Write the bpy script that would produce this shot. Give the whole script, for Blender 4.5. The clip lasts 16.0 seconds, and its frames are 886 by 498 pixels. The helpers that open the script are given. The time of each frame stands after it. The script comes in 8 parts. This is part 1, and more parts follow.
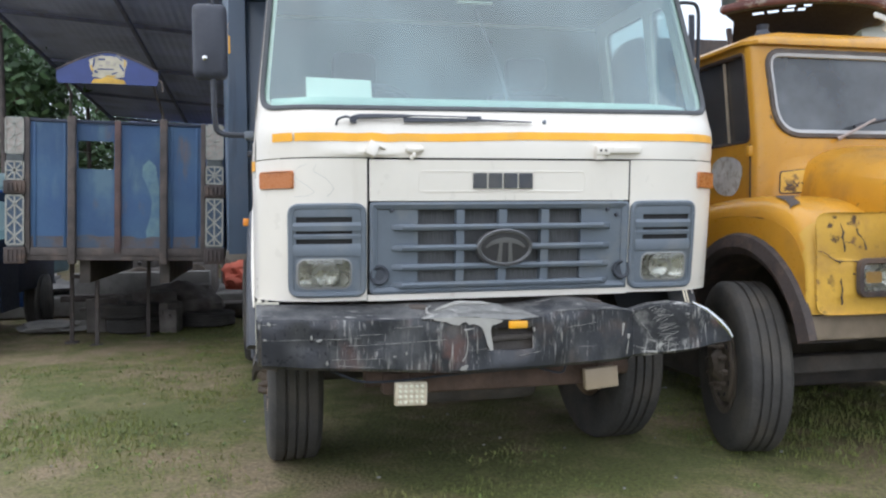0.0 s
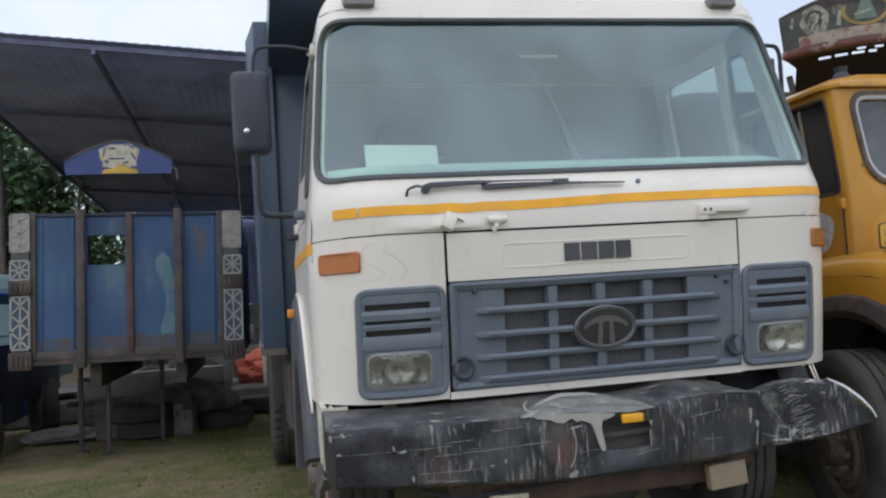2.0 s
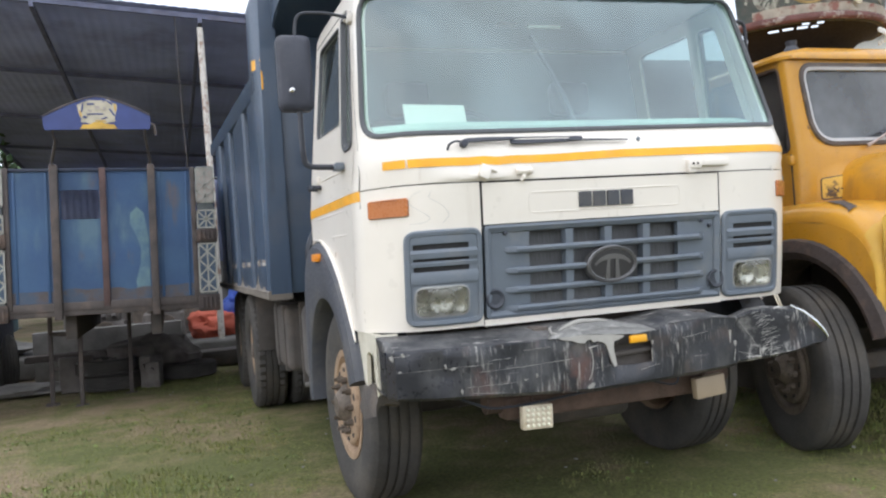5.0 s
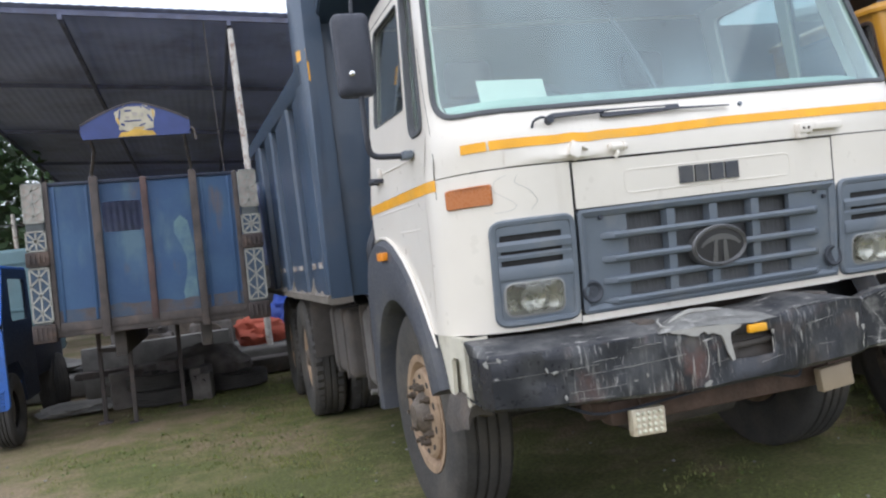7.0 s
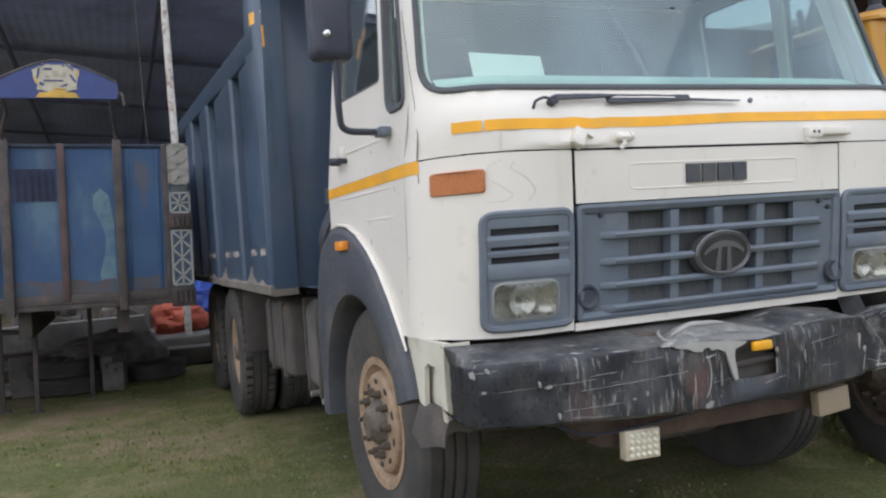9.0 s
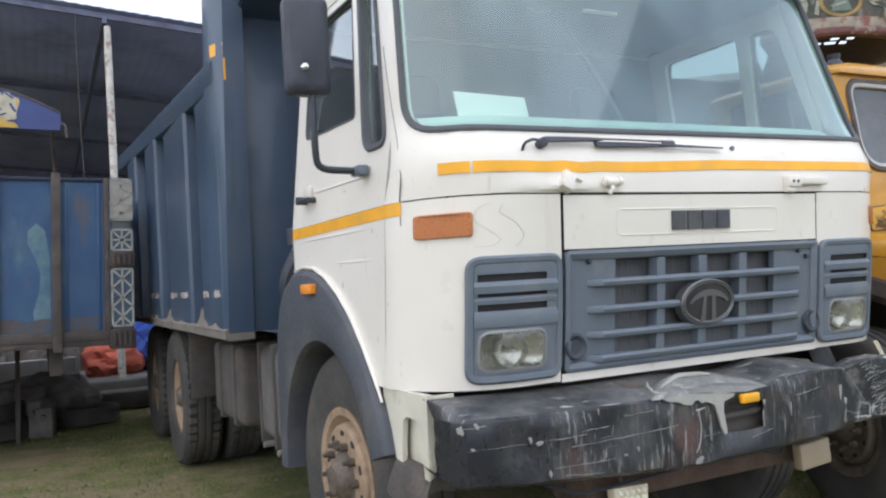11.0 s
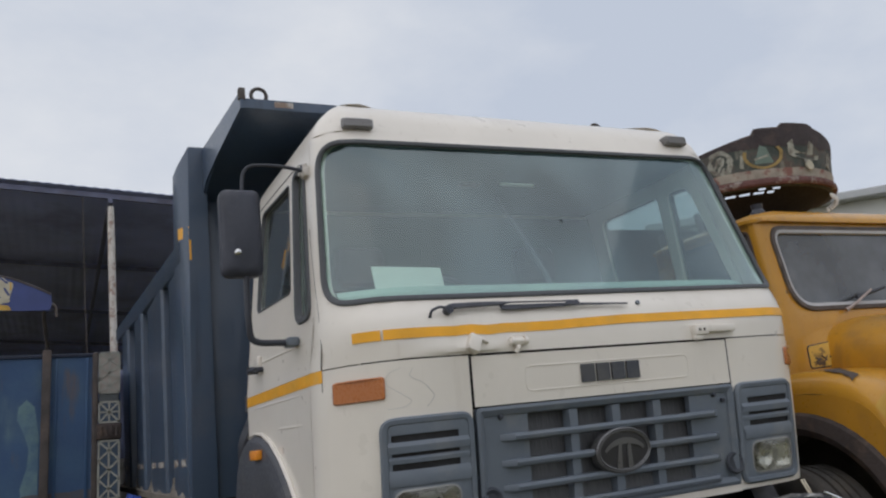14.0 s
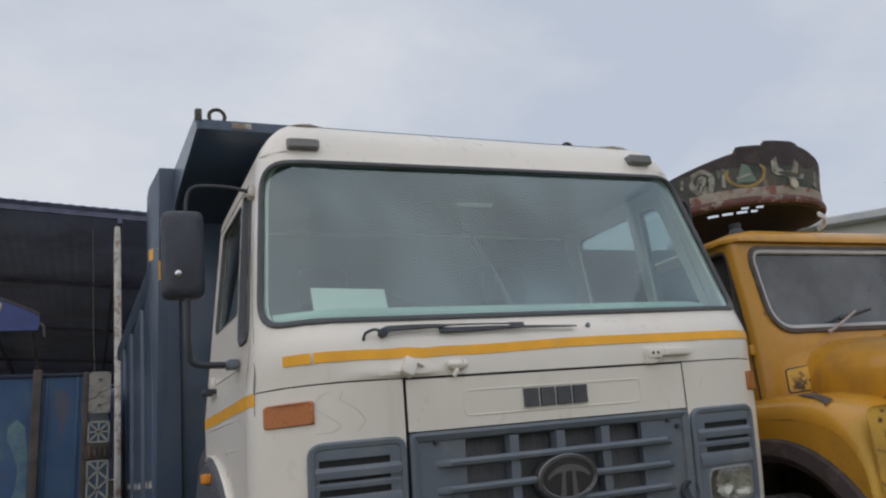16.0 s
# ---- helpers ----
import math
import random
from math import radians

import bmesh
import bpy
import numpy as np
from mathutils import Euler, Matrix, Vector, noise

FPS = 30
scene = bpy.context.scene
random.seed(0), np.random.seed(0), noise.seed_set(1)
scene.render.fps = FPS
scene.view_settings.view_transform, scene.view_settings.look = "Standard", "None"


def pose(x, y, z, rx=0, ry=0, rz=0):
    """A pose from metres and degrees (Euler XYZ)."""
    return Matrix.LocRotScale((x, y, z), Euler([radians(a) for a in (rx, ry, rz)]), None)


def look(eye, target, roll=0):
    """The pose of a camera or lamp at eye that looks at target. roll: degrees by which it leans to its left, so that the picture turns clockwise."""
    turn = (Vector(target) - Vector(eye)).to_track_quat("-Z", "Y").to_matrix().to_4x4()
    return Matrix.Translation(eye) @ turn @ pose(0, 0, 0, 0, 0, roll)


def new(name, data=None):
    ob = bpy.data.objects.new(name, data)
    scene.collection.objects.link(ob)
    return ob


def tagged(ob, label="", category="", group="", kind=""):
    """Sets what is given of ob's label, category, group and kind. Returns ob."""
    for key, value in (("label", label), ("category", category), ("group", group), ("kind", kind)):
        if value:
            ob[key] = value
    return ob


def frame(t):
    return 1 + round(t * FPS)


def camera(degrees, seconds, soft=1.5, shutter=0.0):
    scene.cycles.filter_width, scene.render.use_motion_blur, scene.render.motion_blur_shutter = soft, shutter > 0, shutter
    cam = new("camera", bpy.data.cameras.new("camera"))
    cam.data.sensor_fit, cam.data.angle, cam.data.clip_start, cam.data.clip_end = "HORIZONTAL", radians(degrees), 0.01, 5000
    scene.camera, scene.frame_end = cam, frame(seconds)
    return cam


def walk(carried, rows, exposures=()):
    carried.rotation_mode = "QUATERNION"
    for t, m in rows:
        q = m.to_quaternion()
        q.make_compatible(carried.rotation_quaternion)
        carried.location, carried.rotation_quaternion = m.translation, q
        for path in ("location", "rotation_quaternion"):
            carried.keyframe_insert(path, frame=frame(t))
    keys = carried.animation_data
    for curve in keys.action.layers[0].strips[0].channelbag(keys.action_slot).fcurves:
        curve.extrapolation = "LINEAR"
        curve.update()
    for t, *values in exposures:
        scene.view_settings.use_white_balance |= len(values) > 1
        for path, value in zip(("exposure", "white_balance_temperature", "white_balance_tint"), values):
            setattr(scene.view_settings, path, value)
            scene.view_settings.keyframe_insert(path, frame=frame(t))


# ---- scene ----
cam = camera(57.7, 16.0, soft=2.2)
PATH = [
    (0, (-1.039, -3.432, 1.262), (-0.607, -1.48, 1.193), -0.6),
    (0.5, (-1.093, -3.328, 1.252), (-0.672, -1.373, 1.212), -1.2),
    (1, (-1.196, -3.202, 1.263), (-0.749, -1.252, 1.277), -2.4),
    (1.5, (-1.238, -3.042, 1.272), (-0.76, -1.101, 1.342), -3.5),
    (2, (-1.276, -2.878, 1.293), (-0.828, -0.933, 1.415), -3.8),
    (2.5, (-1.405, -2.855, 1.27), (-1.035, -0.894, 1.392), -3.6),
    (3, (-1.526, -2.94, 1.264), (-1.094, -0.991, 1.391), -3.3),
    (3.2, (-1.538, -3.016, 1.272), (-1.058, -1.078, 1.412), -3.0),
    (5.5, (-1.909, -3.173, 1.238), (-1.232, -1.291, 1.229), -4.6),
    (6, (-1.855, -3.031, 1.248), (-1.148, -1.16, 1.242), -4.9),
    (6.5, (-1.833, -2.915, 1.249), (-1.192, -1.021, 1.24), -6.3),
    (7, (-1.962, -2.772, 1.259), (-1.396, -0.854, 1.264), -7.3),
    (7.5, (-2.053, -2.712, 1.272), (-1.447, -0.806, 1.281), -7.0),
    (8, (-2.067, -2.593, 1.26), (-1.418, -0.701, 1.264), -6.4),
    (8.5, (-2.032, -2.445, 1.275), (-1.349, -0.566, 1.279), -6.0),
    (8.7, (-2.035, -2.398, 1.261), (-1.326, -0.527, 1.238), -5.1),
    (10.8, (-2.134, -2.159, 1.287), (-1.221, -0.379, 1.289), -3.3),
    (11, (-2.131, -2.153, 1.285), (-1.231, -0.368, 1.355), -3.3),
    (11.5, (-2.107, -2.148, 1.298), (-1.189, -0.388, 1.548), -3.9),
    (12, (-2.076, -2.15, 1.292), (-1.153, -0.404, 1.605), -4.2),
    (12.5, (-1.998, -2.154, 1.282), (-1.066, -0.423, 1.647), -6.0),
    (13, (-2.0, -2.273, 1.286), (-1.002, -0.608, 1.764), -7.9),
    (13.5, (-2.017, -2.444, 1.28), (-1.047, -0.748, 1.707), -6.6),
    (14, (-1.923, -2.539, 1.282), (-1.054, -0.792, 1.722), -6.3),
    (14.5, (-1.743, -2.639, 1.273), (-0.941, -0.861, 1.717), -5.9),
    (15, (-1.712, -2.685, 1.276), (-0.936, -0.899, 1.73), -6.2),
    (15.5, (-1.668, -2.704, 1.263), (-0.921, -0.91, 1.734), -6.2),
    (16, (-1.608, -2.63, 1.267), (-0.801, -0.868, 1.76), -5.9),
]
EXPOSURES = [(0, 0.92, 6000, 10), (0.5, 0.83, 5960, 11), (1.0, 0.49, 6020, 11), (1.5, 0.37, 6080, 11), (2.5, 0.2, 6080, 11), (3.2, 0.6, 6030, 11), (5.3, 1.05, 6270, 11), (6.0, 1.12, 6270, 11), (6.5, 1.05, 6150, 12), (7.5, 0.71, 6080, 12), (8.5, 0.6, 6120, 12), (10.8, 0.85, 6080, 11), (11.0, 0.83, 6080, 11), (11.5, 0.21, 6050, 11), (12.5, -0.1, 6300, 12), (13.0, -0.13, 6350, 12), (13.5, -0.24, 6360, 12), (14.0, -0.14, 6380, 12), (15.0, -0.13, 6400, 12), (15.5, -0.23, 6400, 12), (16.0, -0.21, 6370, 12)]
walk(cam, [(t, look(eye, target, roll)) for t, eye, target, roll in PATH], EXPOSURES)

# ---- world and light ----
world = bpy.data.worlds.new("overcast_sky")
scene.world = world
world.use_nodes = True
wn, wl = world.node_tree.nodes, world.node_tree.links
wn.clear()
SUN_EL, SUN_AZ = radians(57), radians(232)
sky = wn.new("ShaderNodeTexSky")
sky.sky_type, sky.sun_disc, sky.sun_elevation, sky.sun_rotation = "NISHITA", False, SUN_EL, SUN_AZ
sky.air_density, sky.dust_density, sky.ozone_density = 1.0, 3.0, 1.0
wco = wn.new("ShaderNodeTexCoord")
wmap = wn.new("ShaderNodeMapping")
wmap.inputs["Scale"].default_value = (1.0, 1.0, 1.9)
wnoise = wn.new("ShaderNodeTexNoise")
wnoise.inputs["Scale"].default_value, wnoise.inputs["Detail"].default_value, wnoise.inputs["Roughness"].default_value = 2.3, 6.0, 0.55
wramp = wn.new("ShaderNodeValToRGB")
wramp.color_ramp.elements[0].position, wramp.color_ramp.elements[1].position = 0.36, 0.66
wramp.color_ramp.elements[0].color, wramp.color_ramp.elements[1].color = (5.95, 6.55, 7.45, 1), (8.15, 8.4, 8.6, 1)
wmix = wn.new("ShaderNodeMix")
wmix.data_type = "RGBA"
wmix.inputs[0].default_value = 0.9
wbg = wn.new("ShaderNodeBackground")
wbg.inputs["Strength"].default_value = 0.105
wout = wn.new("ShaderNodeOutputWorld")
wl.new(wco.outputs["Generated"], wmap.inputs["Vector"])
wl.new(wmap.outputs[0], wnoise.inputs["Vector"])
wl.new(wnoise.outputs["Fac"], wramp.inputs["Fac"])
wl.new(sky.outputs[0], wmix.inputs[6])
wl.new(wramp.outputs[0], wmix.inputs[7])
wl.new(wmix.outputs[2], wbg.inputs["Color"])
wl.new(wbg.outputs[0], wout.inputs["Surface"])

sun = new("sun", bpy.data.lights.new("sun", "SUN"))
sun.data.energy, sun.data.angle, sun.data.color = 0.95, radians(130), (1.0, 0.95, 0.88)
sun.matrix_basis = look((math.sin(SUN_AZ) * math.cos(SUN_EL) * 40, math.cos(SUN_AZ) * math.cos(SUN_EL) * 40, math.sin(SUN_EL) * 40), (0, 0, 0))

# ---- materials ----


def mat(name, color, rough=0.5, metal=0.0, var=0.12, scale=3.0, dirt=None, dirt_amt=0.5, dirt_scale=1.5, dirt_cut=(0.5, 0.7), grain=60.0, bump=0.1, stretch=(1, 1, 1), coat=0.0, spec=0.5, island=0.0, gloss_var=0.1):
    """A painted or raw surface: broad tone drift, patches of dirt with ragged edges, and a fine grain in gloss and relief."""
    m = bpy.data.materials.new(name)
    m.use_nodes = True
    nt = m.node_tree
    n, l = nt.nodes, nt.links
    b = n["Principled BSDF"]
    b.inputs["Metallic"].default_value = metal
    b.inputs["Coat Weight"].default_value = coat
    b.inputs["Specular IOR Level"].default_value = spec
    co = n.new("ShaderNodeTexCoord")
    mp = n.new("ShaderNodeMapping")
    mp.inputs["Scale"].default_value = stretch
    l.new(co.outputs["Object"], mp.inputs["Vector"])
    n1 = n.new("ShaderNodeTexNoise")
    n1.inputs["Scale"].default_value, n1.inputs["Detail"].default_value = scale, 5
    l.new(mp.outputs[0], n1.inputs["Vector"])
    mr = n.new("ShaderNodeMapRange")
    mr.inputs[1].default_value, mr.inputs[2].default_value = 0.3, 0.7
    mr.inputs[3].default_value, mr.inputs[4].default_value = 1 - var, 1 + var
    l.new(n1.outputs["Fac"], mr.inputs[0])
    hs = n.new("ShaderNodeHueSaturation")
    hs.inputs["Color"].default_value = (*color, 1)
    val = mr.outputs[0]
    if island:
        gi = n.new("ShaderNodeNewGeometry")
        ir = n.new("ShaderNodeMapRange")
        ir.inputs[3].default_value, ir.inputs[4].default_value = 1 - island, 1 + island
        l.new(gi.outputs["Random Per Island"], ir.inputs[0])
        mu = n.new("ShaderNodeMath")
        mu.operation = "MULTIPLY"
        l.new(val, mu.inputs[0])
        l.new(ir.outputs[0], mu.inputs[1])
        val = mu.outputs[0]
    l.new(val, hs.inputs["Value"])
    col = hs.outputs[0]
    n2 = n.new("ShaderNodeTexNoise")
    n2.inputs["Scale"].default_value, n2.inputs["Detail"].default_value = grain, 4
    l.new(mp.outputs[0], n2.inputs["Vector"])
    if dirt:
        n3 = n.new("ShaderNodeTexNoise")
        n3.inputs["Scale"].default_value, n3.inputs["Detail"].default_value, n3.inputs["Roughness"].default_value = dirt_scale, 9, 0.65
        l.new(mp.outputs[0], n3.inputs["Vector"])
        dr = n.new("ShaderNodeMapRange")
        dr.inputs[1].default_value, dr.inputs[2].default_value, dr.inputs[4].default_value = dirt_cut[0], dirt_cut[1], dirt_amt
        l.new(n3.outputs["Fac"], dr.inputs[0])
        mx = n.new("ShaderNodeMix")
        mx.data_type = "RGBA"
        mx.inputs[7].default_value = (*dirt, 1)
        l.new(dr.outputs[0], mx.inputs[0])
        l.new(col, mx.inputs[6])
        col = mx.outputs[2]
    l.new(col, b.inputs["Base Color"])
    rr = n.new("ShaderNodeMapRange")
    rr.inputs[1].default_value, rr.inputs[2].default_value = 0.3, 0.7
    rr.inputs[3].default_value, rr.inputs[4].default_value = max(0.02, rough - gloss_var), min(1, rough + gloss_var)
    l.new(n2.outputs["Fac"], rr.inputs[0])
    l.new(rr.outputs[0], b.inputs["Roughness"])
    if bump:
        bp = n.new("ShaderNodeBump")
        bp.inputs["Strength"].default_value, bp.inputs["Distance"].default_value = bump, 0.01
        l.new(n2.outputs["Fac"], bp.inputs["Height"])
        l.new(bp.outputs[0], b.inputs["Normal"])
    return m


def overlay(m, color, stretch, scale, cut, amt, rough=0.7, second=None):
    """Scratches or runs over a material: stretched noise, broken up by a wider one."""
    n, l = m.node_tree.nodes, m.node_tree.links
    b = n["Principled BSDF"]
    before = b.inputs["Base Color"].links[0].from_socket
    co = n.new("ShaderNodeTexCoord")
    mp = n.new("ShaderNodeMapping")
    mp.inputs["Scale"].default_value = stretch
    l.new(co.outputs["Object"], mp.inputs["Vector"])
    n1 = n.new("ShaderNodeTexNoise")
    n1.inputs["Scale"].default_value, n1.inputs["Detail"].default_value, n1.inputs["Roughness"].default_value = scale, 7, 0.6
    l.new(mp.outputs[0], n1.inputs["Vector"])
    r1 = n.new("ShaderNodeMapRange")
    r1.inputs[1].default_value, r1.inputs[2].default_value, r1.inputs[4].default_value = cut[0], cut[1], amt
    l.new(n1.outputs["Fac"], r1.inputs[0])
    n2 = n.new("ShaderNodeTexNoise")
    n2.inputs["Scale"].default_value, n2.inputs["Detail"].default_value = second[0] if second else 3.0, 4
    l.new(co.outputs["Object"], n2.inputs["Vector"])
    r2 = n.new("ShaderNodeMapRange")
    r2.inputs[1].default_value, r2.inputs[2].default_value = second[1:] if second else (0.45, 0.6)
    l.new(n2.outputs["Fac"], r2.inputs[0])
    mu = n.new("ShaderNodeMath")
    mu.operation = "MULTIPLY"
    l.new(r1.outputs[0], mu.inputs[0])
    l.new(r2.outputs[0], mu.inputs[1])
    mx = n.new("ShaderNodeMix")
    mx.data_type = "RGBA"
    mx.inputs[7].default_value = (*color, 1)
    l.new(mu.outputs[0], mx.inputs[0])
    l.new(before, mx.inputs[6])
    l.new(mx.outputs[2], b.inputs["Base Color"])
    return m


def glass(name, tint, ior=1.5, film=0.03, film_color=(0.5, 0.52, 0.5), spread=(0.4, 1.6), stretch=(1, 1, 1), sheen=(1, 1, 1)):
    m = bpy.data.materials.new(name)
    m.use_nodes = True
    n, l = m.node_tree.nodes, m.node_tree.links
    n.clear()
    tr = n.new("ShaderNodeBsdfTransparent")
    tr.inputs[0].default_value = (*tint, 1)
    gl = n.new("ShaderNodeBsdfGlossy")
    gl.inputs["Roughness"].default_value = 0.03
    gl.inputs["Color"].default_value = (*sheen, 1)
    df = n.new("ShaderNodeBsdfDiffuse")
    df.inputs[0].default_value = (*film_color, 1)
    lw = n.new("ShaderNodeLayerWeight")
    lw.inputs[0].default_value = 0.5
    pw = n.new("ShaderNodeMath")
    pw.operation = "POWER"
    pw.inputs[1].default_value = 4.0
    l.new(lw.outputs["Facing"], pw.inputs[0])
    fr = n.new("ShaderNodeMath")
    fr.operation = "MULTIPLY_ADD"
    fr.inputs[1].default_value, fr.inputs[2].default_value = 0.9, ((ior - 1) / (ior + 1)) ** 2 * 1.6
    fr.use_clamp = True
    l.new(pw.outputs[0], fr.inputs[0])
    no = n.new("ShaderNodeTexNoise")
    no.inputs["Scale"].default_value, no.inputs["Detail"].default_value = 2.5, 6
    co = n.new("ShaderNodeTexCoord")
    gm = n.new("ShaderNodeMapping")
    gm.inputs["Scale"].default_value, gm.inputs["Rotation"].default_value = stretch, (0, radians(-18) if stretch[2] < 1 else 0, 0)
    l.new(co.outputs["Object"], gm.inputs["Vector"])
    l.new(gm.outputs[0], no.inputs["Vector"])
    mr = n.new("ShaderNodeMapRange")
    mr.inputs[1].default_value, mr.inputs[2].default_value, mr.inputs[3].default_value, mr.inputs[4].default_value = 0.35, 0.7, film * spread[0], film * spread[1]
    l.new(no.outputs["Fac"], mr.inputs[0])
    m1, m2 = n.new("ShaderNodeMixShader"), n.new("ShaderNodeMixShader")
    l.new(mr.outputs[0], m1.inputs[0])
    l.new(tr.outputs[0], m1.inputs[1])
    l.new(df.outputs[0], m1.inputs[2])
    l.new(fr.outputs[0], m2.inputs[0])
    l.new(m1.outputs[0], m2.inputs[1])
    l.new(gl.outputs[0], m2.inputs[2])
    out = n.new("ShaderNodeOutputMaterial")
    l.new(m2.outputs[0], out.inputs[0])
    return m


WHITE = mat("white_paint", (0.775, 0.727, 0.66), 0.3, var=0.05, scale=2.0, dirt=(0.5, 0.46, 0.39), dirt_amt=0.3, dirt_scale=1.2, dirt_cut=(0.5, 0.85), coat=0.25, grain=12, bump=0.0, gloss_var=0.03)
overlay(WHITE, (0.40, 0.33, 0.25), (7, 7, 0.7), 1.2, (0.56, 0.8), 0.45, second=(1.3, 0.5, 0.7))
overlay(WHITE, (0.3, 0.22, 0.15), (1, 1, 1.3), 16.0, (0.66, 0.72), 0.55, second=(2.2, 0.52, 0.66))
overlay(WHITE, (0.42, 0.37, 0.3), (30, 12, 4), 1.6, (0.62, 0.7), 0.35, second=(2.6, 0.5, 0.62))
LINING = mat("cab_lining", (0.11, 0.152, 0.17), 0.8, var=0.1, bump=0.05)
DASH = mat("dash_plastic", (0.55, 0.66, 0.62), 0.6, var=0.08, bump=0.08)
SEAT = mat("seat_cloth", (0.06, 0.065, 0.07), 0.9, var=0.2, grain=200, bump=0.2)
PAPER = mat("pale_card", (0.8, 0.82, 0.79), 0.7, var=0.05, scale=8, bump=0.05)
INK = mat("faded_ink", (0.66, 0.75, 0.735), 0.8, bump=0)
GREY_PLASTIC = mat("grey_plastic", (0.13, 0.155, 0.19), 0.5, var=0.1, scale=4, dirt=(0.3, 0.29, 0.26), dirt_amt=0.3, dirt_scale=5, bump=0.06)
FLARE = mat("dark_grey_plastic", (0.058, 0.062, 0.076), 0.55, var=0.12, scale=3, dirt=(0.16, 0.15, 0.13), dirt_amt=0.5, dirt_scale=2.5, bump=0.08)
BLACK_PLASTIC = mat("black_plastic", (0.032, 0.036, 0.05), 0.45, var=0.15, bump=0.05)
RUBBER = mat("window_rubber", (0.07, 0.074, 0.082), 0.6, var=0.1, bump=0.05)
MIRROR_BACK = mat("blue_black_plastic", (0.034, 0.038, 0.056), 0.5, var=0.12, scale=4, dirt=(0.08, 0.08, 0.09), dirt_amt=0.5, dirt_scale=6, bump=0.05)
SEAM = mat("shut_line_grime", (0.16, 0.15, 0.135), 0.9, var=0.2, bump=0)
# for holes and gaps: their shade is put into this colour
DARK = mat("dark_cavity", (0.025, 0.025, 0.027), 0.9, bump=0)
CHASSIS = mat("chassis_grime", (0.075, 0.066, 0.061), 0.85, var=0.3, scale=5, dirt=(0.13, 0.1, 0.08), dirt_amt=0.7, dirt_scale=4, bump=0.4)
SCRAP = mat("dusty_scrap_iron", (0.15, 0.135, 0.125), 0.9, var=0.35, scale=5, dirt=(0.08, 0.06, 0.05), dirt_amt=0.7, dirt_scale=4, bump=0.4)
RUST = mat("rusty_steel", (0.1, 0.065, 0.05), 0.85, var=0.3, scale=8, dirt=(0.05, 0.035, 0.03), dirt_amt=0.8, dirt_scale=6, bump=0.4)
TYRE = mat("tyre_rubber", (0.05, 0.047, 0.045), 0.85, var=0.2, scale=5, dirt=(0.13, 0.11, 0.085), dirt_amt=0.55, dirt_scale=3.5, dirt_cut=(0.45, 0.75), bump=0.25)
ENGINE = mat("dusty_engine_iron", (0.085, 0.077, 0.073), 0.8, var=0.35, scale=5, dirt=(0.06, 0.052, 0.048), dirt_amt=0.7, dirt_scale=4, bump=0.4)
RIM = mat("tan_rim_paint", (0.33, 0.23, 0.15), 0.7, var=0.2, scale=8, dirt=(0.1, 0.06, 0.04), dirt_amt=0.8, dirt_scale=9, bump=0.2)
HUB = mat("greasy_hub", (0.12, 0.095, 0.075), 0.6, var=0.3, scale=12, dirt=(0.03, 0.025, 0.02), dirt_amt=0.8, dirt_scale=15, bump=0.3)
AMBER = mat("amber_lens", (0.44, 0.15, 0.045), 0.3, var=0.08, scale=5, dirt=(0.3, 0.13, 0.06), dirt_amt=0.4, dirt_scale=6, coat=0.3, bump=0.04, grain=120)
ORANGE = mat("orange_lens", (0.8, 0.28, 0.02), 0.35, var=0.1, bump=0.1)
STRIPE = mat("yellow_tape", (0.85, 0.4, 0.01), 0.42, var=0.1, scale=8, dirt=(0.62, 0.36, 0.08), dirt_amt=0.5, dirt_scale=6, bump=0.03)
REFLECTOR = mat("lamp_reflector", (0.5, 0.495, 0.47), 0.26, metal=0.85, var=0.15, grain=22, bump=0.35)
FOGLAMP_DIRTY = mat("muddy_reflector", (0.34, 0.27, 0.19), 0.55, var=0.15, dirt=(0.2, 0.15, 0.1), dirt_amt=0.7, dirt_scale=9, bump=0.12)
FOGLAMP = mat("cream_reflector", (0.62, 0.55, 0.42), 0.4, var=0.1, dirt=(0.3, 0.22, 0.14), dirt_amt=0.6, dirt_scale=14, bump=0.1)
RIM_GREY = mat("dull_lens_rim", (0.3, 0.3, 0.3), 0.4, metal=0.4, var=0.1, bump=0.05)
CHROME = mat("bright_steel", (0.7, 0.7, 0.7), 0.2, metal=1.0, var=0.05, bump=0.02)
BUMPER = mat("scratched_black_paint", (0.025, 0.027, 0.034), 0.4, var=0.2, scale=6, dirt=(0.09, 0.06, 0.045), dirt_amt=0.6, dirt_scale=7, dirt_cut=(0.52, 0.72), bump=0.25, grain=40)
overlay(BUMPER, (0.15, 0.147, 0.143), (5, 5, 2.4), 2.2, (0.46, 0.74), 0.5, second=(1.9, 0.42, 0.56))
overlay(BUMPER, (0.13, 0.065, 0.055), (1, 1, 0.9), 6.0, (0.52, 0.66), 0.8, second=(2.2, 0.47, 0.58))
overlay(BUMPER, (0.40, 0.39, 0.37), (85, 40, 11), 1.0, (0.54, 0.72), 0.85, second=(2.4, 0.44, 0.58))
overlay(BUMPER, (0.46, 0.44, 0.42), (150, 60, 16), 1.0, (0.60, 0.68), 0.6, second=(3.1, 0.50, 0.60))
overlay(BUMPER, (0.42, 0.40, 0.38), (4.0, 12, 130), 1.0, (0.66, 0.70), 0.55, second=(3.0, 0.54, 0.62))
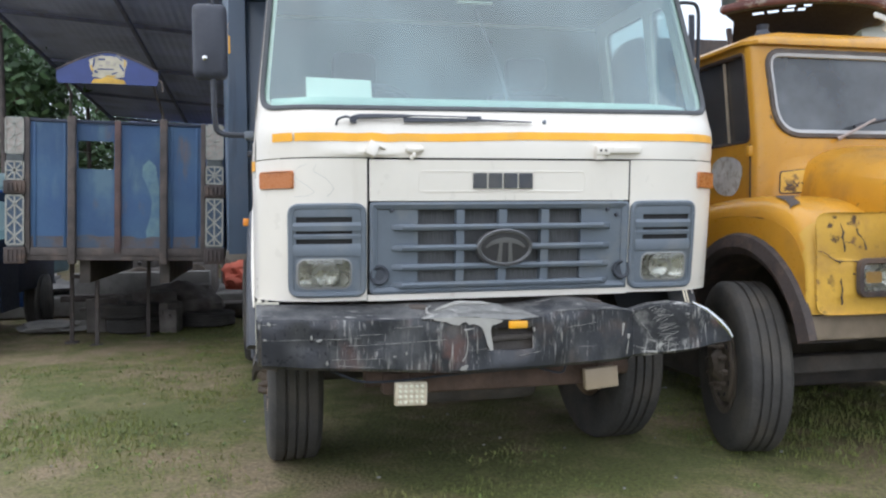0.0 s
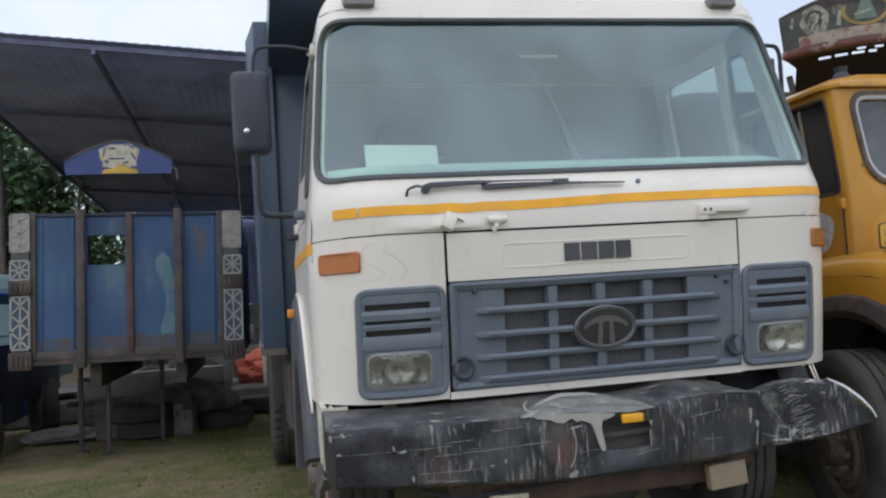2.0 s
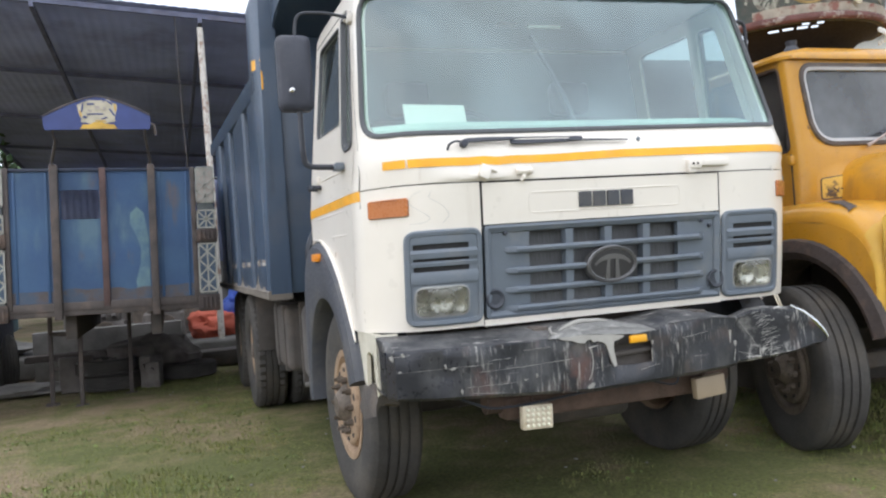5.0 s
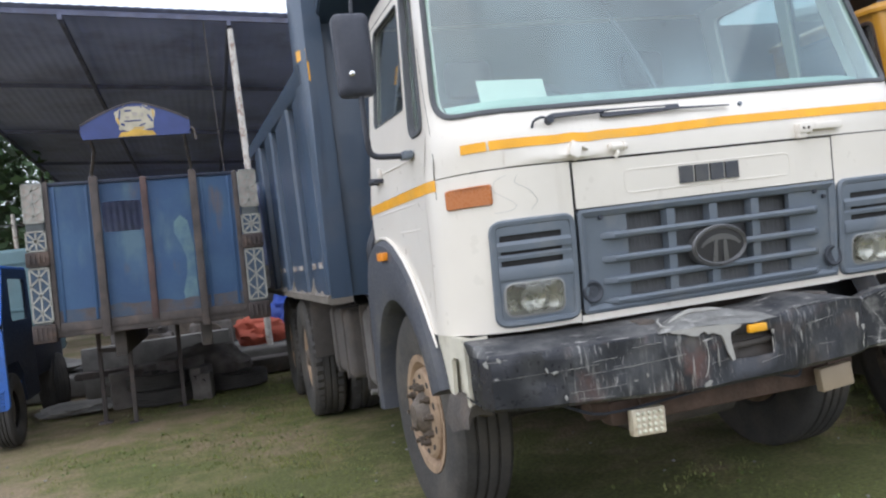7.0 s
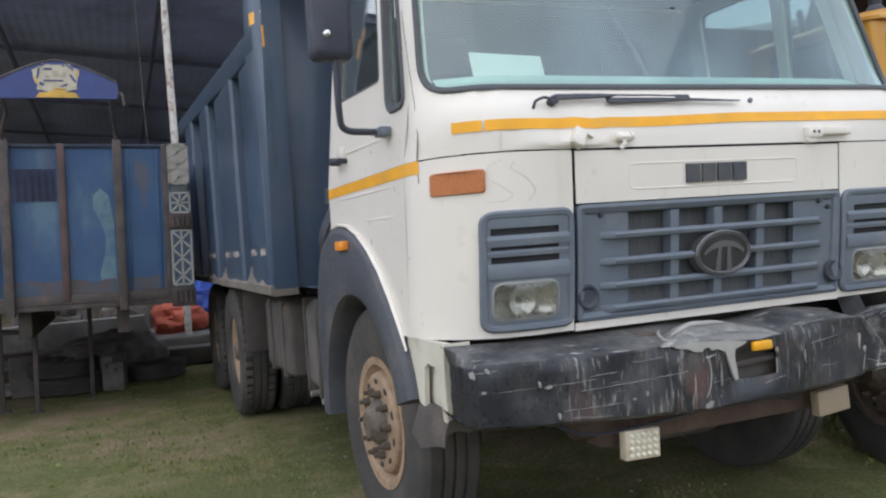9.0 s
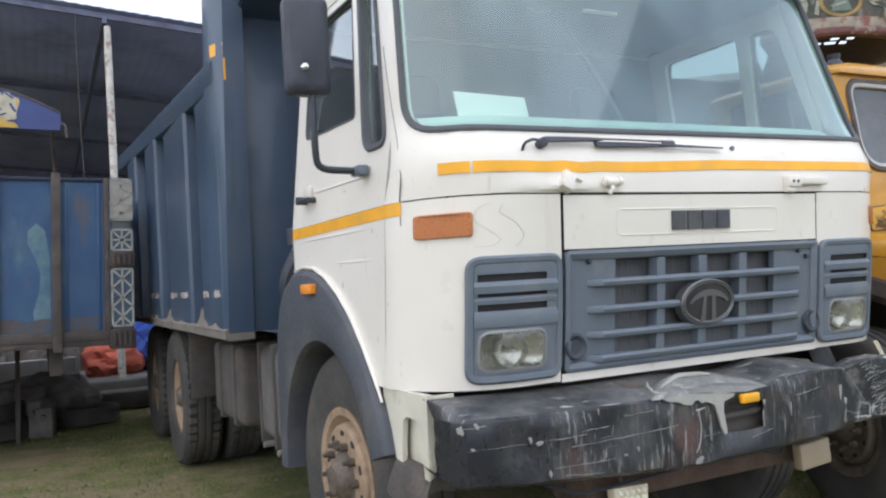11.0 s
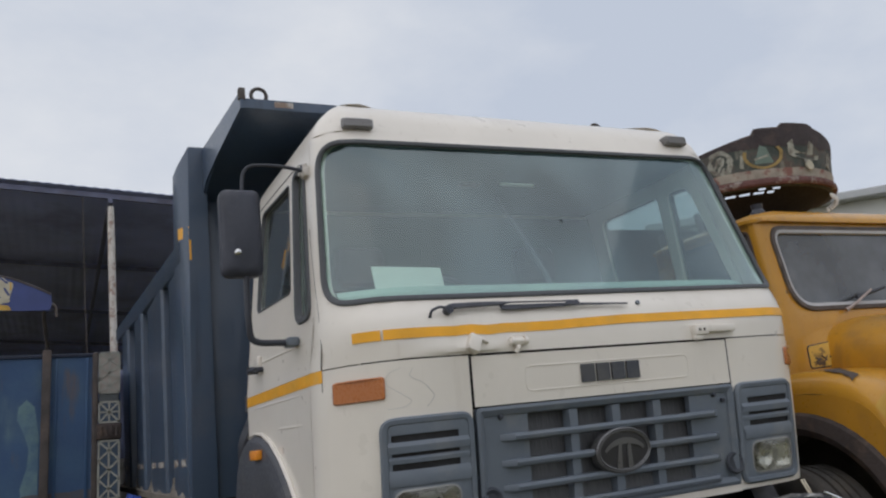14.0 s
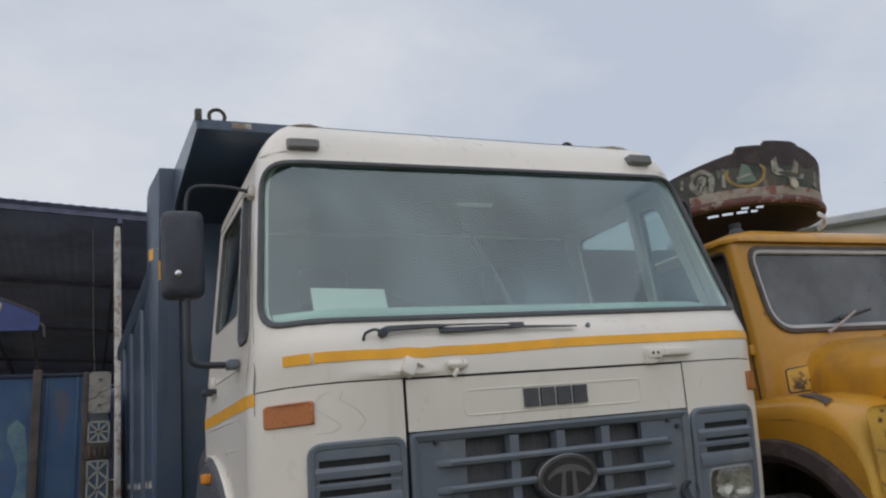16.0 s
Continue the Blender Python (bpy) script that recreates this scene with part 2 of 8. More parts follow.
BUMPER_BLACK = mat("glossy_black_paint", (0.018, 0.019, 0.026), 0.32, var=0.2, scale=6, dirt=(0.06, 0.055, 0.05), dirt_amt=0.4, dirt_scale=5, dirt_cut=(0.56, 0.76), bump=0.15, grain=40)
overlay(BUMPER_BLACK, (0.15, 0.147, 0.143), (5, 5, 2.4), 2.2, (0.46, 0.74), 0.35, second=(1.9, 0.42, 0.56))
overlay(BUMPER_BLACK, (0.40, 0.39, 0.37), (85, 40, 11), 1.0, (0.60, 0.74), 0.4, second=(2.4, 0.50, 0.62))
PALE_SCRAPE = mat("chalky_bare_metal", (0.36, 0.35, 0.33), 0.5, var=0.15, scale=9, dirt=(0.3, 0.28, 0.25), dirt_amt=0.6, dirt_scale=12, bump=0.15)
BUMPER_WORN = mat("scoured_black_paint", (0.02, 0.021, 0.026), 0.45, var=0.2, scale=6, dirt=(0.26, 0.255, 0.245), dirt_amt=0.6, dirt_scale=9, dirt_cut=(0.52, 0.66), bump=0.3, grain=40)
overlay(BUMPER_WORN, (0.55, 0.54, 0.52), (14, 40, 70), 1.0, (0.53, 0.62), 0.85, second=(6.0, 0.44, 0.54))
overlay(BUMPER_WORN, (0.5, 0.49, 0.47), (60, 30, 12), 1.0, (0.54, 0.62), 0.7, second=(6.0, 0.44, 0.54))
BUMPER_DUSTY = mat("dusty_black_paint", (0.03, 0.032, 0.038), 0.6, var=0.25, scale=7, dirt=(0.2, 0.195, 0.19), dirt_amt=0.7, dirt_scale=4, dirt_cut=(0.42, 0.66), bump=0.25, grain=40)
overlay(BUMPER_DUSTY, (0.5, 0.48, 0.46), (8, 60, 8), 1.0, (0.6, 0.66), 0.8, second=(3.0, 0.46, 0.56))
SCRAPED = mat("scraped_metal", (0.2, 0.198, 0.19), 0.42, metal=0.2, var=0.15, scale=7, dirt=(0.07, 0.07, 0.07), dirt_amt=0.8, dirt_scale=7, dirt_cut=(0.48, 0.68), bump=0.3)
overlay(SCRAPED, (0.42, 0.41, 0.39), (9, 30, 9), 1.0, (0.52, 0.64), 0.7, second=(4.0, 0.44, 0.56))
SCOURED = mat("scoured_grey_metal", (0.21, 0.21, 0.205), 0.45, metal=0.2, var=0.25, scale=9, dirt=(0.06, 0.06, 0.06), dirt_amt=0.85, dirt_scale=9, dirt_cut=(0.46, 0.62), bump=0.35)
overlay(SCOURED, (0.5, 0.49, 0.47), (14, 30, 10), 1.0, (0.54, 0.64), 0.8, second=(4.0, 0.44, 0.56))
TIPPER = mat("slate_blue_paint", (0.045, 0.073, 0.122), 0.36, var=0.12, scale=1.6, dirt=(0.13, 0.13, 0.14), dirt_amt=0.4, dirt_scale=1.8, dirt_cut=(0.5, 0.75), bump=0.04, coat=0.2, gloss_var=0.06)
overlay(TIPPER, (0.02, 0.03, 0.05), (9, 9, 0.9), 1.6, (0.55, 0.7), 0.6, second=(1.2, 0.4, 0.6))
PALEDIRT = mat("dried_cement", (0.17, 0.15, 0.13), 0.95, var=0.2, bump=0.5)
TAPE_RW = mat("reflective_tape", (0.46, 0.43, 0.4), 0.45, var=0.15, scale=20, dirt=(0.2, 0.13, 0.09), dirt_amt=0.9, dirt_scale=14, dirt_cut=(0.48, 0.56), bump=0.05)
YELLOW = mat("amber_yellow_paint", (0.52, 0.25, 0.013), 0.36, var=0.1, scale=2.5, dirt=(0.33, 0.17, 0.035), dirt_amt=0.75, dirt_scale=3.0, dirt_cut=(0.5, 0.75), coat=0.25, bump=0.06)
overlay(YELLOW, (0.05, 0.028, 0.018), (3, 3, 3), 3.5, (0.66, 0.7), 0.9, second=(2.0, 0.5, 0.6))
overlay(YELLOW, (0.26, 0.13, 0.035), (6, 6, 0.8), 1.4, (0.5, 0.68), 0.6, second=(1.6, 0.42, 0.6))
YELLOW_FADED = mat("faded_yellow_paint", (0.58, 0.34, 0.045), 0.6, var=0.15, scale=4, dirt=(0.36, 0.2, 0.05), dirt_amt=0.6, dirt_scale=5, bump=0.12)
overlay(YELLOW_FADED, (0.15, 0.075, 0.04), (1, 1, 1), 9.0, (0.60, 0.66), 0.9, second=(3.0, 0.44, 0.56))
overlay(YELLOW_FADED, (0.06, 0.032, 0.02), (4, 4, 4), 2.4, (0.6, 0.64), 0.95, second=(3.0, 0.45, 0.55))
RUSTY_ARCH = mat("rusty_brown_arch", (0.05, 0.038, 0.036), 0.7, var=0.3, scale=6, dirt=(0.2, 0.13, 0.09), dirt_amt=0.6, dirt_scale=5, bump=0.2)
BLUE = mat("blue_body_paint", (0.03, 0.078, 0.18), 0.55, var=0.18, scale=1.5, dirt=(0.07, 0.15, 0.235), dirt_amt=0.4, dirt_scale=1.6, dirt_cut=(0.45, 0.7), bump=0.08)
overlay(BLUE, (0.15, 0.24, 0.25), (4, 4, 0.9), 1.0, (0.5, 0.64), 0.4, second=(1.3, 0.5, 0.6))
overlay(BLUE, (0.12, 0.09, 0.075), (6, 6, 1.0), 1.5, (0.56, 0.66), 0.7, second=(2.2, 0.5, 0.62))
BROWN_STEEL = mat("brown_weathered_steel", (0.078, 0.066, 0.063), 0.8, var=0.25, scale=7, dirt=(0.16, 0.12, 0.1), dirt_amt=0.6, dirt_scale=5, bump=0.25)
RED_STEEL = mat("reddish_weathered_steel", (0.1, 0.062, 0.058), 0.8, var=0.3, scale=5, dirt=(0.07, 0.065, 0.066), dirt_amt=0.7, dirt_scale=4, bump=0.25)
LATTICE = mat("cream_lattice_paint", (0.35, 0.35, 0.32), 0.7, var=0.15, scale=12, dirt=(0.24, 0.2, 0.17), dirt_amt=0.6, dirt_scale=10, bump=0.1)
FRET_PALE = mat("faded_pink_cream_panel", (0.38, 0.34, 0.31), 0.8, var=0.15, scale=12, dirt=(0.25, 0.2, 0.17), dirt_amt=0.6, dirt_scale=10, bump=0.1)
FRET_BLUE = mat("dull_blue_panel", (0.055, 0.085, 0.13), 0.7, var=0.2, scale=12, bump=0.1)
LATTICE_BACK = mat("faded_teal_panel", (0.085, 0.095, 0.1), 0.8, var=0.2, scale=12, bump=0.1)
SIGN_BLUE = mat("painted_sign_blue", (0.035, 0.055, 0.19), 0.5, var=0.15, scale=6, bump=0.05)
SIGN_CREAM = mat("painted_cream", (0.47, 0.43, 0.33), 0.6, var=0.2, scale=14, bump=0.05)
SIGN_GOLD = mat("painted_gold", (0.55, 0.34, 0.06), 0.6, var=0.2, scale=14, bump=0.05)
PALE_STAIN = mat("pale_weathered_blue", (0.13, 0.22, 0.25), 0.7, var=0.2, scale=5, dirt=(0.06, 0.12, 0.21), dirt_amt=0.8, dirt_scale=6, dirt_cut=(0.42, 0.62), bump=0.05)
GRIME_BAND = mat("rust_stained_blue", (0.1, 0.085, 0.085), 0.8, var=0.25, scale=6, dirt=(0.05, 0.085, 0.14), dirt_amt=0.8, dirt_scale=6, dirt_cut=(0.45, 0.62), bump=0.1)
BRIGHT_BLUE = mat("bright_blue_paint", (0.016, 0.105, 0.42), 0.35, var=0.12, scale=4, dirt=(0.03, 0.06, 0.16), dirt_amt=0.6, dirt_scale=6, coat=0.2, bump=0.05)
TEAL = mat("faded_teal_paint", (0.1, 0.17, 0.19), 0.6, var=0.2, scale=2, dirt=(0.16, 0.17, 0.16), dirt_amt=0.5, dirt_scale=3, bump=0.1)
NAVY = mat("navy_panel", (0.012, 0.02, 0.045), 0.5, var=0.2, bump=0.05)
# darker copy of the roof sheet's colour: shade on the beams is painted in
DARKENED_BEAM = mat("darkened_beam_paint", (0.13, 0.14, 0.21), 0.85, var=0.25, scale=4, dirt=(0.12, 0.1, 0.1), dirt_amt=0.5, dirt_scale=5, bump=0.15)
SHEET = mat("sooty_roof_sheet", (0.32, 0.365, 0.58), 0.75, var=0.2, scale=0.8, dirt=(0.16, 0.175, 0.28), dirt_amt=0.6, dirt_scale=0.9, bump=0.15)
OLD_WHITE = mat("flaking_white_paint", (0.55, 0.52, 0.48), 0.8, var=0.15, scale=9, dirt=(0.25, 0.15, 0.11), dirt_amt=0.8, dirt_scale=7, dirt_cut=(0.52, 0.6), bump=0.2)
CONCRETE = mat("worn_concrete", (0.24, 0.23, 0.22), 0.9, var=0.2, scale=2, dirt=(0.09, 0.085, 0.08), dirt_amt=0.8, dirt_scale=1.5, bump=0.3)
CLOTH = mat("orange_tarpaulin", (0.46, 0.1, 0.06), 0.7, var=0.2, scale=5, bump=0.2)
BLUE_TARP = mat("blue_tarpaulin", (0.02, 0.06, 0.32), 0.6, var=0.2, scale=5, bump=0.2)
HAT_GREEN = mat("dark_green_panel", (0.055, 0.068, 0.06), 0.7, var=0.3, scale=6, dirt=(0.15, 0.14, 0.12), dirt_amt=0.6, dirt_scale=5, bump=0.15)
overlay(HAT_GREEN, (0.12, 0.075, 0.06), (2, 2, 2), 3.0, (0.5, 0.62), 0.8, second=(1.5, 0.4, 0.6))
overlay(HAT_GREEN, (0.24, 0.23, 0.19), (5, 5, 2), 4.0, (0.58, 0.66), 0.7, second=(2.5, 0.46, 0.58))
HAT_RED = mat("chipped_red_trim", (0.13, 0.055, 0.048), 0.75, var=0.3, scale=14, dirt=(0.34, 0.31, 0.27), dirt_amt=0.8, dirt_scale=11, dirt_cut=(0.52, 0.6), bump=0.2)
BARK = mat("grey_bark", (0.11, 0.085, 0.065), 0.9, var=0.3, scale=8, stretch=(3, 3, 0.6), bump=0.6, grain=20)
LEAF = mat("leaves", (0.055, 0.1, 0.04), 0.6, var=0.3, scale=0.8, island=0.45, bump=0)
PLASTER = mat("pale_plaster", (0.62, 0.62, 0.6), 0.9, var=0.08, scale=0.5, dirt=(0.4, 0.38, 0.36), dirt_amt=0.5, dirt_scale=0.5, bump=0.1)
METAL_ROOF = mat("galvanised_roof", (0.42, 0.43, 0.44), 0.5, metal=0.3, var=0.1, bump=0.1)
BLUE_PANE = mat("blue_window_pane", (0.08, 0.14, 0.4), 0.15, var=0.1, bump=0)
# bluish patchy film: dirt on the glass, plus cloud reflections painted into it
WINDSCREEN = glass("tinted_windscreen", (0.68, 0.83, 0.775), 1.85, 0.13, (0.32, 0.46, 0.5), (-0.3, 2.6), (0.75, 0.75, 0.5), (0.84, 0.96, 1.0))
WINDOW = glass("window_glass", (0.72, 0.78, 0.78), 1.8, 0.05)
SEAL_BROWN = mat("weathered_seal", (0.09, 0.075, 0.07), 0.8, var=0.25, scale=9, dirt=(0.2, 0.16, 0.13), dirt_amt=0.6, dirt_scale=8, bump=0.1)
PALE_BAR = mat("pale_rusty_bar", (0.3, 0.24, 0.18), 0.7, var=0.2, scale=10, bump=0.1)
DOOR_DUSTY = glass("dusty_door_glass", (0.3, 0.3, 0.3), 1.5, 0.3, (0.16, 0.145, 0.135))
YGLASS = glass("dusty_glass", (0.16, 0.18, 0.2), 1.5, 0.42, (0.2, 0.215, 0.235))
LENS = glass("lamp_lens", (0.97, 0.98, 0.95), 1.5, 0.06, (0.6, 0.6, 0.55))

# ---- mesh helpers ----


def thing(name, loc, label, category, group="", kind=""):
    e = new(name)
    e.empty_display_size = 0.2
    e.location = loc
    return tagged(e, label, category, group, kind)


def finish(bm, name, sharp=32):
    bmesh.ops.remove_doubles(bm, verts=bm.verts, dist=1e-5)
    bmesh.ops.recalc_face_normals(bm, faces=bm.faces)
    lim = radians(sharp)
    for f in bm.faces:
        f.smooth = True
    for e in bm.edges:
        if len(e.link_faces) == 2:
            e.smooth = e.calc_face_angle(0) < lim
    me = bpy.data.meshes.new(name)
    bm.to_mesh(me)
    bm.free()
    return me


def part(name, bm, material, parent=None, label="", sharp=32):
    me = bm if isinstance(bm, bpy.types.Mesh) else finish(bm, name, sharp)
    if not me.materials:
        me.materials.append(material)
    ob = new(name, me)
    if parent is not None:
        ob.parent = parent
        if parent.type == "EMPTY":
            ob.matrix_parent_inverse = parent.matrix_basis.inverted()
    return tagged(ob, label)


def structure(name, bm, material, label, category="", parent=None):
    ob = part(name, bm, material, parent)
    return tagged(ob, label, category or name, kind="structure")


def nb():
    return bmesh.new()


def join(bm, tmp):
    me = bpy.data.meshes.new("tmp")
    tmp.to_mesh(me)
    tmp.free()
    bm.from_mesh(me)
    bpy.data.meshes.remove(me)
    return bm


def bx(bm, x0, x1, y0, y1, z0, z1, bev=0.0, seg=2, m=None):
    """A box, bevelled, optionally moved by m."""
    t = bmesh.new()
    bmesh.ops.create_cube(t, size=1.0)
    t.transform(Matrix.Translation(((x0 + x1) / 2, (y0 + y1) / 2, (z0 + z1) / 2)) @ Matrix.Diagonal((abs(x1 - x0), abs(y1 - y0), abs(z1 - z0), 1)))
    if bev:
        bmesh.ops.bevel(t, geom=list(t.edges), offset=bev, segments=seg, affect="EDGES", profile=0.5)
    if m is not None:
        t.transform(m)
    return join(bm, t)


def skin(bm, rings, closed=False, loop=False, cap=False):
    """Quads between rows of points. closed: each row is a loop; loop: the last row meets the first; cap: fill both end rows."""
    vs = [[bm.verts.new(p) for p in r] for r in rings]
    n = len(vs[0])
    pairs = list(zip(vs, vs[1:])) + ([(vs[-1], vs[0])] if loop else [])
    for a, b in pairs:
        for i in range(n if closed else n - 1):
            j = (i + 1) % n
            bm.faces.new((a[i], a[j], b[j], b[i]))
    if cap:
        bm.faces.new(vs[0])
        bm.faces.new(vs[-1][::-1])
    return bm


def tube(bm, pts, r, n=8, cap=True):
    """A round bar along a line of points."""
    pts = [Vector(p) for p in pts]
    rings, up = [], None
    for i, p in enumerate(pts):
        d = (pts[min(i + 1, len(pts) - 1)] - pts[max(i - 1, 0)]).normalized()
        if up is None:
            up = d.orthogonal().normalized()
        up = (up - d * up.dot(d)).normalized()
        side = d.cross(up)
        rr = r[i] if isinstance(r, (list, tuple)) else r
        rings.append([p + (up * math.cos(a) + side * math.sin(a)) * rr for a in (2 * math.pi * k / n for k in range(n))])
    return skin(bm, rings, closed=True, cap=cap)


def arc(pts, k=5):
    """Rounds the corners of a line of points."""
    pts = [Vector(p) for p in pts]
    out = [pts[0]]
    for a, b, c in zip(pts, pts[1:], pts[2:]):
        p, q = b + (a - b) * 0.35, b + (c - b) * 0.35
        out += [(p * (1 - t) + b * t) * (1 - t) + (b * (1 - t) + q * t) * t for t in (i / k for i in range(k + 1))]
    return out + [pts[-1]]


def lathe(bm, prof, centre, n=32, axis="x", close=False):
    """Turns a profile of (radius, along) round an axis through centre."""
    rings = []
    for k in range(n):
        a = 2 * math.pi * k / n
        c, s = math.cos(a), math.sin(a)
        rings.append([Vector(centre) + (Vector((h, r * c, r * s)) if axis == "x" else Vector((r * c, h, r * s)) if axis == "y" else Vector((r * c, r * s, h))) for r, h in prof])
    return skin(bm, rings, loop=True, closed=close)


def rod(bm, p, q, r, n=12):
    return tube(bm, [p, q], r, n)


def poly(bm, outline, holes, front, back):
    """A flat panel with holes: the outline and holes in two coordinates, put in space by front and back."""
    from mathutils.geometry import tessellate_polygon
    loops = [outline] + list(holes)
    flat = [p for lp in loops for p in lp]
    tris = tessellate_polygon([[Vector((a, b, 0)) for a, b in lp] for lp in loops])
    va, vb = [bm.verts.new(front(*p)) for p in flat], [bm.verts.new(back(*p)) for p in flat]
    for t in tris:
        for vs in ([va[i] for i in t], [vb[i] for i in reversed(t)]):
            try:
                bm.faces.new(vs)
            except ValueError:
                pass
    k = 0
    for lp in loops:
        for i in range(len(lp)):
            j = (i + 1) % len(lp)
            bm.faces.new((va[k + i], va[k + j], vb[k + j], vb[k + i]))
        k += len(lp)
    return bm


def rrect(corners, r, k=8, m=10):
    """A loop round four corners with rounded turns: k + 1 points a turn, m points a side."""
    cs = [Vector(c) for c in corners]
    out = []
    for i in range(4):
        a, b, c = cs[i - 1], cs[i], cs[(i + 1) % 4]
        rr = r[i] if isinstance(r, (list, tuple)) else r
        p, q = b + (a - b).normalized() * rr, b + (c - b).normalized() * rr
        out += [(p * (1 - t) + b * t) * (1 - t) + (b * (1 - t) + q * t) * t for t in (j / k for j in range(k + 1))]
        nr = r[(i + 1) % 4] if isinstance(r, (list, tuple)) else r
        e = c + (b - c).normalized() * nr
        out += [q.lerp(e, j / (m + 1)) for j in range(1, m + 1)]
    return out


def rr2(x0, x1, z0, z1, r, k=5, m=1):
    return [(p.x, p.y) for p in rrect([(x0, z0), (x1, z0), (x1, z1), (x0, z1)], r, k, m)]


def sweep(bm, loop2, prof, place):
    """A moulding round a closed outline: prof gives (inward, height) and place(x, z, h) puts it in space."""
    n = len(loop2)
    cx, cz = sum(p[0] for p in loop2) / n, sum(p[1] for p in loop2) / n
    rings = []
    for i in range(n):
        a, b = Vector(loop2[i - 1]), Vector(loop2[(i + 1) % n])
        t = (b - a).normalized()
        nrm = Vector((-t.y, t.x))
        if nrm.dot(Vector((cx, cz)) - Vector(loop2[i])) < 0:
            nrm = -nrm
        rings.append([place(loop2[i][0] + nrm.x * d, loop2[i][1] + nrm.y * d, h) for d, h in prof])
    return skin(bm, rings, closed=True, loop=True)


def grid(bm, us, vs, f):
    return skin(bm, [[f(u, v) for v in vs] for u in us])


def lin(a, b, n):
    return [a + (b - a) * i / n for i in range(n + 1)]


# ---- ground ----


def ground_material():
    m = bpy.data.materials.new("worn_grass_ground")
    m.use_nodes = True
    n, l = m.node_tree.nodes, m.node_tree.links
    b = n["Principled BSDF"]
    b.inputs["Roughness"].default_value = 0.95
    co = n.new("ShaderNodeTexCoord")
    big, mid, fine = (n.new("ShaderNodeTexNoise") for _ in range(3))
    for q, s, d in ((big, 0.7, 6), (mid, 4.0, 8), (fine, 45.0, 6)):
        q.inputs["Scale"].default_value, q.inputs["Detail"].default_value = s, d
        l.new(co.outputs["Object"], q.inputs["Vector"])
    ad = n.new("ShaderNodeMath")
    ad.operation = "MULTIPLY_ADD"
    ad.inputs[1].default_value, ad.inputs[2].default_value = 0.6, -0.3
    l.new(mid.outputs["Fac"], ad.inputs[0])
    su = n.new("ShaderNodeMath")
    l.new(big.outputs["Fac"], su.inputs[0])
    l.new(ad.outputs[0], su.inputs[1])
    rp = n.new("ShaderNodeValToRGB")
    e = rp.color_ramp.elements
    e[0].position, e[0].color = 0.42, (0.098, 0.108, 0.030, 1)
    e[1].position, e[1].color = 0.66, (0.215, 0.165, 0.098, 1)
    k = e.new(0.52)
    k.color = (0.142, 0.132, 0.050, 1)
    # the yard's edge beside the trailer is trodden bare
    sx = n.new("ShaderNodeSeparateXYZ")
    l.new(co.outputs["Object"], sx.inputs[0])
    bare = n.new("ShaderNodeMapRange")
    bare.interpolation_type = "SMOOTHSTEP"
    bare.inputs[1].default_value, bare.inputs[2].default_value, bare.inputs[3].default_value, bare.inputs[4].default_value = -2.3, -3.6, 0.0, 0.13
    l.new(sx.outputs[0], bare.inputs[0])
    tot = n.new("ShaderNodeMath")
    l.new(su.outputs[0], tot.inputs[0])
    l.new(bare.outputs[0], tot.inputs[1])
    l.new(tot.outputs[0], rp.inputs[0])
    hs = n.new("ShaderNodeHueSaturation")
    mr = n.new("ShaderNodeMapRange")
    mr.inputs[1].default_value, mr.inputs[2].default_value, mr.inputs[3].default_value, mr.inputs[4].default_value = 0.3, 0.7, 0.6, 1.35
    l.new(fine.outputs["Fac"], mr.inputs[0])
    l.new(mr.outputs[0], hs.inputs["Value"])
    l.new(rp.outputs[0], hs.inputs["Color"])
    l.new(hs.outputs[0], b.inputs["Base Color"])
    bp = n.new("ShaderNodeBump")
    bp.inputs["Strength"].default_value, bp.inputs["Distance"].default_value = 0.6, 0.03
    l.new(fine.outputs["Fac"], bp.inputs["Height"])
    l.new(bp.outputs[0], b.inputs["Normal"])
    return m


GROUND = ground_material()
bm = nb()
gx = [-600, -150, -40, -15] + lin(-8, 6, 56) + [15, 40, 150, 600]
gy = [-600, -150, -40, -12] + lin(-5, 9, 56) + [15, 30, 60, 150, 600]
grid(bm, gx, gy, lambda x, y: Vector((x, y, 0.03 * (noise.noise(Vector((x * 0.6, y * 0.6, 0))) if -8 <= x <= 6 and -5 <= y <= 9 else 0) - 0.012)))
structure("ground", bm, GROUND, "worn grassy ground with bare dry earth patches", "ground")

# ---- white tipper truck: the cab's outer form ----
CAB_Z = [0.90, 1.17, 1.35, 1.53, 1.62, 1.68, 1.74, 2.45, 2.52]
CAB_Y = [0.065, 0.03, 0.012, 0.0, 0.0, 0.015, 0.055, 0.30, 0.335]


def cy(z):
    return float(np.interp(z, CAB_Z, CAB_Y))


RIGHT = 0.07  # the cab stands out further on its +x side


def cw(z, side=-1):
    return (1.09 if z < 1.545 else 1.09 - 0.11 * (z - 1.545)) + (RIGHT if side > 0 else 0.0)


def cr(z):
    return float(np.interp(z, [0.9, 1.545, 1.75, 2.5], [0.34, 0.33, 0.24, 0.14]))


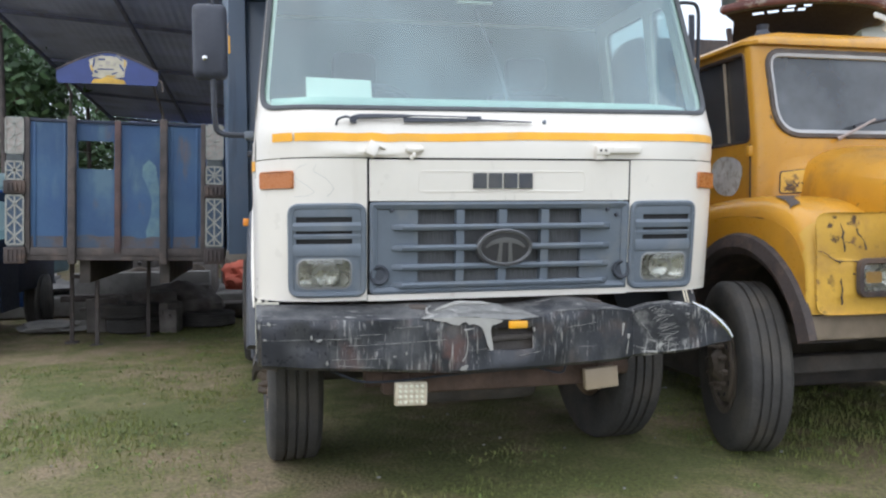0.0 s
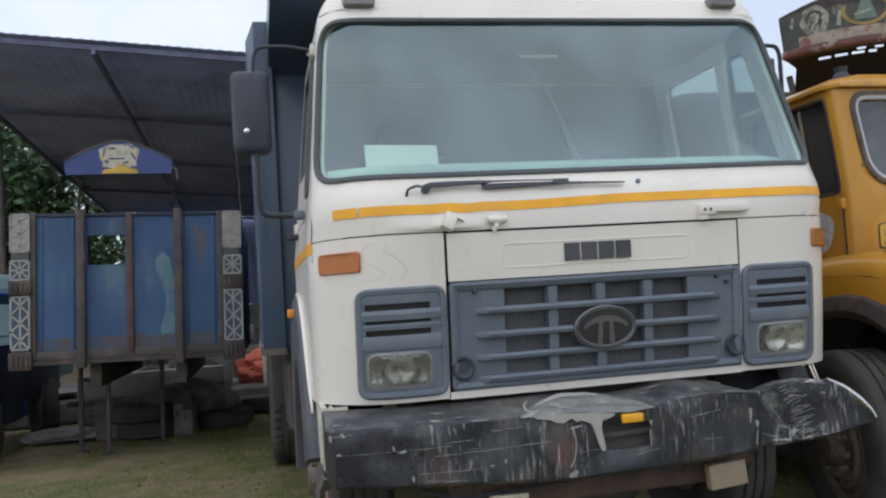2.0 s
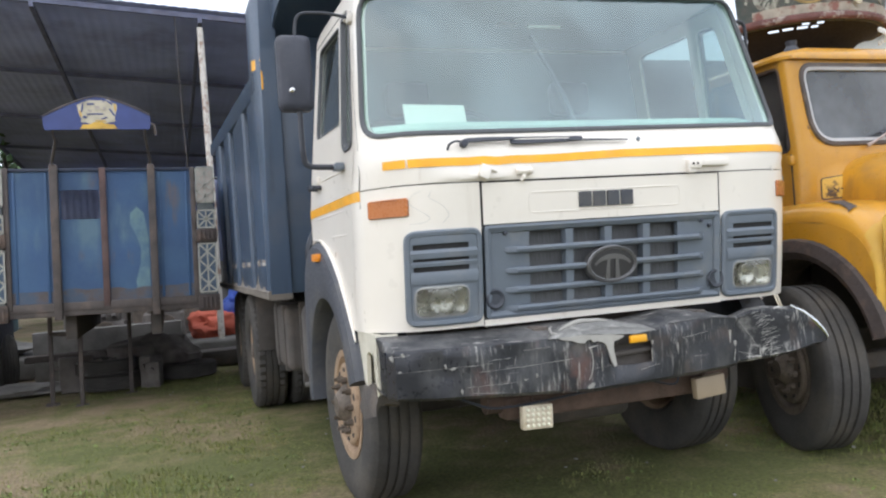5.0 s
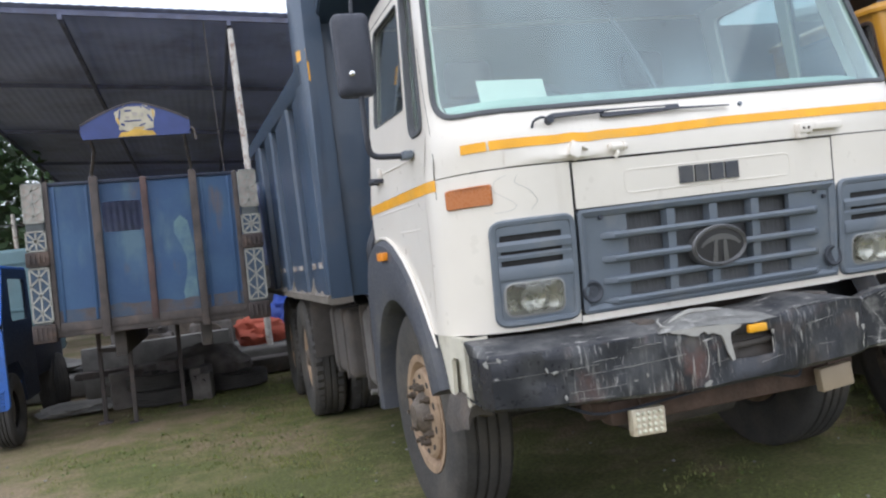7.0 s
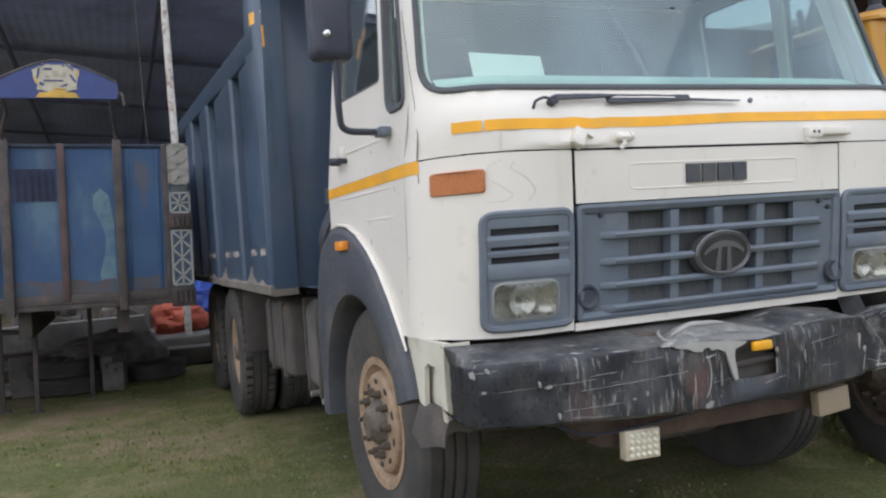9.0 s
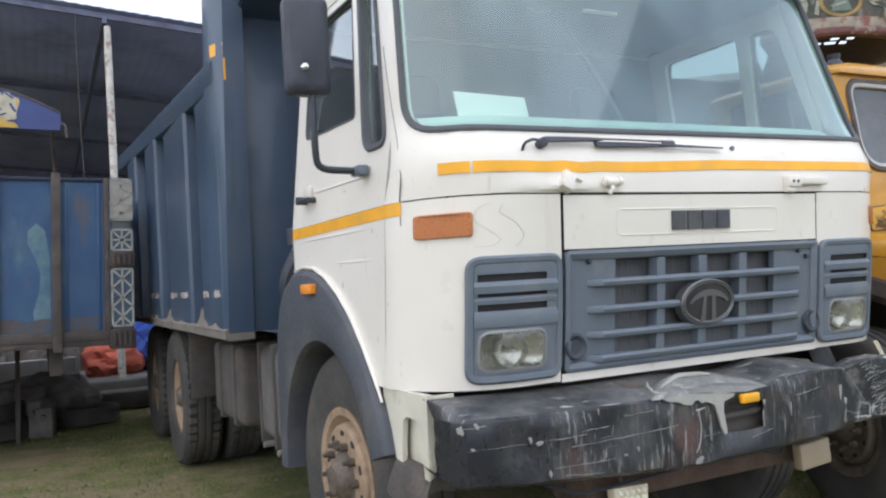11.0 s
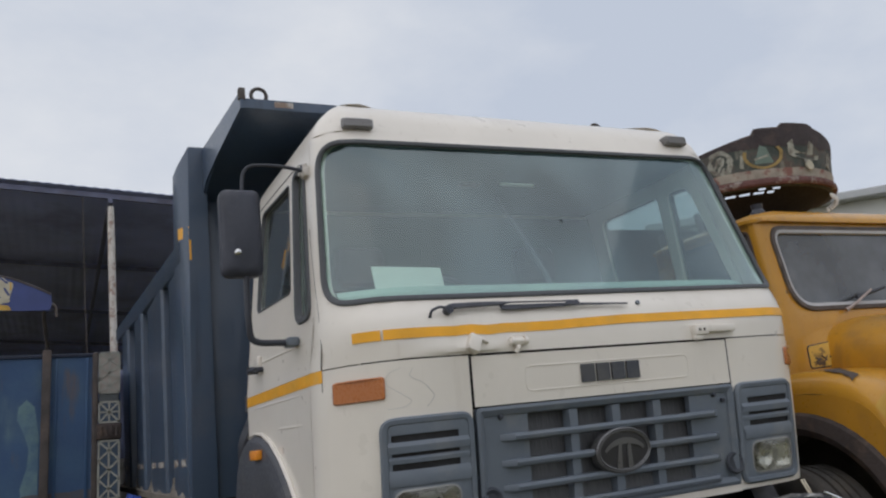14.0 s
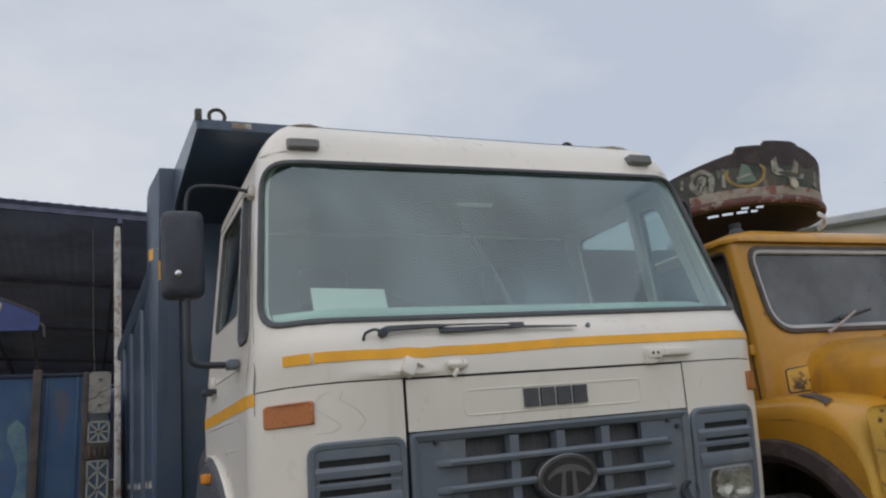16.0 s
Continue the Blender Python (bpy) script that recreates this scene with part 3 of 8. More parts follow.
def wrap(u, z, off=0.0):
    """The cab's skin: u runs from -1 to 1 round the front and its corners, and past that in metres along the sides."""
    w, r, s = cw(z, u), cr(z), abs(u)
    a = w - r
    if s <= 1:
        d = s * (a + r * math.pi / 2)
        th = max(0.0, (d - a) / r)
        x, dy, nx, ny = (d if d <= a else a + r * math.sin(th)), r * (1 - math.cos(th)), math.sin(th), -math.cos(th)
    else:
        x, dy, nx, ny = w, r + s - 1, 1.0, 0.0
    return Vector((math.copysign(x + nx * off, u), cy(z) + dy + ny * off, z))


def uof(x, z):
    w, r = cw(z, x), cr(z)
    a = w - r
    d = abs(x) if abs(x) <= a else a + r * math.asin(min(1, (abs(x) - a) / r))
    return math.copysign(d / (a + r * math.pi / 2), x)


def surf(x, z, off=0.0):
    return wrap(uof(x, z), z, off)


def side_y(z):
    return cy(z) + cr(z)


truck = thing("tipper_truck", (0, 0, 0), "white tipper truck with slate-blue dump body and scratched black bumper", "truck")
BACK = 1.42

# windscreen surround
WS = [(-0.925, 1.757), (0.866, 1.768), (0.875, 2.462), (-0.948, 2.434)]
K, M = 8, 22


def ws_loop(grow=0.0):
    c = [(x * 1.2 + math.copysign(grow, x), z + (grow if z > 2 else -grow)) for x, z in WS]
    return [(p.x / 1.2, p.y) for p in rrect(c, 0.125 + grow * 0.5, K, M)]


inner = ws_loop()
outer = [(p.x / 1.2, p.y) for p in rrect([(-1.2, 1.538), (1.2, 1.538), (1.2, 2.5), (-1.2, 2.5)], 0.004, K, M)]
bm = nb()
rings = [[wrap(o[0] + (i[0] - o[0]) * t, o[1] + (i[1] - o[1]) * t) for o, i in zip(outer, inner)] for t in (0, 0.15, 0.3, 0.45, 0.6, 0.75, 0.9, 1)]
rings += [[wrap(i[0], i[1], -0.035) for i in inner], [wrap(o[0] * 0.99, o[1], -0.035) for o in outer]]
skin(bm, rings, closed=True)
part("front_frame", bm, WHITE, truck, sharp=40)
bm = nb()
sweep(bm, [(x * 1.2, z) for x, z in ws_loop(0.004)], [(-0.009, 0.001), (-0.006, 0.007), (0.0, 0.009), (0.010, 0.006), (0.015, -0.006), (0.0, -0.02)], lambda x, z, h: wrap(x / 1.2, z, h))
seal = part("windscreen_seal", bm, RUBBER, truck, "black rubber windscreen seal")
bm = nb()
cx, cz = 0.0, 2.09
skin(bm, [[wrap(cx + (x - cx) * t, cz + (z - cz) * t, -0.012) for x, z in inner] for t in (1.0, 0.8, 0.6, 0.4, 0.2, 0.01)], closed=True)
pane = part("windscreen", bm, WINDSCREEN, truck, "wide tinted windscreen")
pane.visible_shadow = False

# roof
bm = nb()
us = [-(1 + v) for v in lin(BACK - side_y(2.5), 0, 6)] + lin(-1, 1, 40)[1:-1] + [1 + v for v in lin(0, BACK - side_y(2.5), 6)]
base = [wrap(u, 2.5) for u in us]
mid = Vector((0, 0.95, 2.5))
rings = [[wrap(u, 2.494, 0.0006) for u in us]]
for k in range(7):
    a = 0.30 + (math.pi / 2 - 0.30) * k / 6
    d, h = 0.25 * (math.cos(0.30) - math.cos(a)), 0.262 * (math.sin(a) - math.sin(0.30))
    ring = []
    for i, p in enumerate(base):
        t = (base[min(i + 1, len(base) - 1)] - base[max(i - 1, 0)]).normalized()
        ring.append(p + Vector((-t.y, t.x, 0)) * d + Vector((0, 0, h)))
        ring[-1].y = min(ring[-1].y, BACK - d * 0.6)
    rings.append(ring)
for t, h in ((0.8, 0.018), (0.55, 0.032), (0.3, 0.04), (0.02, 0.042)):
    rings.append([Vector((mid.x + (p.x - mid.x) * t, mid.y + (p.y - mid.y) * t, p.z + h)) for p in rings[7]])
skin(bm, rings, closed=True)
part("roof", bm, WHITE, truck, sharp=50)
bm = nb()
skin(bm, [[Vector((p.x * 0.96, 0.95 + (p.y - 0.95) * 0.96 * t, 2.47)) if t == 1 else Vector((p.x * t, 0.95 + (p.y - 0.95) * t, 2.5)) for p in base] for t in (1, 0.6, 0.05)], closed=True)
part("headlining", bm, LINING, truck, "grey-green roof lining")

# roof marker lamps
for s in (-1, 1):
    bm = nb()
    xa, xb, za = (-0.888, -0.760, 2.500) if s < 0 else (0.775, 0.905, 2.528)
    loop2 = rr2(xa, xb, za, za + 0.046, 0.014)
    c2, zc = (xa + xb) / 2, za + 0.023
    rings = [[wrap(uof(x, 2.5), z, -0.02) for x, z in loop2], [wrap(uof(x, 2.5), z, 0.022) for x, z in loop2]]
    rings.append([wrap(uof(c2 + (x - c2) * 0.85, 2.5), zc + (z - zc) * 0.7, 0.032) for x, z in loop2])
    skin(bm, rings, closed=True, cap=True)
    part("marker_lamp", bm, mat("smoked_lens", (0.17, 0.165, 0.165), 0.35, bump=0.1) if s < 0 else bpy.data.materials["smoked_lens"], truck, "dark smoked roof marker lamp")

# sides: doors above the belt with their windows, and below it
for s in (-1, 1):
    def fr(y, z, s=s):
        return Vector((s * cw(z, s), y, z))

    def bk(y, z, s=s):
        return Vector((s * (cw(z, s) - 0.035), y, z))

    if s > 0:
        main = [(p.x, p.y) for p in rrect([(0.745, 1.80), (1.245, 1.80), (1.245, 2.40), (0.735, 2.395)], [0.03, 0.05, 0.05, 0.03], 4, 1)]
        quarter = [(p.x, p.y) for p in rrect([(0.345, 1.752), (0.695, 1.752), (0.658, 2.39), (0.50, 2.385)], [0.05, 0.03, 0.03, 0.06], 4, 1)]
    else:
        main = [(p.x, p.y) for p in rrect([(0.655, 1.90), (1.29, 1.925), (1.29, 2.42), (0.765, 2.405)], [0.03, 0.05, 0.05, 0.03], 4, 1)]
        quarter = [(p.x, p.y) for p in rrect([(0.338, 1.752), (0.535, 1.752), (0.692, 2.418), (0.535, 2.412)], [0.05, 0.07, 0.05, 0.06], 4, 1)]
    door = part("door", poly(nb(), [(side_y(1.538), 1.538), (BACK, 1.538), (BACK, 2.5), (side_y(2.5), 2.5), (side_y(2.2), 2.2), (side_y(1.9), 1.9), (side_y(1.75), 1.75)], [main, quarter], fr, bk), WHITE, truck)
    for loop2, nm in ((main, "door_window"), (quarter, "quarter_window")):
        bm = nb()
        poly(bm, loop2, [], lambda y, z, s=s: Vector((s * (cw(z, s) - 0.018), y, z)), lambda y, z, s=s: Vector((s * (cw(z, s) - 0.022), y, z)))
        g = part(nm, bm, WINDOW, door)
        g.visible_shadow = False
        bm = nb()
        kk = 0.35 if nm == "door_window" else 1.1
        sweep(bm, loop2, [(-0.012 * kk, 0.002), (-0.006 * kk, 0.008 * kk), (0.010 * kk, 0.006 * kk), (0.016 * kk, -0.016)], lambda y, z, h, s=s: Vector((s * (cw(z, s) + h), y, z)))
        part("window_seal", bm, RUBBER, door, "black rubber seal")
    # lower side panel, cut away above the wheel arch
    bm = nb()
    low = [(side_y(0.92), 0.92), (0.50, 0.92), (0.58, 1.02), (0.70, 1.14), (0.85, 1.24), (1.0, 1.31), (1.16, 1.335), (BACK, 1.325), (BACK, 1.533), (side_y(1.533), 1.533)]
    poly(bm, low, [], fr, bk)
    grid(bm, lin(0.9035, 1.0, 4), lin(0.92, 1.533, 16), lambda u, z, s=s: wrap(s * u, z))
    low_door = part("side_panel", bm, WHITE, truck)
    # pressed creases of the door: fine raised lips
    off = RIGHT if s > 0 else 0.0
    bm = nb()
    for (ya, za), (yb, zb) in (((0.40, 1.657), (1.20, 1.672)), ((0.46, 1.468), (1.3, 1.474)), ((0.46, 1.357), (0.86, 1.362))):
        n = 10
        skin(bm, [[Vector((s * (1.0895 + off - (0.11 * (za - 1.545) if za > 1.545 else 0) + h * math.sin(math.pi * k / n) ** 0.5), ya + (yb - ya) * k / n, za + (zb - za) * k / n + dz)) for k in range(n + 1)] for dz, h in ((0.010, 0.0), (0.003, 0.0035), (0.0, 0.004), (-0.003, -0.001))])
    part("crease", bm, WHITE, low_door)
    # shut line of the door
    bm = nb()
    tube(bm, [wrap(s * u, z, -0.001) for u, z in ((1.03, 2.10), (1.019, 2.024), (0.98, 1.845), (0.96, 1.74), (0.939, 1.62), (0.925, 1.55), (0.921, 1.46))], 0.0026, 6)
    tube(bm, [fr(y, z) + Vector((s * 0.0005, 0, 0)) for y, z in ((0.50, 2.405), (0.60, 2.437), (0.75, 2.447), (1.0, 2.452), (BACK - 0.01, 2.455))], 0.0026, 6)
    part("door_gap", bm, SEAM, low_door, "dark shut line of the door")
    # yellow tape along the side
    bm = nb()
    skin(bm, [[wrap(s * u, z, 0.0018) for u in lin(0.918, 1.0, 6) + [1.0 + v for v in lin(0.05, BACK - side_y(1.5) - 0.005, 8)]] for z in (1.492, 1.536)])
    part("tape_stripe", bm, STRIPE, truck, "yellow reflective tape stripe")
    # door lock handle
    bm = nb()
    bx(bm, *sorted((s * (1.075 + off), s * (1.095 + off))), 1.13, 1.215, 1.655, 1.705, 0.006)
    part("handle_plate", bm, WHITE, truck)
    bm = nb()
    rod(bm, (s * (1.08 + off), 1.10, 1.640), (s * (1.122 + off), 1.10, 1.640), 0.012)
    rod(bm, (s * (1.116 + off), 1.085, 1.640), (s * (1.116 + off), 1.235, 1.648), 0.011)
    rod(bm, (s * (1.08 + off), 1.215, 1.648), (s * (1.126 + off), 1.215, 1.648), 0.018)
    part("door_handle", bm, BLACK_PLASTIC, truck, "black door pull handle")

# lower front: corner panels, hinged front panel, lip
for s in (-1, 1):
    bm = nb()
    zs = lin(0.92, 1.533, 16)
    grid(bm, lin(0, 1, 18), zs, lambda t, z, s=s: wrap(s * (abs(uof(s * 0.608, z)) + (0.9035 - abs(uof(s * 0.608, z))) * t), z))
    grid(bm, lin(0, 1, 18), zs, lambda t, z, s=s: wrap(s * (abs(uof(s * 0.608, z)) + (0.899 - abs(uof(s * 0.608, z))) * t), z, -0.03))
    bmesh.ops.delete(bm, geom=[f for f in bm.faces if 0.64 < abs(f.calc_center_median().x) < 0.9 and 0.965 < f.calc_center_median().z < 1.105], context="FACES")
    part("corner_panel", bm, WHITE, truck)
    # indicator lens on the corner
    bm = nb()
    xa, xb = (-1.052, -0.914) if s < 0 else (0.962, 1.108)
    loop2 = rr2(xa, xb, 1.406, 1.484, 0.012)
    c2 = (xa + xb) / 2
    rings = [[surf(x, z, 0.0) for x, z in loop2], [surf(x, z, 0.007) for x, z in loop2], [surf(c2 + (x - c2) * 0.94, 1.445 + (z - 1.445) * 0.9, 0.013) for x, z in loop2]]
    skin(bm, rings, closed=True, cap=True)
    part("indicator", bm, AMBER, truck, "faded amber indicator lens")
bm = nb()
grid(bm, lin(-0.598, 0.600, 24), lin(1.352, 1.529, 6), lambda x, z: surf(x, z, 0.002))
grid(bm, lin(-0.560, 0.600, 24), lin(1.352, 1.524, 6), lambda x, z: surf(x, z, -0.03))
panel = part("front_panel", bm, WHITE, truck)
bm = nb()
grid(bm, lin(-1.0, 1.0, 24), [1.50, 1.56], lambda x, z: surf(x * 0.99, z, -0.028))
grid(bm, [-0.64, -0.56], lin(0.93, 1.53, 6), lambda x, z: surf(x, z, -0.026))
grid(bm, [0.59, 0.64], lin(0.93, 1.53, 6), lambda x, z: surf(x, z, -0.028))
part("seam_backing", bm, DARK, truck)
bm = nb()
for zz in (1.392, 1.480):
    tube(bm, [surf(x, zz, 0.0005) for x in lin(-0.36, 0.365, 8)], 0.0042, 6)
for sx in (-1, 1):
    tube(bm, [surf(0.0025 + sx * (0.3625 + dx), zz, 0.0003) for dx, zz in ((0.0, 1.392), (0.014, 1.396), (0.021, 1.41), (0.022, 1.436), (0.021, 1.462), (0.014, 1.476), (0.0, 1.480))], 0.0032, 6)
part("pressed_line", bm, WHITE, panel)
# maker's name as four plain dark blocks
for i in range(4):
    x0 = -0.139 + i * 0.0705
    bm = nb()
    o = [(x0, 1.405), (x0 + 0.060, 1.405), (x0 + 0.060, 1.472), (x0, 1.472)]
    poly(bm, o, [], lambda x, z: surf(x, z, 0.012), lambda x, z: surf(x, z, 0.0))
    part("badge_block", bm, FLARE, panel, "dark plain badge block")
bm = nb()
grid(bm, lin(-0.606, 0.61, 20), [0.916, 0.944], lambda x, z: surf(x, z, 0.004))
grid(bm, lin(-0.606, 0.61, 20), [0, 1], lambda x, t: surf(x, 0.916, 0.004 - 0.06 * t))
part("front_lip", bm, WHITE, truck)

# front tape stripe
bm = nb()
for rng in ((-1.0, -0.918, 4), (-0.910, 1.07, 60)):
    skin(bm, [[surf(x, 1.606 + dz + float(np.interp(x, [-0.5, -0.25, 0.1, 1.0], [0.0, 0.002, 0.014, 0.017])) + 0.003 * math.exp(-((x + 0.55) / 0.12) ** 2) * math.sin(x * 40), 0.002) for x in lin(*rng)] for dz in (0.0, 0.036)])
part("tape_stripe", bm, STRIPE, truck, "yellow reflective tape stripe")

# hinges and latches
bm = nb()
knock = Matrix.Translation((-0.585, -0.008, 1.572)) @ Matrix.Rotation(radians(28), 4, "Y") @ Matrix.Rotation(radians(-14), 4, "X")
bx(bm, -0.026, 0.022, -0.022, 0.016, -0.034, 0.030, 0.005, 2, knock)
bx(bm, 0.012, 0.050, -0.020, 0.012, 0.020, 0.031, 0.003, 2, knock)
hinge = part("hinge", bm, WHITE, truck, "white painted hinge block knocked open")
bm = lathe(nb(), [(0.001, 0.0005), (0.007, 0.0005), (0.009, -0.002)], (0.0, 0.0, 0.0315), 10, "z")
bm.transform(knock)
part("hinge_hole", bm, DARK, hinge)
bm = nb()
bx(bm, -0.428, -0.382, -0.024, 0.006, 1.556, 1.588, 0.008)
rod(bm, (-0.442, -0.016, 1.572), (-0.366, -0.016, 1.572), 0.012)
rod(bm, (-0.436, -0.016, 1.572), (-0.428, -0.016, 1.572), 0.017)
rod(bm, (-0.382, -0.016, 1.572), (-0.374, -0.016, 1.572), 0.017)
tube(bm, [(-0.405, -0.012, 1.56), (-0.408, -0.02, 1.545), (-0.418, -0.012, 1.532)], 0.009, 8)
part("hinge", bm, WHITE, truck, "white painted hinge")
bm = nb()
bx(bm, 0.445, 0.648, -0.030, 0.002, 1.563, 1.592, 0.004)
bx(bm, 0.428, 0.495, -0.034, 0.004, 1.552, 1.596, 0.007)
bx(bm, 0.430, 0.470, -0.026, 0.004, 1.534, 1.556, 0.004)
hinge = part("hinge", bm, WHITE, truck, "long white painted hinge")
part("hinge_hole", bx(nb(), 0.6475, 0.6495, -0.024, -0.008, 1.569, 1.586, 0.0), DARK, hinge)
for x in (0.448, 0.472):
    part("hinge_bolt", lathe(nb(), [(0.001, -0.037), (0.006, -0.036), (0.007, -0.032)], (x, 0, 1.574), 8, "y"), CHASSIS, hinge)
bm = nb()
skin(bm, [[surf(x, z, h * math.exp(-((x + 0.60) / 0.13) ** 2) * (0.8 + 0.5 * noise.noise(Vector((x * 14, z * 30, 0)))) + 0.0008) for x in lin(-0.86, -0.36, 34)] for z, h in ((1.600, 0.0), (1.588, 0.004), (1.574, 0.012), (1.560, 0.016), (1.548, 0.012), (1.540, -0.001))])
part("bent_seam_lip", bm, WHITE, truck)

# grille
bm = nb()
hole = rr2(-0.385, 0.375, 0.982, 1.318, 0.012, 3)
poly(bm, rr2(-0.598, 0.603, 0.946, 1.347, 0.02, 4), [hole], lambda x, z: surf(x, z, -0.004), lambda x, z: surf(x, z, -0.03))
grille = part("grille", bm, GREY_PLASTIC, truck, "grey plastic radiator grille")
bm = nb()
sweep(bm, rr2(-0.598, 0.603, 0.946, 1.347, 0.02, 4, 4), [(0, -0.01), (0, 0.010), (0.012, 0.014), (0.03, 0.004), (0.034, -0.008)], surf)
part("grille_rim", bm, GREY_PLASTIC, grille)
for z in (1.236, 1.146, 1.062, 0.982):
    bm = nb()
    xs = lin(-0.505, 0.52, 22)
    rows = []
    for dz, off in ((0.014, -0.006), (0.012, 0.022), (0.002, 0.030), (-0.010, 0.026), (-0.016, -0.006)):
        rows.append([surf(x, z + dz, off if 0 < i < 22 else -0.006) for i, x in enumerate(xs)])
    skin(bm, rows)
    part("grille_bar", bm, GREY_PLASTIC, grille)
for x in (-0.197, -0.002, 0.196):
    bm = nb()
    for z0, z1 in ((1.312, 0.985),):
        rows = [[surf(x + dx, z, off) for z in lin(z0, z1, 10)] for dx, off in ((-0.020, -0.03), (-0.018, 0.012), (0.018, 0.012), (0.020, -0.03))]
        skin(bm, rows)
    part("grille_upright", bm, GREY_PLASTIC, grille)
bm = nb()
bx(bm, -0.58, 0.58, 0.075, 0.095, 0.93, 1.36)
part("radiator", bm, mat("radiator_fins", (0.1, 0.103, 0.11), 0.7, var=0.4, scale=40, stretch=(8, 8, 0.3), bump=0.3), truck, "dark radiator behind the grille")
HOLE = mat("dull_slate_plastic", (0.04, 0.046, 0.06), 0.6, var=0.15, scale=8, bump=0.08)
for x in (-0.556, 0.578):
    bm = nb()
    lathe(bm, [(0.001, 0.004), (0.024, 0.003), (0.032, -0.003), (0.037, -0.006), (0.041, -0.005), (0.045, 0.002)], surf(x, 1.03, 0.010), 20, "y")
    part("towing_hole", bm, HOLE, grille, "dark round hole in the grille corner")
for x, z in ((-0.5, 1.31), (0.5, 1.31), (0.545, 1.285)):
    bm = nb()
    lathe(bm, [(0.001, -0.012), (0.008, -0.011), (0.010, 0.0)], surf(x, z, 0.0), 10, "y")
    part("screw", bm, BLACK_PLASTIC, grille)
# oval badge: ring, dark field, pale uprights and brow
def oval(a, b, n=40):
    return [(0.004 + a * math.cos(2 * math.pi * i / n), 1.142 + b * math.sin(2 * math.pi * i / n)) for i in range(n)]


badge = part("oval_badge", skin(nb(), [[surf(x, z, 0.0) for x, z in oval(0.122, 0.080)], [surf(x, z, 0.0315) for x, z in oval(0.120, 0.078)], [surf(x, z, 0.034) for x, z in oval(0.02, 0.012)]], closed=True, cap=True), mat("badge_field", (0.03, 0.029, 0.032), 0.45, bump=0.05), grille, "dark oval badge of plain shapes")
bm = nb()
sweep(bm, oval(0.130, 0.086), [(0, 0.0), (0.002, 0.033), (0.007, 0.037), (0.011, 0.033), (0.014, 0.038), (0.019, 0.036), (0.020, 0.022)], surf)
part("badge_ring", bm, mat("badge_ring_grey", (0.15, 0.15, 0.155), 0.35, metal=0.5, bump=0.05), badge, "dull silver oval ring")
for dx in (-0.016, 0.024):
    bm = nb()
    poly(bm, [(dx - 0.012 + 0.3 * (dx - 0.004), 1.078), (dx + 0.010 + 0.3 * (dx - 0.004), 1.078), (dx + 0.007, 1.176), (dx - 0.007, 1.176)], [], lambda x, z: surf(x, z, 0.039), lambda x, z: surf(x, z, 0.02))
    part("badge_upright", bm, bpy.data.materials["badge_ring_grey"], badge)
bm = nb()
skin(bm, [[surf(0.004 + (0.104 - d * 0.6) * math.sin(a), 1.112 + (0.076 - d * (0.5 + 0.9 * math.cos(a))) * math.cos(a), 0.039) for a in lin(-1.12, 1.12, 14)] for d in (0, 0.017)])
part("badge_brow", bm, bpy.data.materials["badge_ring_grey"], badge)

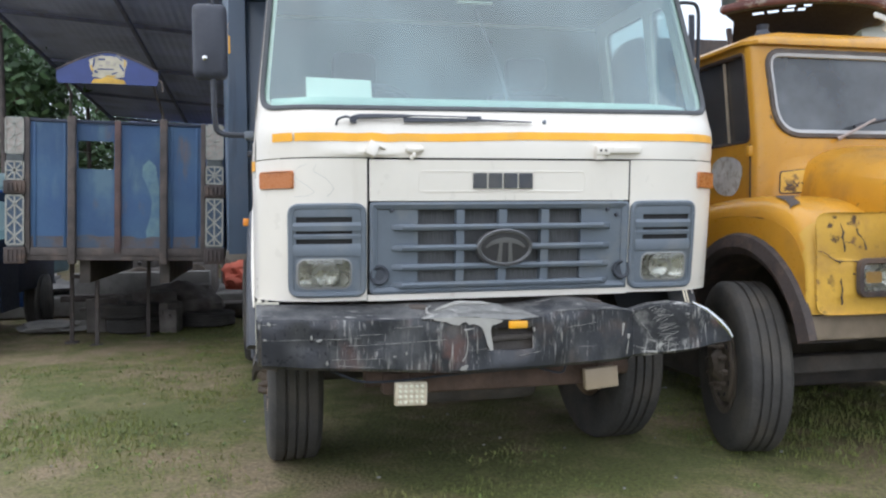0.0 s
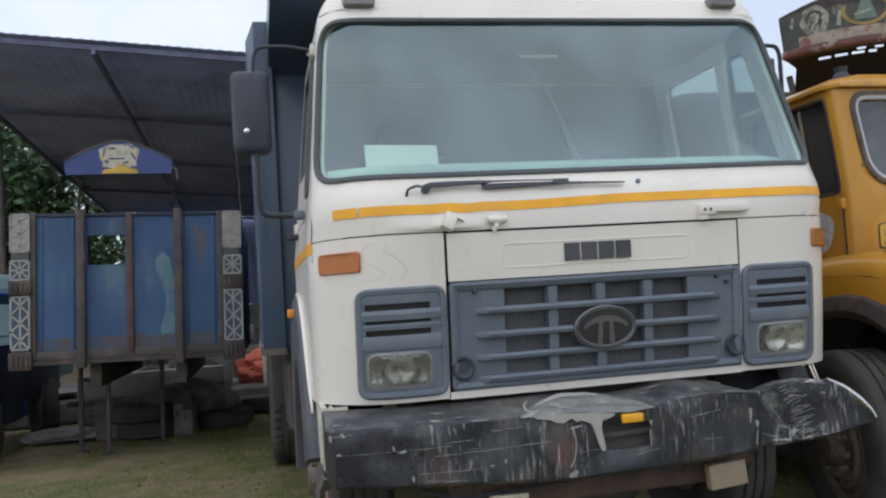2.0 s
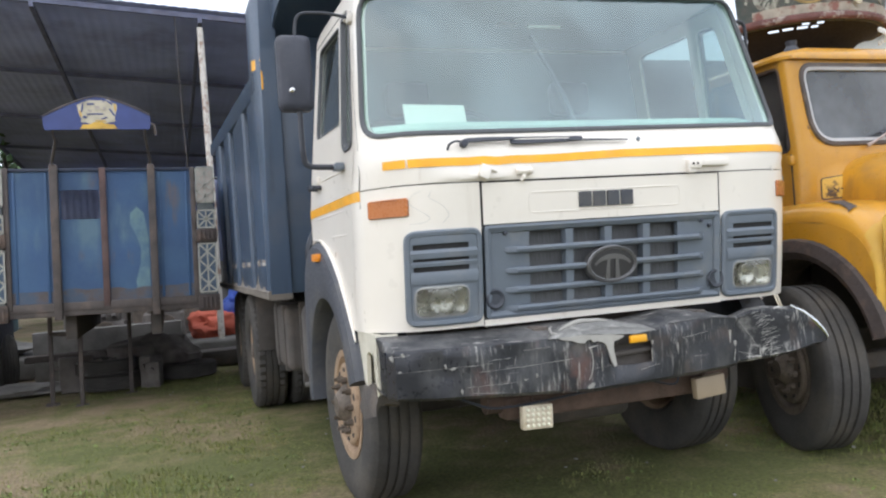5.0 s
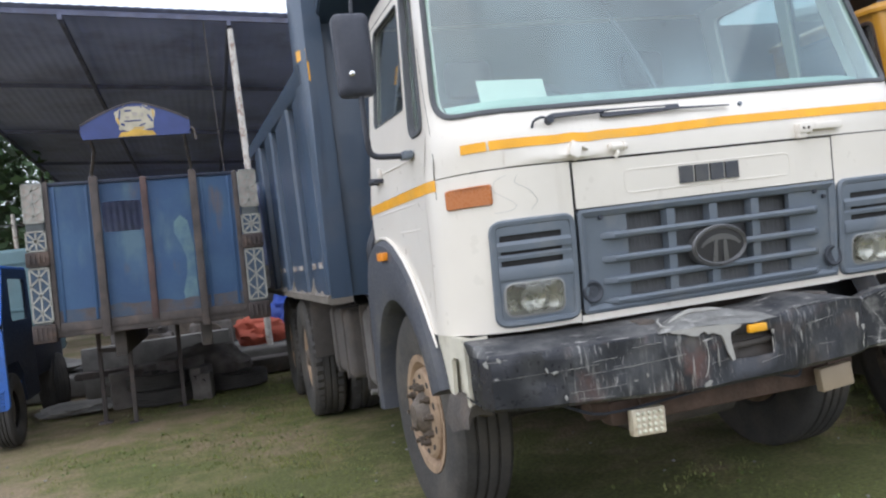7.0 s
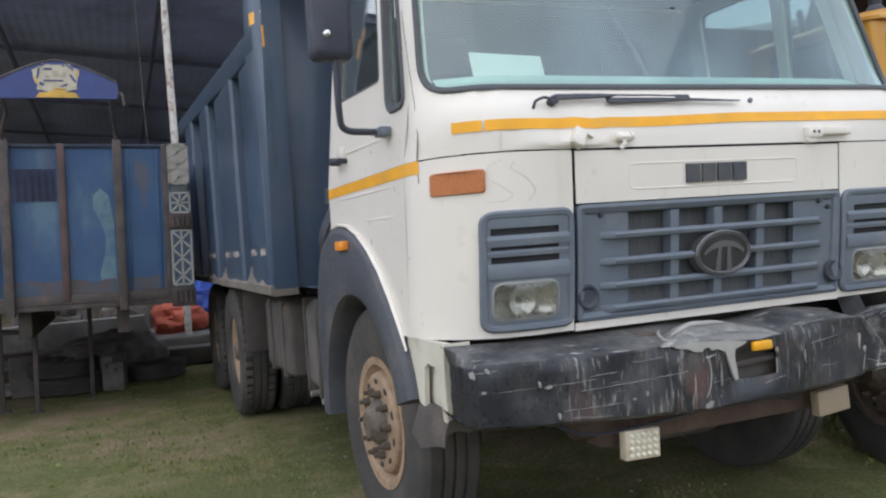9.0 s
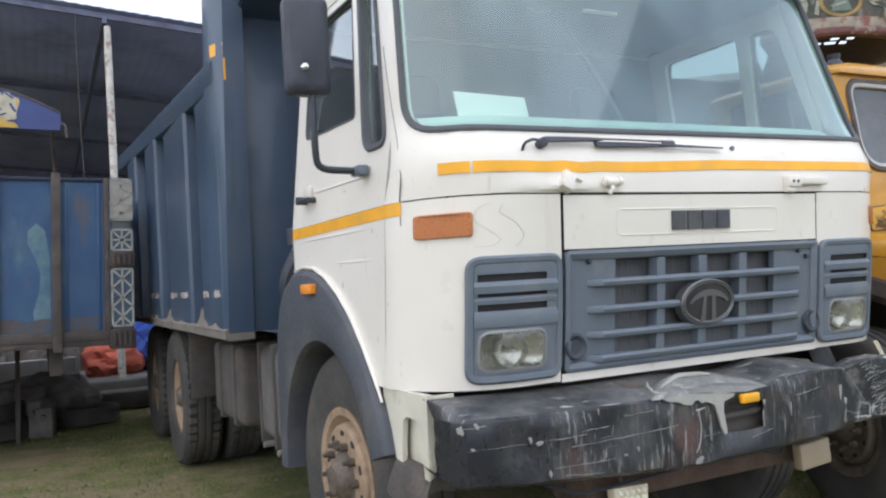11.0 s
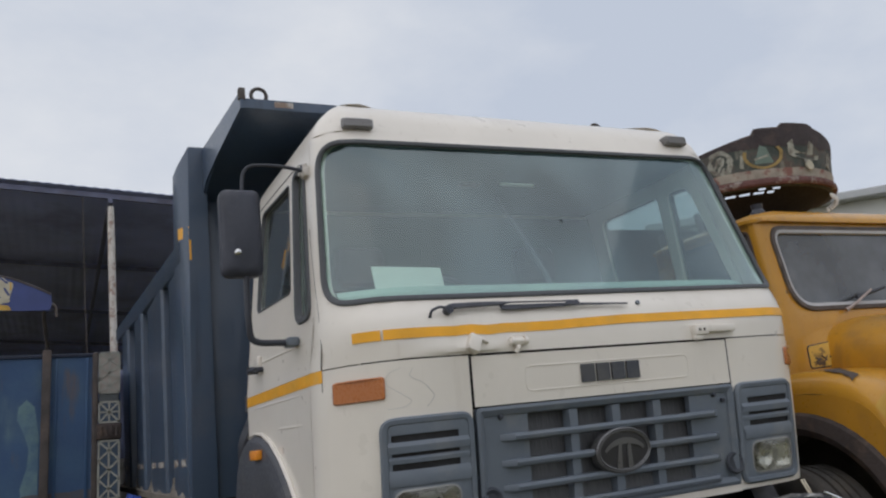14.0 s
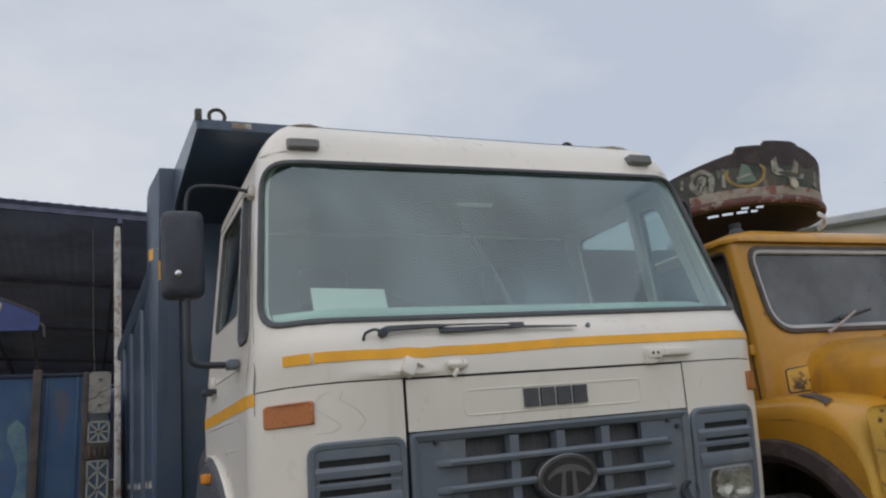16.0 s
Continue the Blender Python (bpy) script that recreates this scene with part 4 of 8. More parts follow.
# headlamp bezels
for s in (-1, 1):
    x0, x1 = sorted((s * 0.938, s * 0.612))
    cxm = (x0 + x1) / 2
    out2 = rr2(x0, x1, 0.938, 1.343, 0.05, 6, 6)
    if s > 0:
        out2 = rr2(x0, x1 + 0.008, 0.938, 1.348, 0.05, 6, 6)
    bm = nb()
    sweep(bm, out2, [(0, -0.004), (0.0, 0.012), (0.008, 0.020), (0.022, 0.018), (0.03, 0.004), (0.03, -0.012)], surf)
    bezel = part("headlamp_bezel", bm, GREY_PLASTIC, truck, "grey plastic headlamp surround with louvres")
    # dark sheet painted as the shade between the louvres
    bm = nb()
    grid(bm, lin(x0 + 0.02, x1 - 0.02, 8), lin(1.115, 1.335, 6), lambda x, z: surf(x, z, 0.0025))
    part("louvre_shade", bm, DARK, bezel)
    # louvre bars, and the plate round the lamp
    for za, zb, o in ((1.338, 1.285, 0.014), (1.262, 1.225, 0.022), (1.213, 1.191, 0.017), (1.169, 1.118, 0.022)):
        bm = nb()
        xs = lin(x0 + 0.024, x1 - 0.024, 10)
        skin(bm, [[surf(x, zz, oo) for x in xs] for zz, oo in ((za, 0.0), (za, o * 0.6), (za * 0.6 + zb * 0.4, o), (zb, o * 0.9), (zb, 0.0))])
        part("louvre", bm, GREY_PLASTIC, bezel)
    for xa, xb in ((x0 + 0.022, x0 + (0.034 if s < 0 else 0.062)), (x1 - (0.062 if s < 0 else 0.034), x1 - 0.022)):
        part("louvre_end", skin(nb(), [[surf(x, z, 0.013) for x in (xa, xb)] for z in lin(1.10, 1.33, 3)]), GREY_PLASTIC, bezel)
    lamp2 = [(p[0], p[1]) for p in rr2(x0 + (0.034 if s < 0 else 0.058), x1 - (0.062 if s < 0 else 0.034), 0.974, 1.108, 0.042, 5, 6)]
    bm = nb()
    frame2 = rr2(x0 + 0.02, x1 - 0.02, 0.95, 1.124, 0.03, 5, 6)
    skin(bm, [[surf(x, z, 0.010) for x, z in frame2], [surf(x, z, 0.014) for x, z in lamp2], [surf(x, z, -0.004) for x, z in lamp2]], closed=True)
    part("lamp_plate", bm, GREY_PLASTIC, bezel)
    lc = (sum(p[0] for p in lamp2) / len(lamp2), 1.041)
    bm = nb()
    skin(bm, [[surf(lc[0] + (x - lc[0]) * t, lc[1] + (z - lc[1]) * t, h) for x, z in lamp2] for t, h in ((1, 0.006), (0.93, -0.015), (0.78, -0.034), (0.55, -0.048), (0.3, -0.056), (0.01, -0.058))], closed=True)
    bowl = part("reflector", bm, REFLECTOR, bezel, "silvered headlamp reflector")
    bm = nb()
    lathe(bm, [(0.001, -0.035), (0.011, -0.02), (0.013, 0.0), (0.010, 0.01)], surf(lc[0], lc[1], -0.03), 14, "y")
    part("bulb_cap", bm, CHROME, bowl)
    bm = nb()
    skin(bm, [[surf(lc[0] + (x - lc[0]) * t, lc[1] + (z - lc[1]) * t, h) for x, z in lamp2] for t, h in ((1, 0.008), (0.92, 0.018), (0.6, 0.023), (0.3, 0.025), (0.01, 0.0255))], closed=True)
    g = part("lens", bm, LENS, bezel, "clear headlamp lens")
    g.visible_shadow = False
    bm = nb()
    sweep(bm, lamp2, [(0.0, 0.004), (0.0, 0.014), (0.007, 0.016), (0.010, 0.008)], surf)
    part("lens_rim", bm, RIM_GREY, bezel, "dull bright lens rim")
    bm = nb()
    skin(bm, [[surf(lc[0] + r_ * math.cos(a) * 1.0, lc[1] + r_ * math.sin(a), h_) for a in lin(0, 2 * math.pi, 24)[:-1]] for r_, h_ in ((0.060, -0.012), (0.054, -0.036), (0.034, -0.052), (0.016, -0.056))], closed=True)
    part("bowl", bm, REFLECTOR, bowl, "polished bowl round the bulb")

# cab interior
bm = nb()
poly(bm, [(-1.05, 0.98), (1.12, 0.98), (1.12, 1.545), (1.02, 2.48), (-0.95, 2.48), (-1.05, 1.545)], [], lambda x, z: Vector((x, BACK - 0.003, z)), lambda x, z: Vector((x, BACK - 0.04, z)))
part("rear_wall", bm, WHITE, truck)
bm = nb()
poly(bm, [(-1.0, 1.0), (1.07, 1.0), (1.115, 1.545), (1.03, 2.45), (-0.96, 2.45), (-1.045, 1.545)], [], lambda x, z: Vector((x, BACK - 0.045, z)), lambda x, z: Vector((x, BACK - 0.06, z)))
part("rear_lining", bm, LINING, truck)
bm = nb()
bx(bm, -0.9, 0.9, 0.32, BACK - 0.04, 0.96, 1.02, 0.01)
part("cab_floor", bm, CHASSIS, truck)
bm = nb()
xs = lin(-1.0, 1.0, 30)
prof = [(0.055, 1.70), (0.068, 1.79), (0.095, 1.812), (0.26, 1.815), (0.44, 1.81), (0.54, 1.75), (0.56, 1.58), (0.50, 1.35)]
skin(bm, [[Vector((x, y + max(0, (abs(x) - 0.72)) ** 2 * 1.3 + 0.035, z)) for x in xs] for y, z in prof])
dash = part("dashboard", bm, DASH, truck, "pale teal dashboard top")
for s in (-1, 1):
    bm = nb()
    bx(bm, s * 0.52 - 0.25, s * 0.52 + 0.25, 0.80, 1.25, 1.30, 1.45, 0.05)
    bx(bm, s * 0.52 - 0.25, s * 0.52 + 0.25, 1.17, 1.32, 1.42, 2.02, 0.05)
    bx(bm, s * 0.52 - 0.13, s * 0.52 + 0.13, 1.20, 1.30, 2.04, 2.24, 0.04)
    bx(bm, s * 0.52 - 0.2, s * 0.52 + 0.2, 0.85, 1.2, 1.02, 1.31)
    part("seat", bm, SEAT, truck, "dark cloth cab seat")
bm = nb()
tilt = Matrix.Translation((-0.52, 0.62, 1.80)) @ Matrix.Rotation(radians(-28), 4, "X")
t2 = nb()
lathe(t2, [(0.235 + 0.014 * math.cos(a), 0.014 * math.sin(a)) for a in lin(0, 2 * math.pi, 8)[:-1]], (0, 0, 0), 36, "z", close=True)
for a in (0.5, 2.64, 4.71):
    rod(t2, (0, 0, -0.02), (0.235 * math.cos(a), 0.235 * math.sin(a), 0), 0.012, 8)
rod(t2, (0, 0, 0.01), (0, 0, -0.3), 0.028)
t2.transform(tilt)
join(bm, t2)
part("steering_wheel", bm, BLACK_PLASTIC, truck, "black steering wheel")
bm = nb()
card = Matrix.Translation((-0.70, 0.235, 1.845)) @ Matrix.Rotation(radians(-18), 4, "X") @ Matrix.Rotation(radians(3), 4, "Z")
bx(bm, -0.148, 0.148, -0.004, 0.004, -0.072, 0.072, 0.002, 1, card)
paper = part("dash_card", bm, PAPER, truck, "pale green notice card leaning behind the windscreen")
# interior grab pipe and centre post seen through the glass
bm = nb()
tube(bm, arc([(0.22, 0.55, 1.75), (0.2, 0.75, 2.1), (0.12, 0.9, 2.42)]), 0.012)
part("grab_pipe", bm, GREY_PLASTIC, truck)
bm = nb()
bx(bm, -0.08, 0.1, 0.50, 0.52, 2.352, 2.362)
part("sun_visor_clip", bm, mat("strip_white", (0.7, 0.7, 0.65), 0.5), truck)

# wipers and washer nozzle
bm = nb()
rod(bm, surf(-0.662, 1.695, -0.005), surf(-0.662, 1.700, 0.034), 0.015)
skin(bm, [[surf(x, zc + dz * h, off_) for dz, off_ in ((-1, 0.022), (-0.6, 0.034), (0.6, 0.034), (1, 0.022))] for x, zc, h in ((-0.672, 1.702, 0.012), (-0.64, 1.714, 0.012), (-0.55, 1.717, 0.011), (-0.45, 1.719, 0.009), (-0.40, 1.7215, 0.0035), (-0.25, 1.721, 0.0028), (-0.13, 1.718, 0.0028))], closed=True, cap=True)
wiper = part("wiper_arm", bm, BLACK_PLASTIC, truck, "black wiper arm resting under the windscreen")
bm = nb()
skin(bm, [[surf(x, zc + dz * h, off_) for dz, off_ in ((-1, 0.014), (-0.7, 0.024), (0.7, 0.024), (1, 0.014))] for x, zc, h in ((-0.445, 1.705, 0.013), (-0.42, 1.702, 0.012), (-0.2, 1.705, 0.009), (-0.1, 1.706, 0.006), (0.135, 1.701, 0.003))], closed=True, cap=True)
part("wiper_blade", bm, BLACK_PLASTIC, wiper)
bm = nb()
skin(bm, [[surf(x, z, off_) for x in (-0.165, -0.10)] for z, off_ in ((1.700, 0.02), (1.702, 0.034), (1.722, 0.036), (1.724, 0.022))], closed=False)
part("blade_clip", bm, BLACK_PLASTIC, wiper)
bm = nb()
tube(bm, arc([surf(-0.735, 1.675, 0.0), surf(-0.73, 1.70, 0.025), surf(-0.69, 1.714, 0.03), surf(-0.66, 1.694, 0.03)]), 0.005, 6)
part("washer_pipe", bm, BLACK_PLASTIC, truck)
bm = nb()
rod(bm, surf(0.2, 1.702, 0.0), surf(0.2, 1.706, 0.012), 0.009)
part("washer_nozzle", bm, GREY_PLASTIC, truck)
# faint scrawl on the corner panel
SCRAWL = mat("grey_scrawl", (0.55, 0.54, 0.51), 0.6, bump=0)
for line in ([(-0.862, 1.509), (-0.905, 1.492), (-0.914, 1.455), (-0.86, 1.418), (-0.828, 1.394), (-0.854, 1.375), (-0.913, 1.373)], [(-0.822, 1.505), (-0.838, 1.478), (-0.782, 1.45), (-0.745, 1.404), (-0.779, 1.371)]):
    bm = nb()
    tube(bm, [surf(p.x, p.y, 0.0004) for p in arc([(x, z, 0) for x, z in line], 6)], 0.0012, 4)
    part("scrawl", bm, SCRAWL, truck, "faint scrawled line on paint")

# mirrors
for s in (-1, 1):
    bm = nb()
    rings = []
    mx0, mx1, mz0, mz1 = (1.195, 1.352, 1.938, 2.285) if s < 0 else (1.205, 1.242, 2.12, 2.36)
    for ins, y in ((0.030, 0.468), (0.012, 0.476), (0.0, 0.494), (0.0, 0.535), (0.010, 0.545)) if s < 0 else ((0.008, 0.535), (0.0, 0.54), (0.004, 0.545)):
        rings.append([Vector((s * x, y, z)) for x, z in rr2(mx0 + ins, mx1 - ins, mz0 + ins, mz1 - ins, 0.035 if s < 0 else 0.01, 5, 2)])
    skin(bm, rings, closed=True, cap=True)
    mir = part("mirror", bm, MIRROR_BACK, truck, "tall black door mirror")
    bm = nb()
    bx(bm, *sorted((s * (mx0 + 0.02), s * (mx1 - 0.02))), 0.545, 0.549, mz0 + 0.03, mz1 - 0.03, 0.0)
    part("mirror_glass", bm, CHROME, mir, "silver mirror glass")
    bm = nb()
    if s > 0:
        tube(bm, arc([(1.055, 0.46, 2.36), (1.115, 0.46, 2.40), (1.23, 0.48, 2.40), (1.24, 0.50, 2.2), (1.245, 0.52, 1.98)]), 0.010)
        tube(bm, arc([(1.245, 0.52, 2.0), (1.245, 0.53, 1.72), (1.225, 0.53, 1.685), (1.155, 0.505, 1.677)]), 0.010)
        part("mirror_arm", bm, BLACK_PLASTIC, mir, "bent black tube mirror arm")
        part("mirror_bracket", bx(nb(), 1.13, 1.18, 0.465, 0.545, 1.66, 1.695, 0.008), GREY_PLASTIC, mir)
        continue
    tube(bm, arc([(s * 1.0, 0.46, 2.36), (s * 1.12, 0.47, 2.385), (s * 1.255, 0.50, 2.39), (s * 1.265, 0.51, 2.20)]), 0.008)
    tube(bm, arc([(s * 1.262, 0.50, 2.10), (s * 1.262, 0.51, 1.78), (s * 1.25, 0.53, 1.685), (s * 1.10, 0.505, 1.677)]), 0.013)
    part("mirror_arm", bm, BLACK_PLASTIC, mir, "bent black tube mirror arm")
    part("mirror_bracket", bx(nb(), *sorted((s * 1.08, s * 1.125)), 0.465, 0.545, 1.66, 1.695, 0.008), GREY_PLASTIC, mir)
    bm = bx(nb(), *sorted((s * 0.985, s * 1.025)), 0.435, 0.495, 2.335, 2.378, 0.010)
    rod(bm, (s * 1.01, 0.46, 2.378), (s * 1.012, 0.46, 2.392), 0.010, 8)
    rod(bm, (s * 1.02, 0.485, 2.355), (s * 1.034, 0.485, 2.355), 0.008, 8)
    part("mirror_bracket", bm, OLD_WHITE, mir, "white painted arm bracket with bolts")
bm = nb()
lathe(bm, [(0.001, -0.010), (0.011, -0.007), (0.015, 0.0)], (-1.296, 0.466, 2.028), 14, "y")
part("mirror_screw", bm, CHROME, truck, "bright screw on the mirror back")

# front mudguards
for s in (-1, 1):
    off = RIGHT if s > 0 else 0.0
    inner_a = [(1.02 + 0.545 * math.cos(a), 0.50 + 0.545 * math.sin(a)) for a in lin(radians(163), radians(0), 18)] + [(1.565, 0.44)]
    outer_a = [(0.375, 0.70), (0.40, 0.78), (0.44, 0.86), (0.50, 0.945), (0.58, 1.04), (0.70, 1.15), (0.83, 1.235), (0.98, 1.305), (1.13, 1.345), (1.28, 1.355), (1.42, 1.34), (1.54, 1.29), (1.63, 1.20), (1.68, 1.08), (1.70, 0.95), (1.705, 0.85), (1.705, 0.75), (1.705, 0.65), (1.70, 0.55), (1.70, 0.44)]
    bm = nb()
    rings = []
    for (ya, za), (yb, zb) in zip(outer_a, inner_a):
        rings.append([Vector((s * x, ya + (yb - ya) * t, za + (zb - za) * t)) for t, x in ((0, 1.03), (0.0, 1.092 + off), (0.03, 1.104 + off), (0.075, 1.112 + off), (0.085, 1.120 + off), (0.35, 1.130 + off), (0.75, 1.134 + off), (0.96, 1.124 + off), (1.0, 1.10 + off), (1.0, 0.80))])
    skin(bm, rings, cap=True)
    flare = part("mudguard", bm, FLARE, truck, "dark grey plastic front mudguard")
    bm = nb()
    tube(bm, [(s * (1.096 + off), y - 0.010, z + 0.008) for y, z in outer_a[2:11]], [0.004, 0.009, 0.011, 0.011, 0.010, 0.009, 0.008, 0.006, 0.003], 8)
    part("arch_lip", bm, WHITE, truck, "rolled white lip of the wheel arch")
    bm = nb()
    bx(bm, *sorted((s * (1.120 + off), s * (1.152 + off))), 1.02, 1.145, 1.247, 1.288, 0.006)
    part("side_marker", bm, ORANGE, flare, "small orange side marker lamp")
    # step bracket at the cab's corner, on the side where it survives
    if s > 0:
        continue
    bm = nb()
    legs = [(0.106, 0.92), (0.112, 0.657), (0.15, 0.66), (0.16, 0.74), (0.168, 0.81), (0.20, 0.835), (0.27, 0.838), (0.30, 0.82), (0.315, 0.74), (0.322, 0.672), (0.345, 0.672), (0.385, 0.70), (0.40, 0.75), (0.45, 0.79), (0.46, 0.92)]
    poly(bm, legs, [], lambda y, z, s=s: Vector((s * 1.078, y, z)), lambda y, z, s=s: Vector((s * 1.06, y, z)))
    poly(bm, [(-1.0795, 0.92), (-1.0795, 0.665), (-1.06, 0.68), (-0.985, 0.70), (-0.985, 0.92)], [], lambda x, z: Vector((x, 0.104, z)), lambda x, z: Vector((x, 0.114, z)))
    tube(bm, [(-1.080, 0.106, 0.925), (-1.081, 0.107, 0.80), (-1.080, 0.112, 0.66)], [0.004, 0.005, 0.003], 8)
    CREAM = mat("cream_grimy_paint", (0.6, 0.57, 0.48), 0.5, var=0.12, scale=5, dirt=(0.3, 0.25, 0.18), dirt_amt=0.6, dirt_scale=6, bump=0.08)
    part("step_bracket", bm, CREAM, truck, "cream pressed step bracket with two legs")
    bm = nb()
    bx(bm, -1.045, -1.03, 0.12, 0.42, 0.68, 0.915, 0.006)
    part("step_back", bm, CREAM, truck)
    bm = nb()
    rings = []
    for x, dz in ((-1.10, -0.02), (-1.085, 0.02), (-1.05, 0.03), (-1.0, 0.02)):
        rings.append([Vector((x + 0.02 * noise.noise(Vector((y * 9, x * 7, 1))), y, z + dz + 0.02 * noise.noise(Vector((y * 8, x * 5, 4))))) for y, z in ((0.42, 0.60), (0.36, 0.67), (0.22, 0.655), (0.14, 0.62), (0.08, 0.645), (0.09, 0.60), (0.20, 0.585), (0.32, 0.565))])
    skin(bm, rings, closed=True, cap=True)
    part("step_plate", bm, CHASSIS, truck, "bent dark grey step foot")

# bumper
ST = [(-1.082, 0.06, 0.69, 0.866, 0.10), (-1.079, -0.06, 0.675, 0.868, 0.06), (-1.06, -0.105, 0.672, 0.868, 0.06), (-0.9, -0.122, 0.658, 0.864, 0.05), (-0.7, -0.13, 0.645, 0.860, 0.05), (-0.5, -0.13, 0.632, 0.858, 0.04), (-0.35, -0.132, 0.622, 0.860, 0.04),
      (-0.22, -0.135, 0.614, 0.862, 0.04), (-0.102, -0.135, 0.615, 0.85, 0.04), (0.0, -0.135, 0.616, 0.842, 0.04), (0.113, -0.135, 0.618, 0.850, 0.04), (0.22, -0.135, 0.622, 0.868, 0.04), (0.35, -0.130, 0.626, 0.872, 0.03),
      (0.47, -0.12, 0.630, 0.868, -0.02), (0.545, -0.105, 0.634, 0.858, -0.085), (0.575, -0.085, 0.640, 0.855, -0.06), (0.66, -0.10, 0.645, 0.880, -0.06), (0.76, -0.13, 0.655, 0.888, -0.08), (0.85, -0.15, 0.668, 0.878, -0.10), (0.94, -0.16, 0.69, 0.82, -0.11), (1.02, -0.165, 0.705, 0.735, -0.12)]
bm = nb()
rings = []
fine = []
for a, b in zip(ST, ST[1:]):
    n = max(1, round((b[0] - a[0]) / 0.03))
    fine += [tuple(a[i] + (b[i] - a[i]) * k / n for i in range(5)) for k in range(n)]
fine.append(ST[-1])
for x, yf, zb, zt, yb in fine:
    j = lambda k, amp=0.006: amp * noise.noise(Vector((x * 9, k * 3.1, 0.5)))
    row = [Vector((x, yf + 0.07, zb + 0.012)), Vector((x, yf + 0.012 + j(1), zb))]
    row += [Vector((x, yf - 0.004 + j(v * 5, 0.012), zb + (zt - zb) * v)) for v in (0.06, 0.40, 0.6, 0.80, 0.97)]
    tz = 0.045 if x < 0.30 else 0.045 * max(0, 1 - (x - 0.30) / 0.25)
    row += [Vector((x, yf + 0.005, zt + j(7))), Vector((x, yf + min(0.08, 0.5 * (yb + 0.03 - yf)), zt + tz * 0.6 + j(8, 0.016))), Vector((x, yb + 0.03, zt + tz))]
    rings.append(row)
skin(bm, rings)
bm.faces.ensure_lookup_table()
kill = [f for f in bm.faces if -0.11 < f.calc_center_median().x < 0.085 and 0.70 < f.calc_center_median().z < 0.80 and f.calc_center_median().y < -0.10]
bmesh.ops.delete(bm, geom=kill, context="FACES")
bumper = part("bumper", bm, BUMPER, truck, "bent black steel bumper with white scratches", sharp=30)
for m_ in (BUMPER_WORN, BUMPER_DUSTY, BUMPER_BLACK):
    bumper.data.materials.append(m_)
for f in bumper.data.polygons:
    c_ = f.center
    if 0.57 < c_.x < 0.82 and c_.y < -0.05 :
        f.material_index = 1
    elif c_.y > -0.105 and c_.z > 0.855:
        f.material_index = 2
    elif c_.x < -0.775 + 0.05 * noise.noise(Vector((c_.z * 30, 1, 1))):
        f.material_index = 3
bumper.modifiers.new("thickness", "SOLIDIFY").thickness = 0.008
bm = nb()
tube(bm, [(0.835, -0.145, 0.886), (0.90, -0.152, 0.85), (0.96, -0.158, 0.80), (1.005, -0.16, 0.755), (1.024, -0.165, 0.722)], [0.006, 0.012, 0.014, 0.011, 0.006], 8)
part("bent_edge", bm, CHROME, bumper, "bright bent bare-metal edge")
bm = nb()
bx(bm, -0.12, 0.13, -0.09, -0.08, 0.69, 0.82)
rod(bm, (-0.12, -0.10, 0.752), (0.12, -0.105, 0.762), 0.014, 8)
part("slot_backing", bm, CHASSIS, bumper)
top_z = lambda x: float(np.interp(x, [q[0] for q in ST], [q[3] for q in ST]))


def dent(u, v):
    """The crumpled bulge: v runs from the front edge over the ridge and down behind it."""
    x = -0.148 + 0.228 * u
    w = max(0.0, 1 - abs(u) ** 2.2) ** 0.7
    rise = 0.062 * min(1, v) ** 0.75 - 0.05 * max(0, v - 1) ** 1.5
    crease = 0.006 * noise.noise(Vector((u * 3.5, v * 2.5, 2))) - 0.010 * max(0, 1 - abs(v - 0.45 - 0.2 * u) * 5) * (1 if u > -0.5 else 0)
    return Vector((x + 0.02 * v * u, -0.147 + 0.085 * v * w, top_z(x) - 0.004 + w * (rise + crease)))


bm = nb()
grid(bm, lin(-1, 1, 34), lin(0, 1.7, 14), dent)
part("crumpled_patch", bm, SCRAPED, bumper, "crumpled bare-metal dent on the bumper's top edge", sharp=60)
bm = nb()
tube(bm, [dent(u, 0.86 + 0.1 * u) + Vector((0, -0.002, 0.001)) for u in lin(-0.80, 0.25, 20)], [0.002 + 0.009 * math.sin(math.pi * k / 20) ** 0.7 for k in range(21)], 8)
part("dent_rim", bm, PALE_SCRAPE, bumper, "pale scraped rim of the dent")
bm = nb()
tube(bm, [(-0.35, -0.135, 0.868), (-0.378, -0.12, 0.876), (-0.375, -0.09, 0.892), (-0.35, -0.06, 0.90)], [0.002, 0.005, 0.005, 0.002], 6)
part("dent_rim", bm, PALE_SCRAPE, bumper)
# chalky lip below the dent, ragged, with a tongue hanging beside the slot
bm = nb()
lip = [(-0.365, 0.856), (-0.345, 0.845), (-0.30, 0.838), (-0.275, 0.826), (-0.245, 0.822), (-0.232, 0.832), (-0.215, 0.836), (-0.20, 0.822), (-0.182, 0.826), (-0.16, 0.818), (-0.143, 0.808), (-0.132, 0.775), (-0.122, 0.738), (-0.108, 0.708), (-0.096, 0.712), (-0.10, 0.745), (-0.107, 0.79), (-0.102, 0.816), (-0.06, 0.828), (-0.05, 0.838), (-0.12, 0.848), (-0.25, 0.858)]
poly(bm, lip, [], lambda x, z: Vector((x, -0.1475, z)), lambda x, z: Vector((x, -0.139, z)))
part("torn_lip", bm, PALE_SCRAPE, bumper, "chalky torn lip below the dent")
bm = nb()
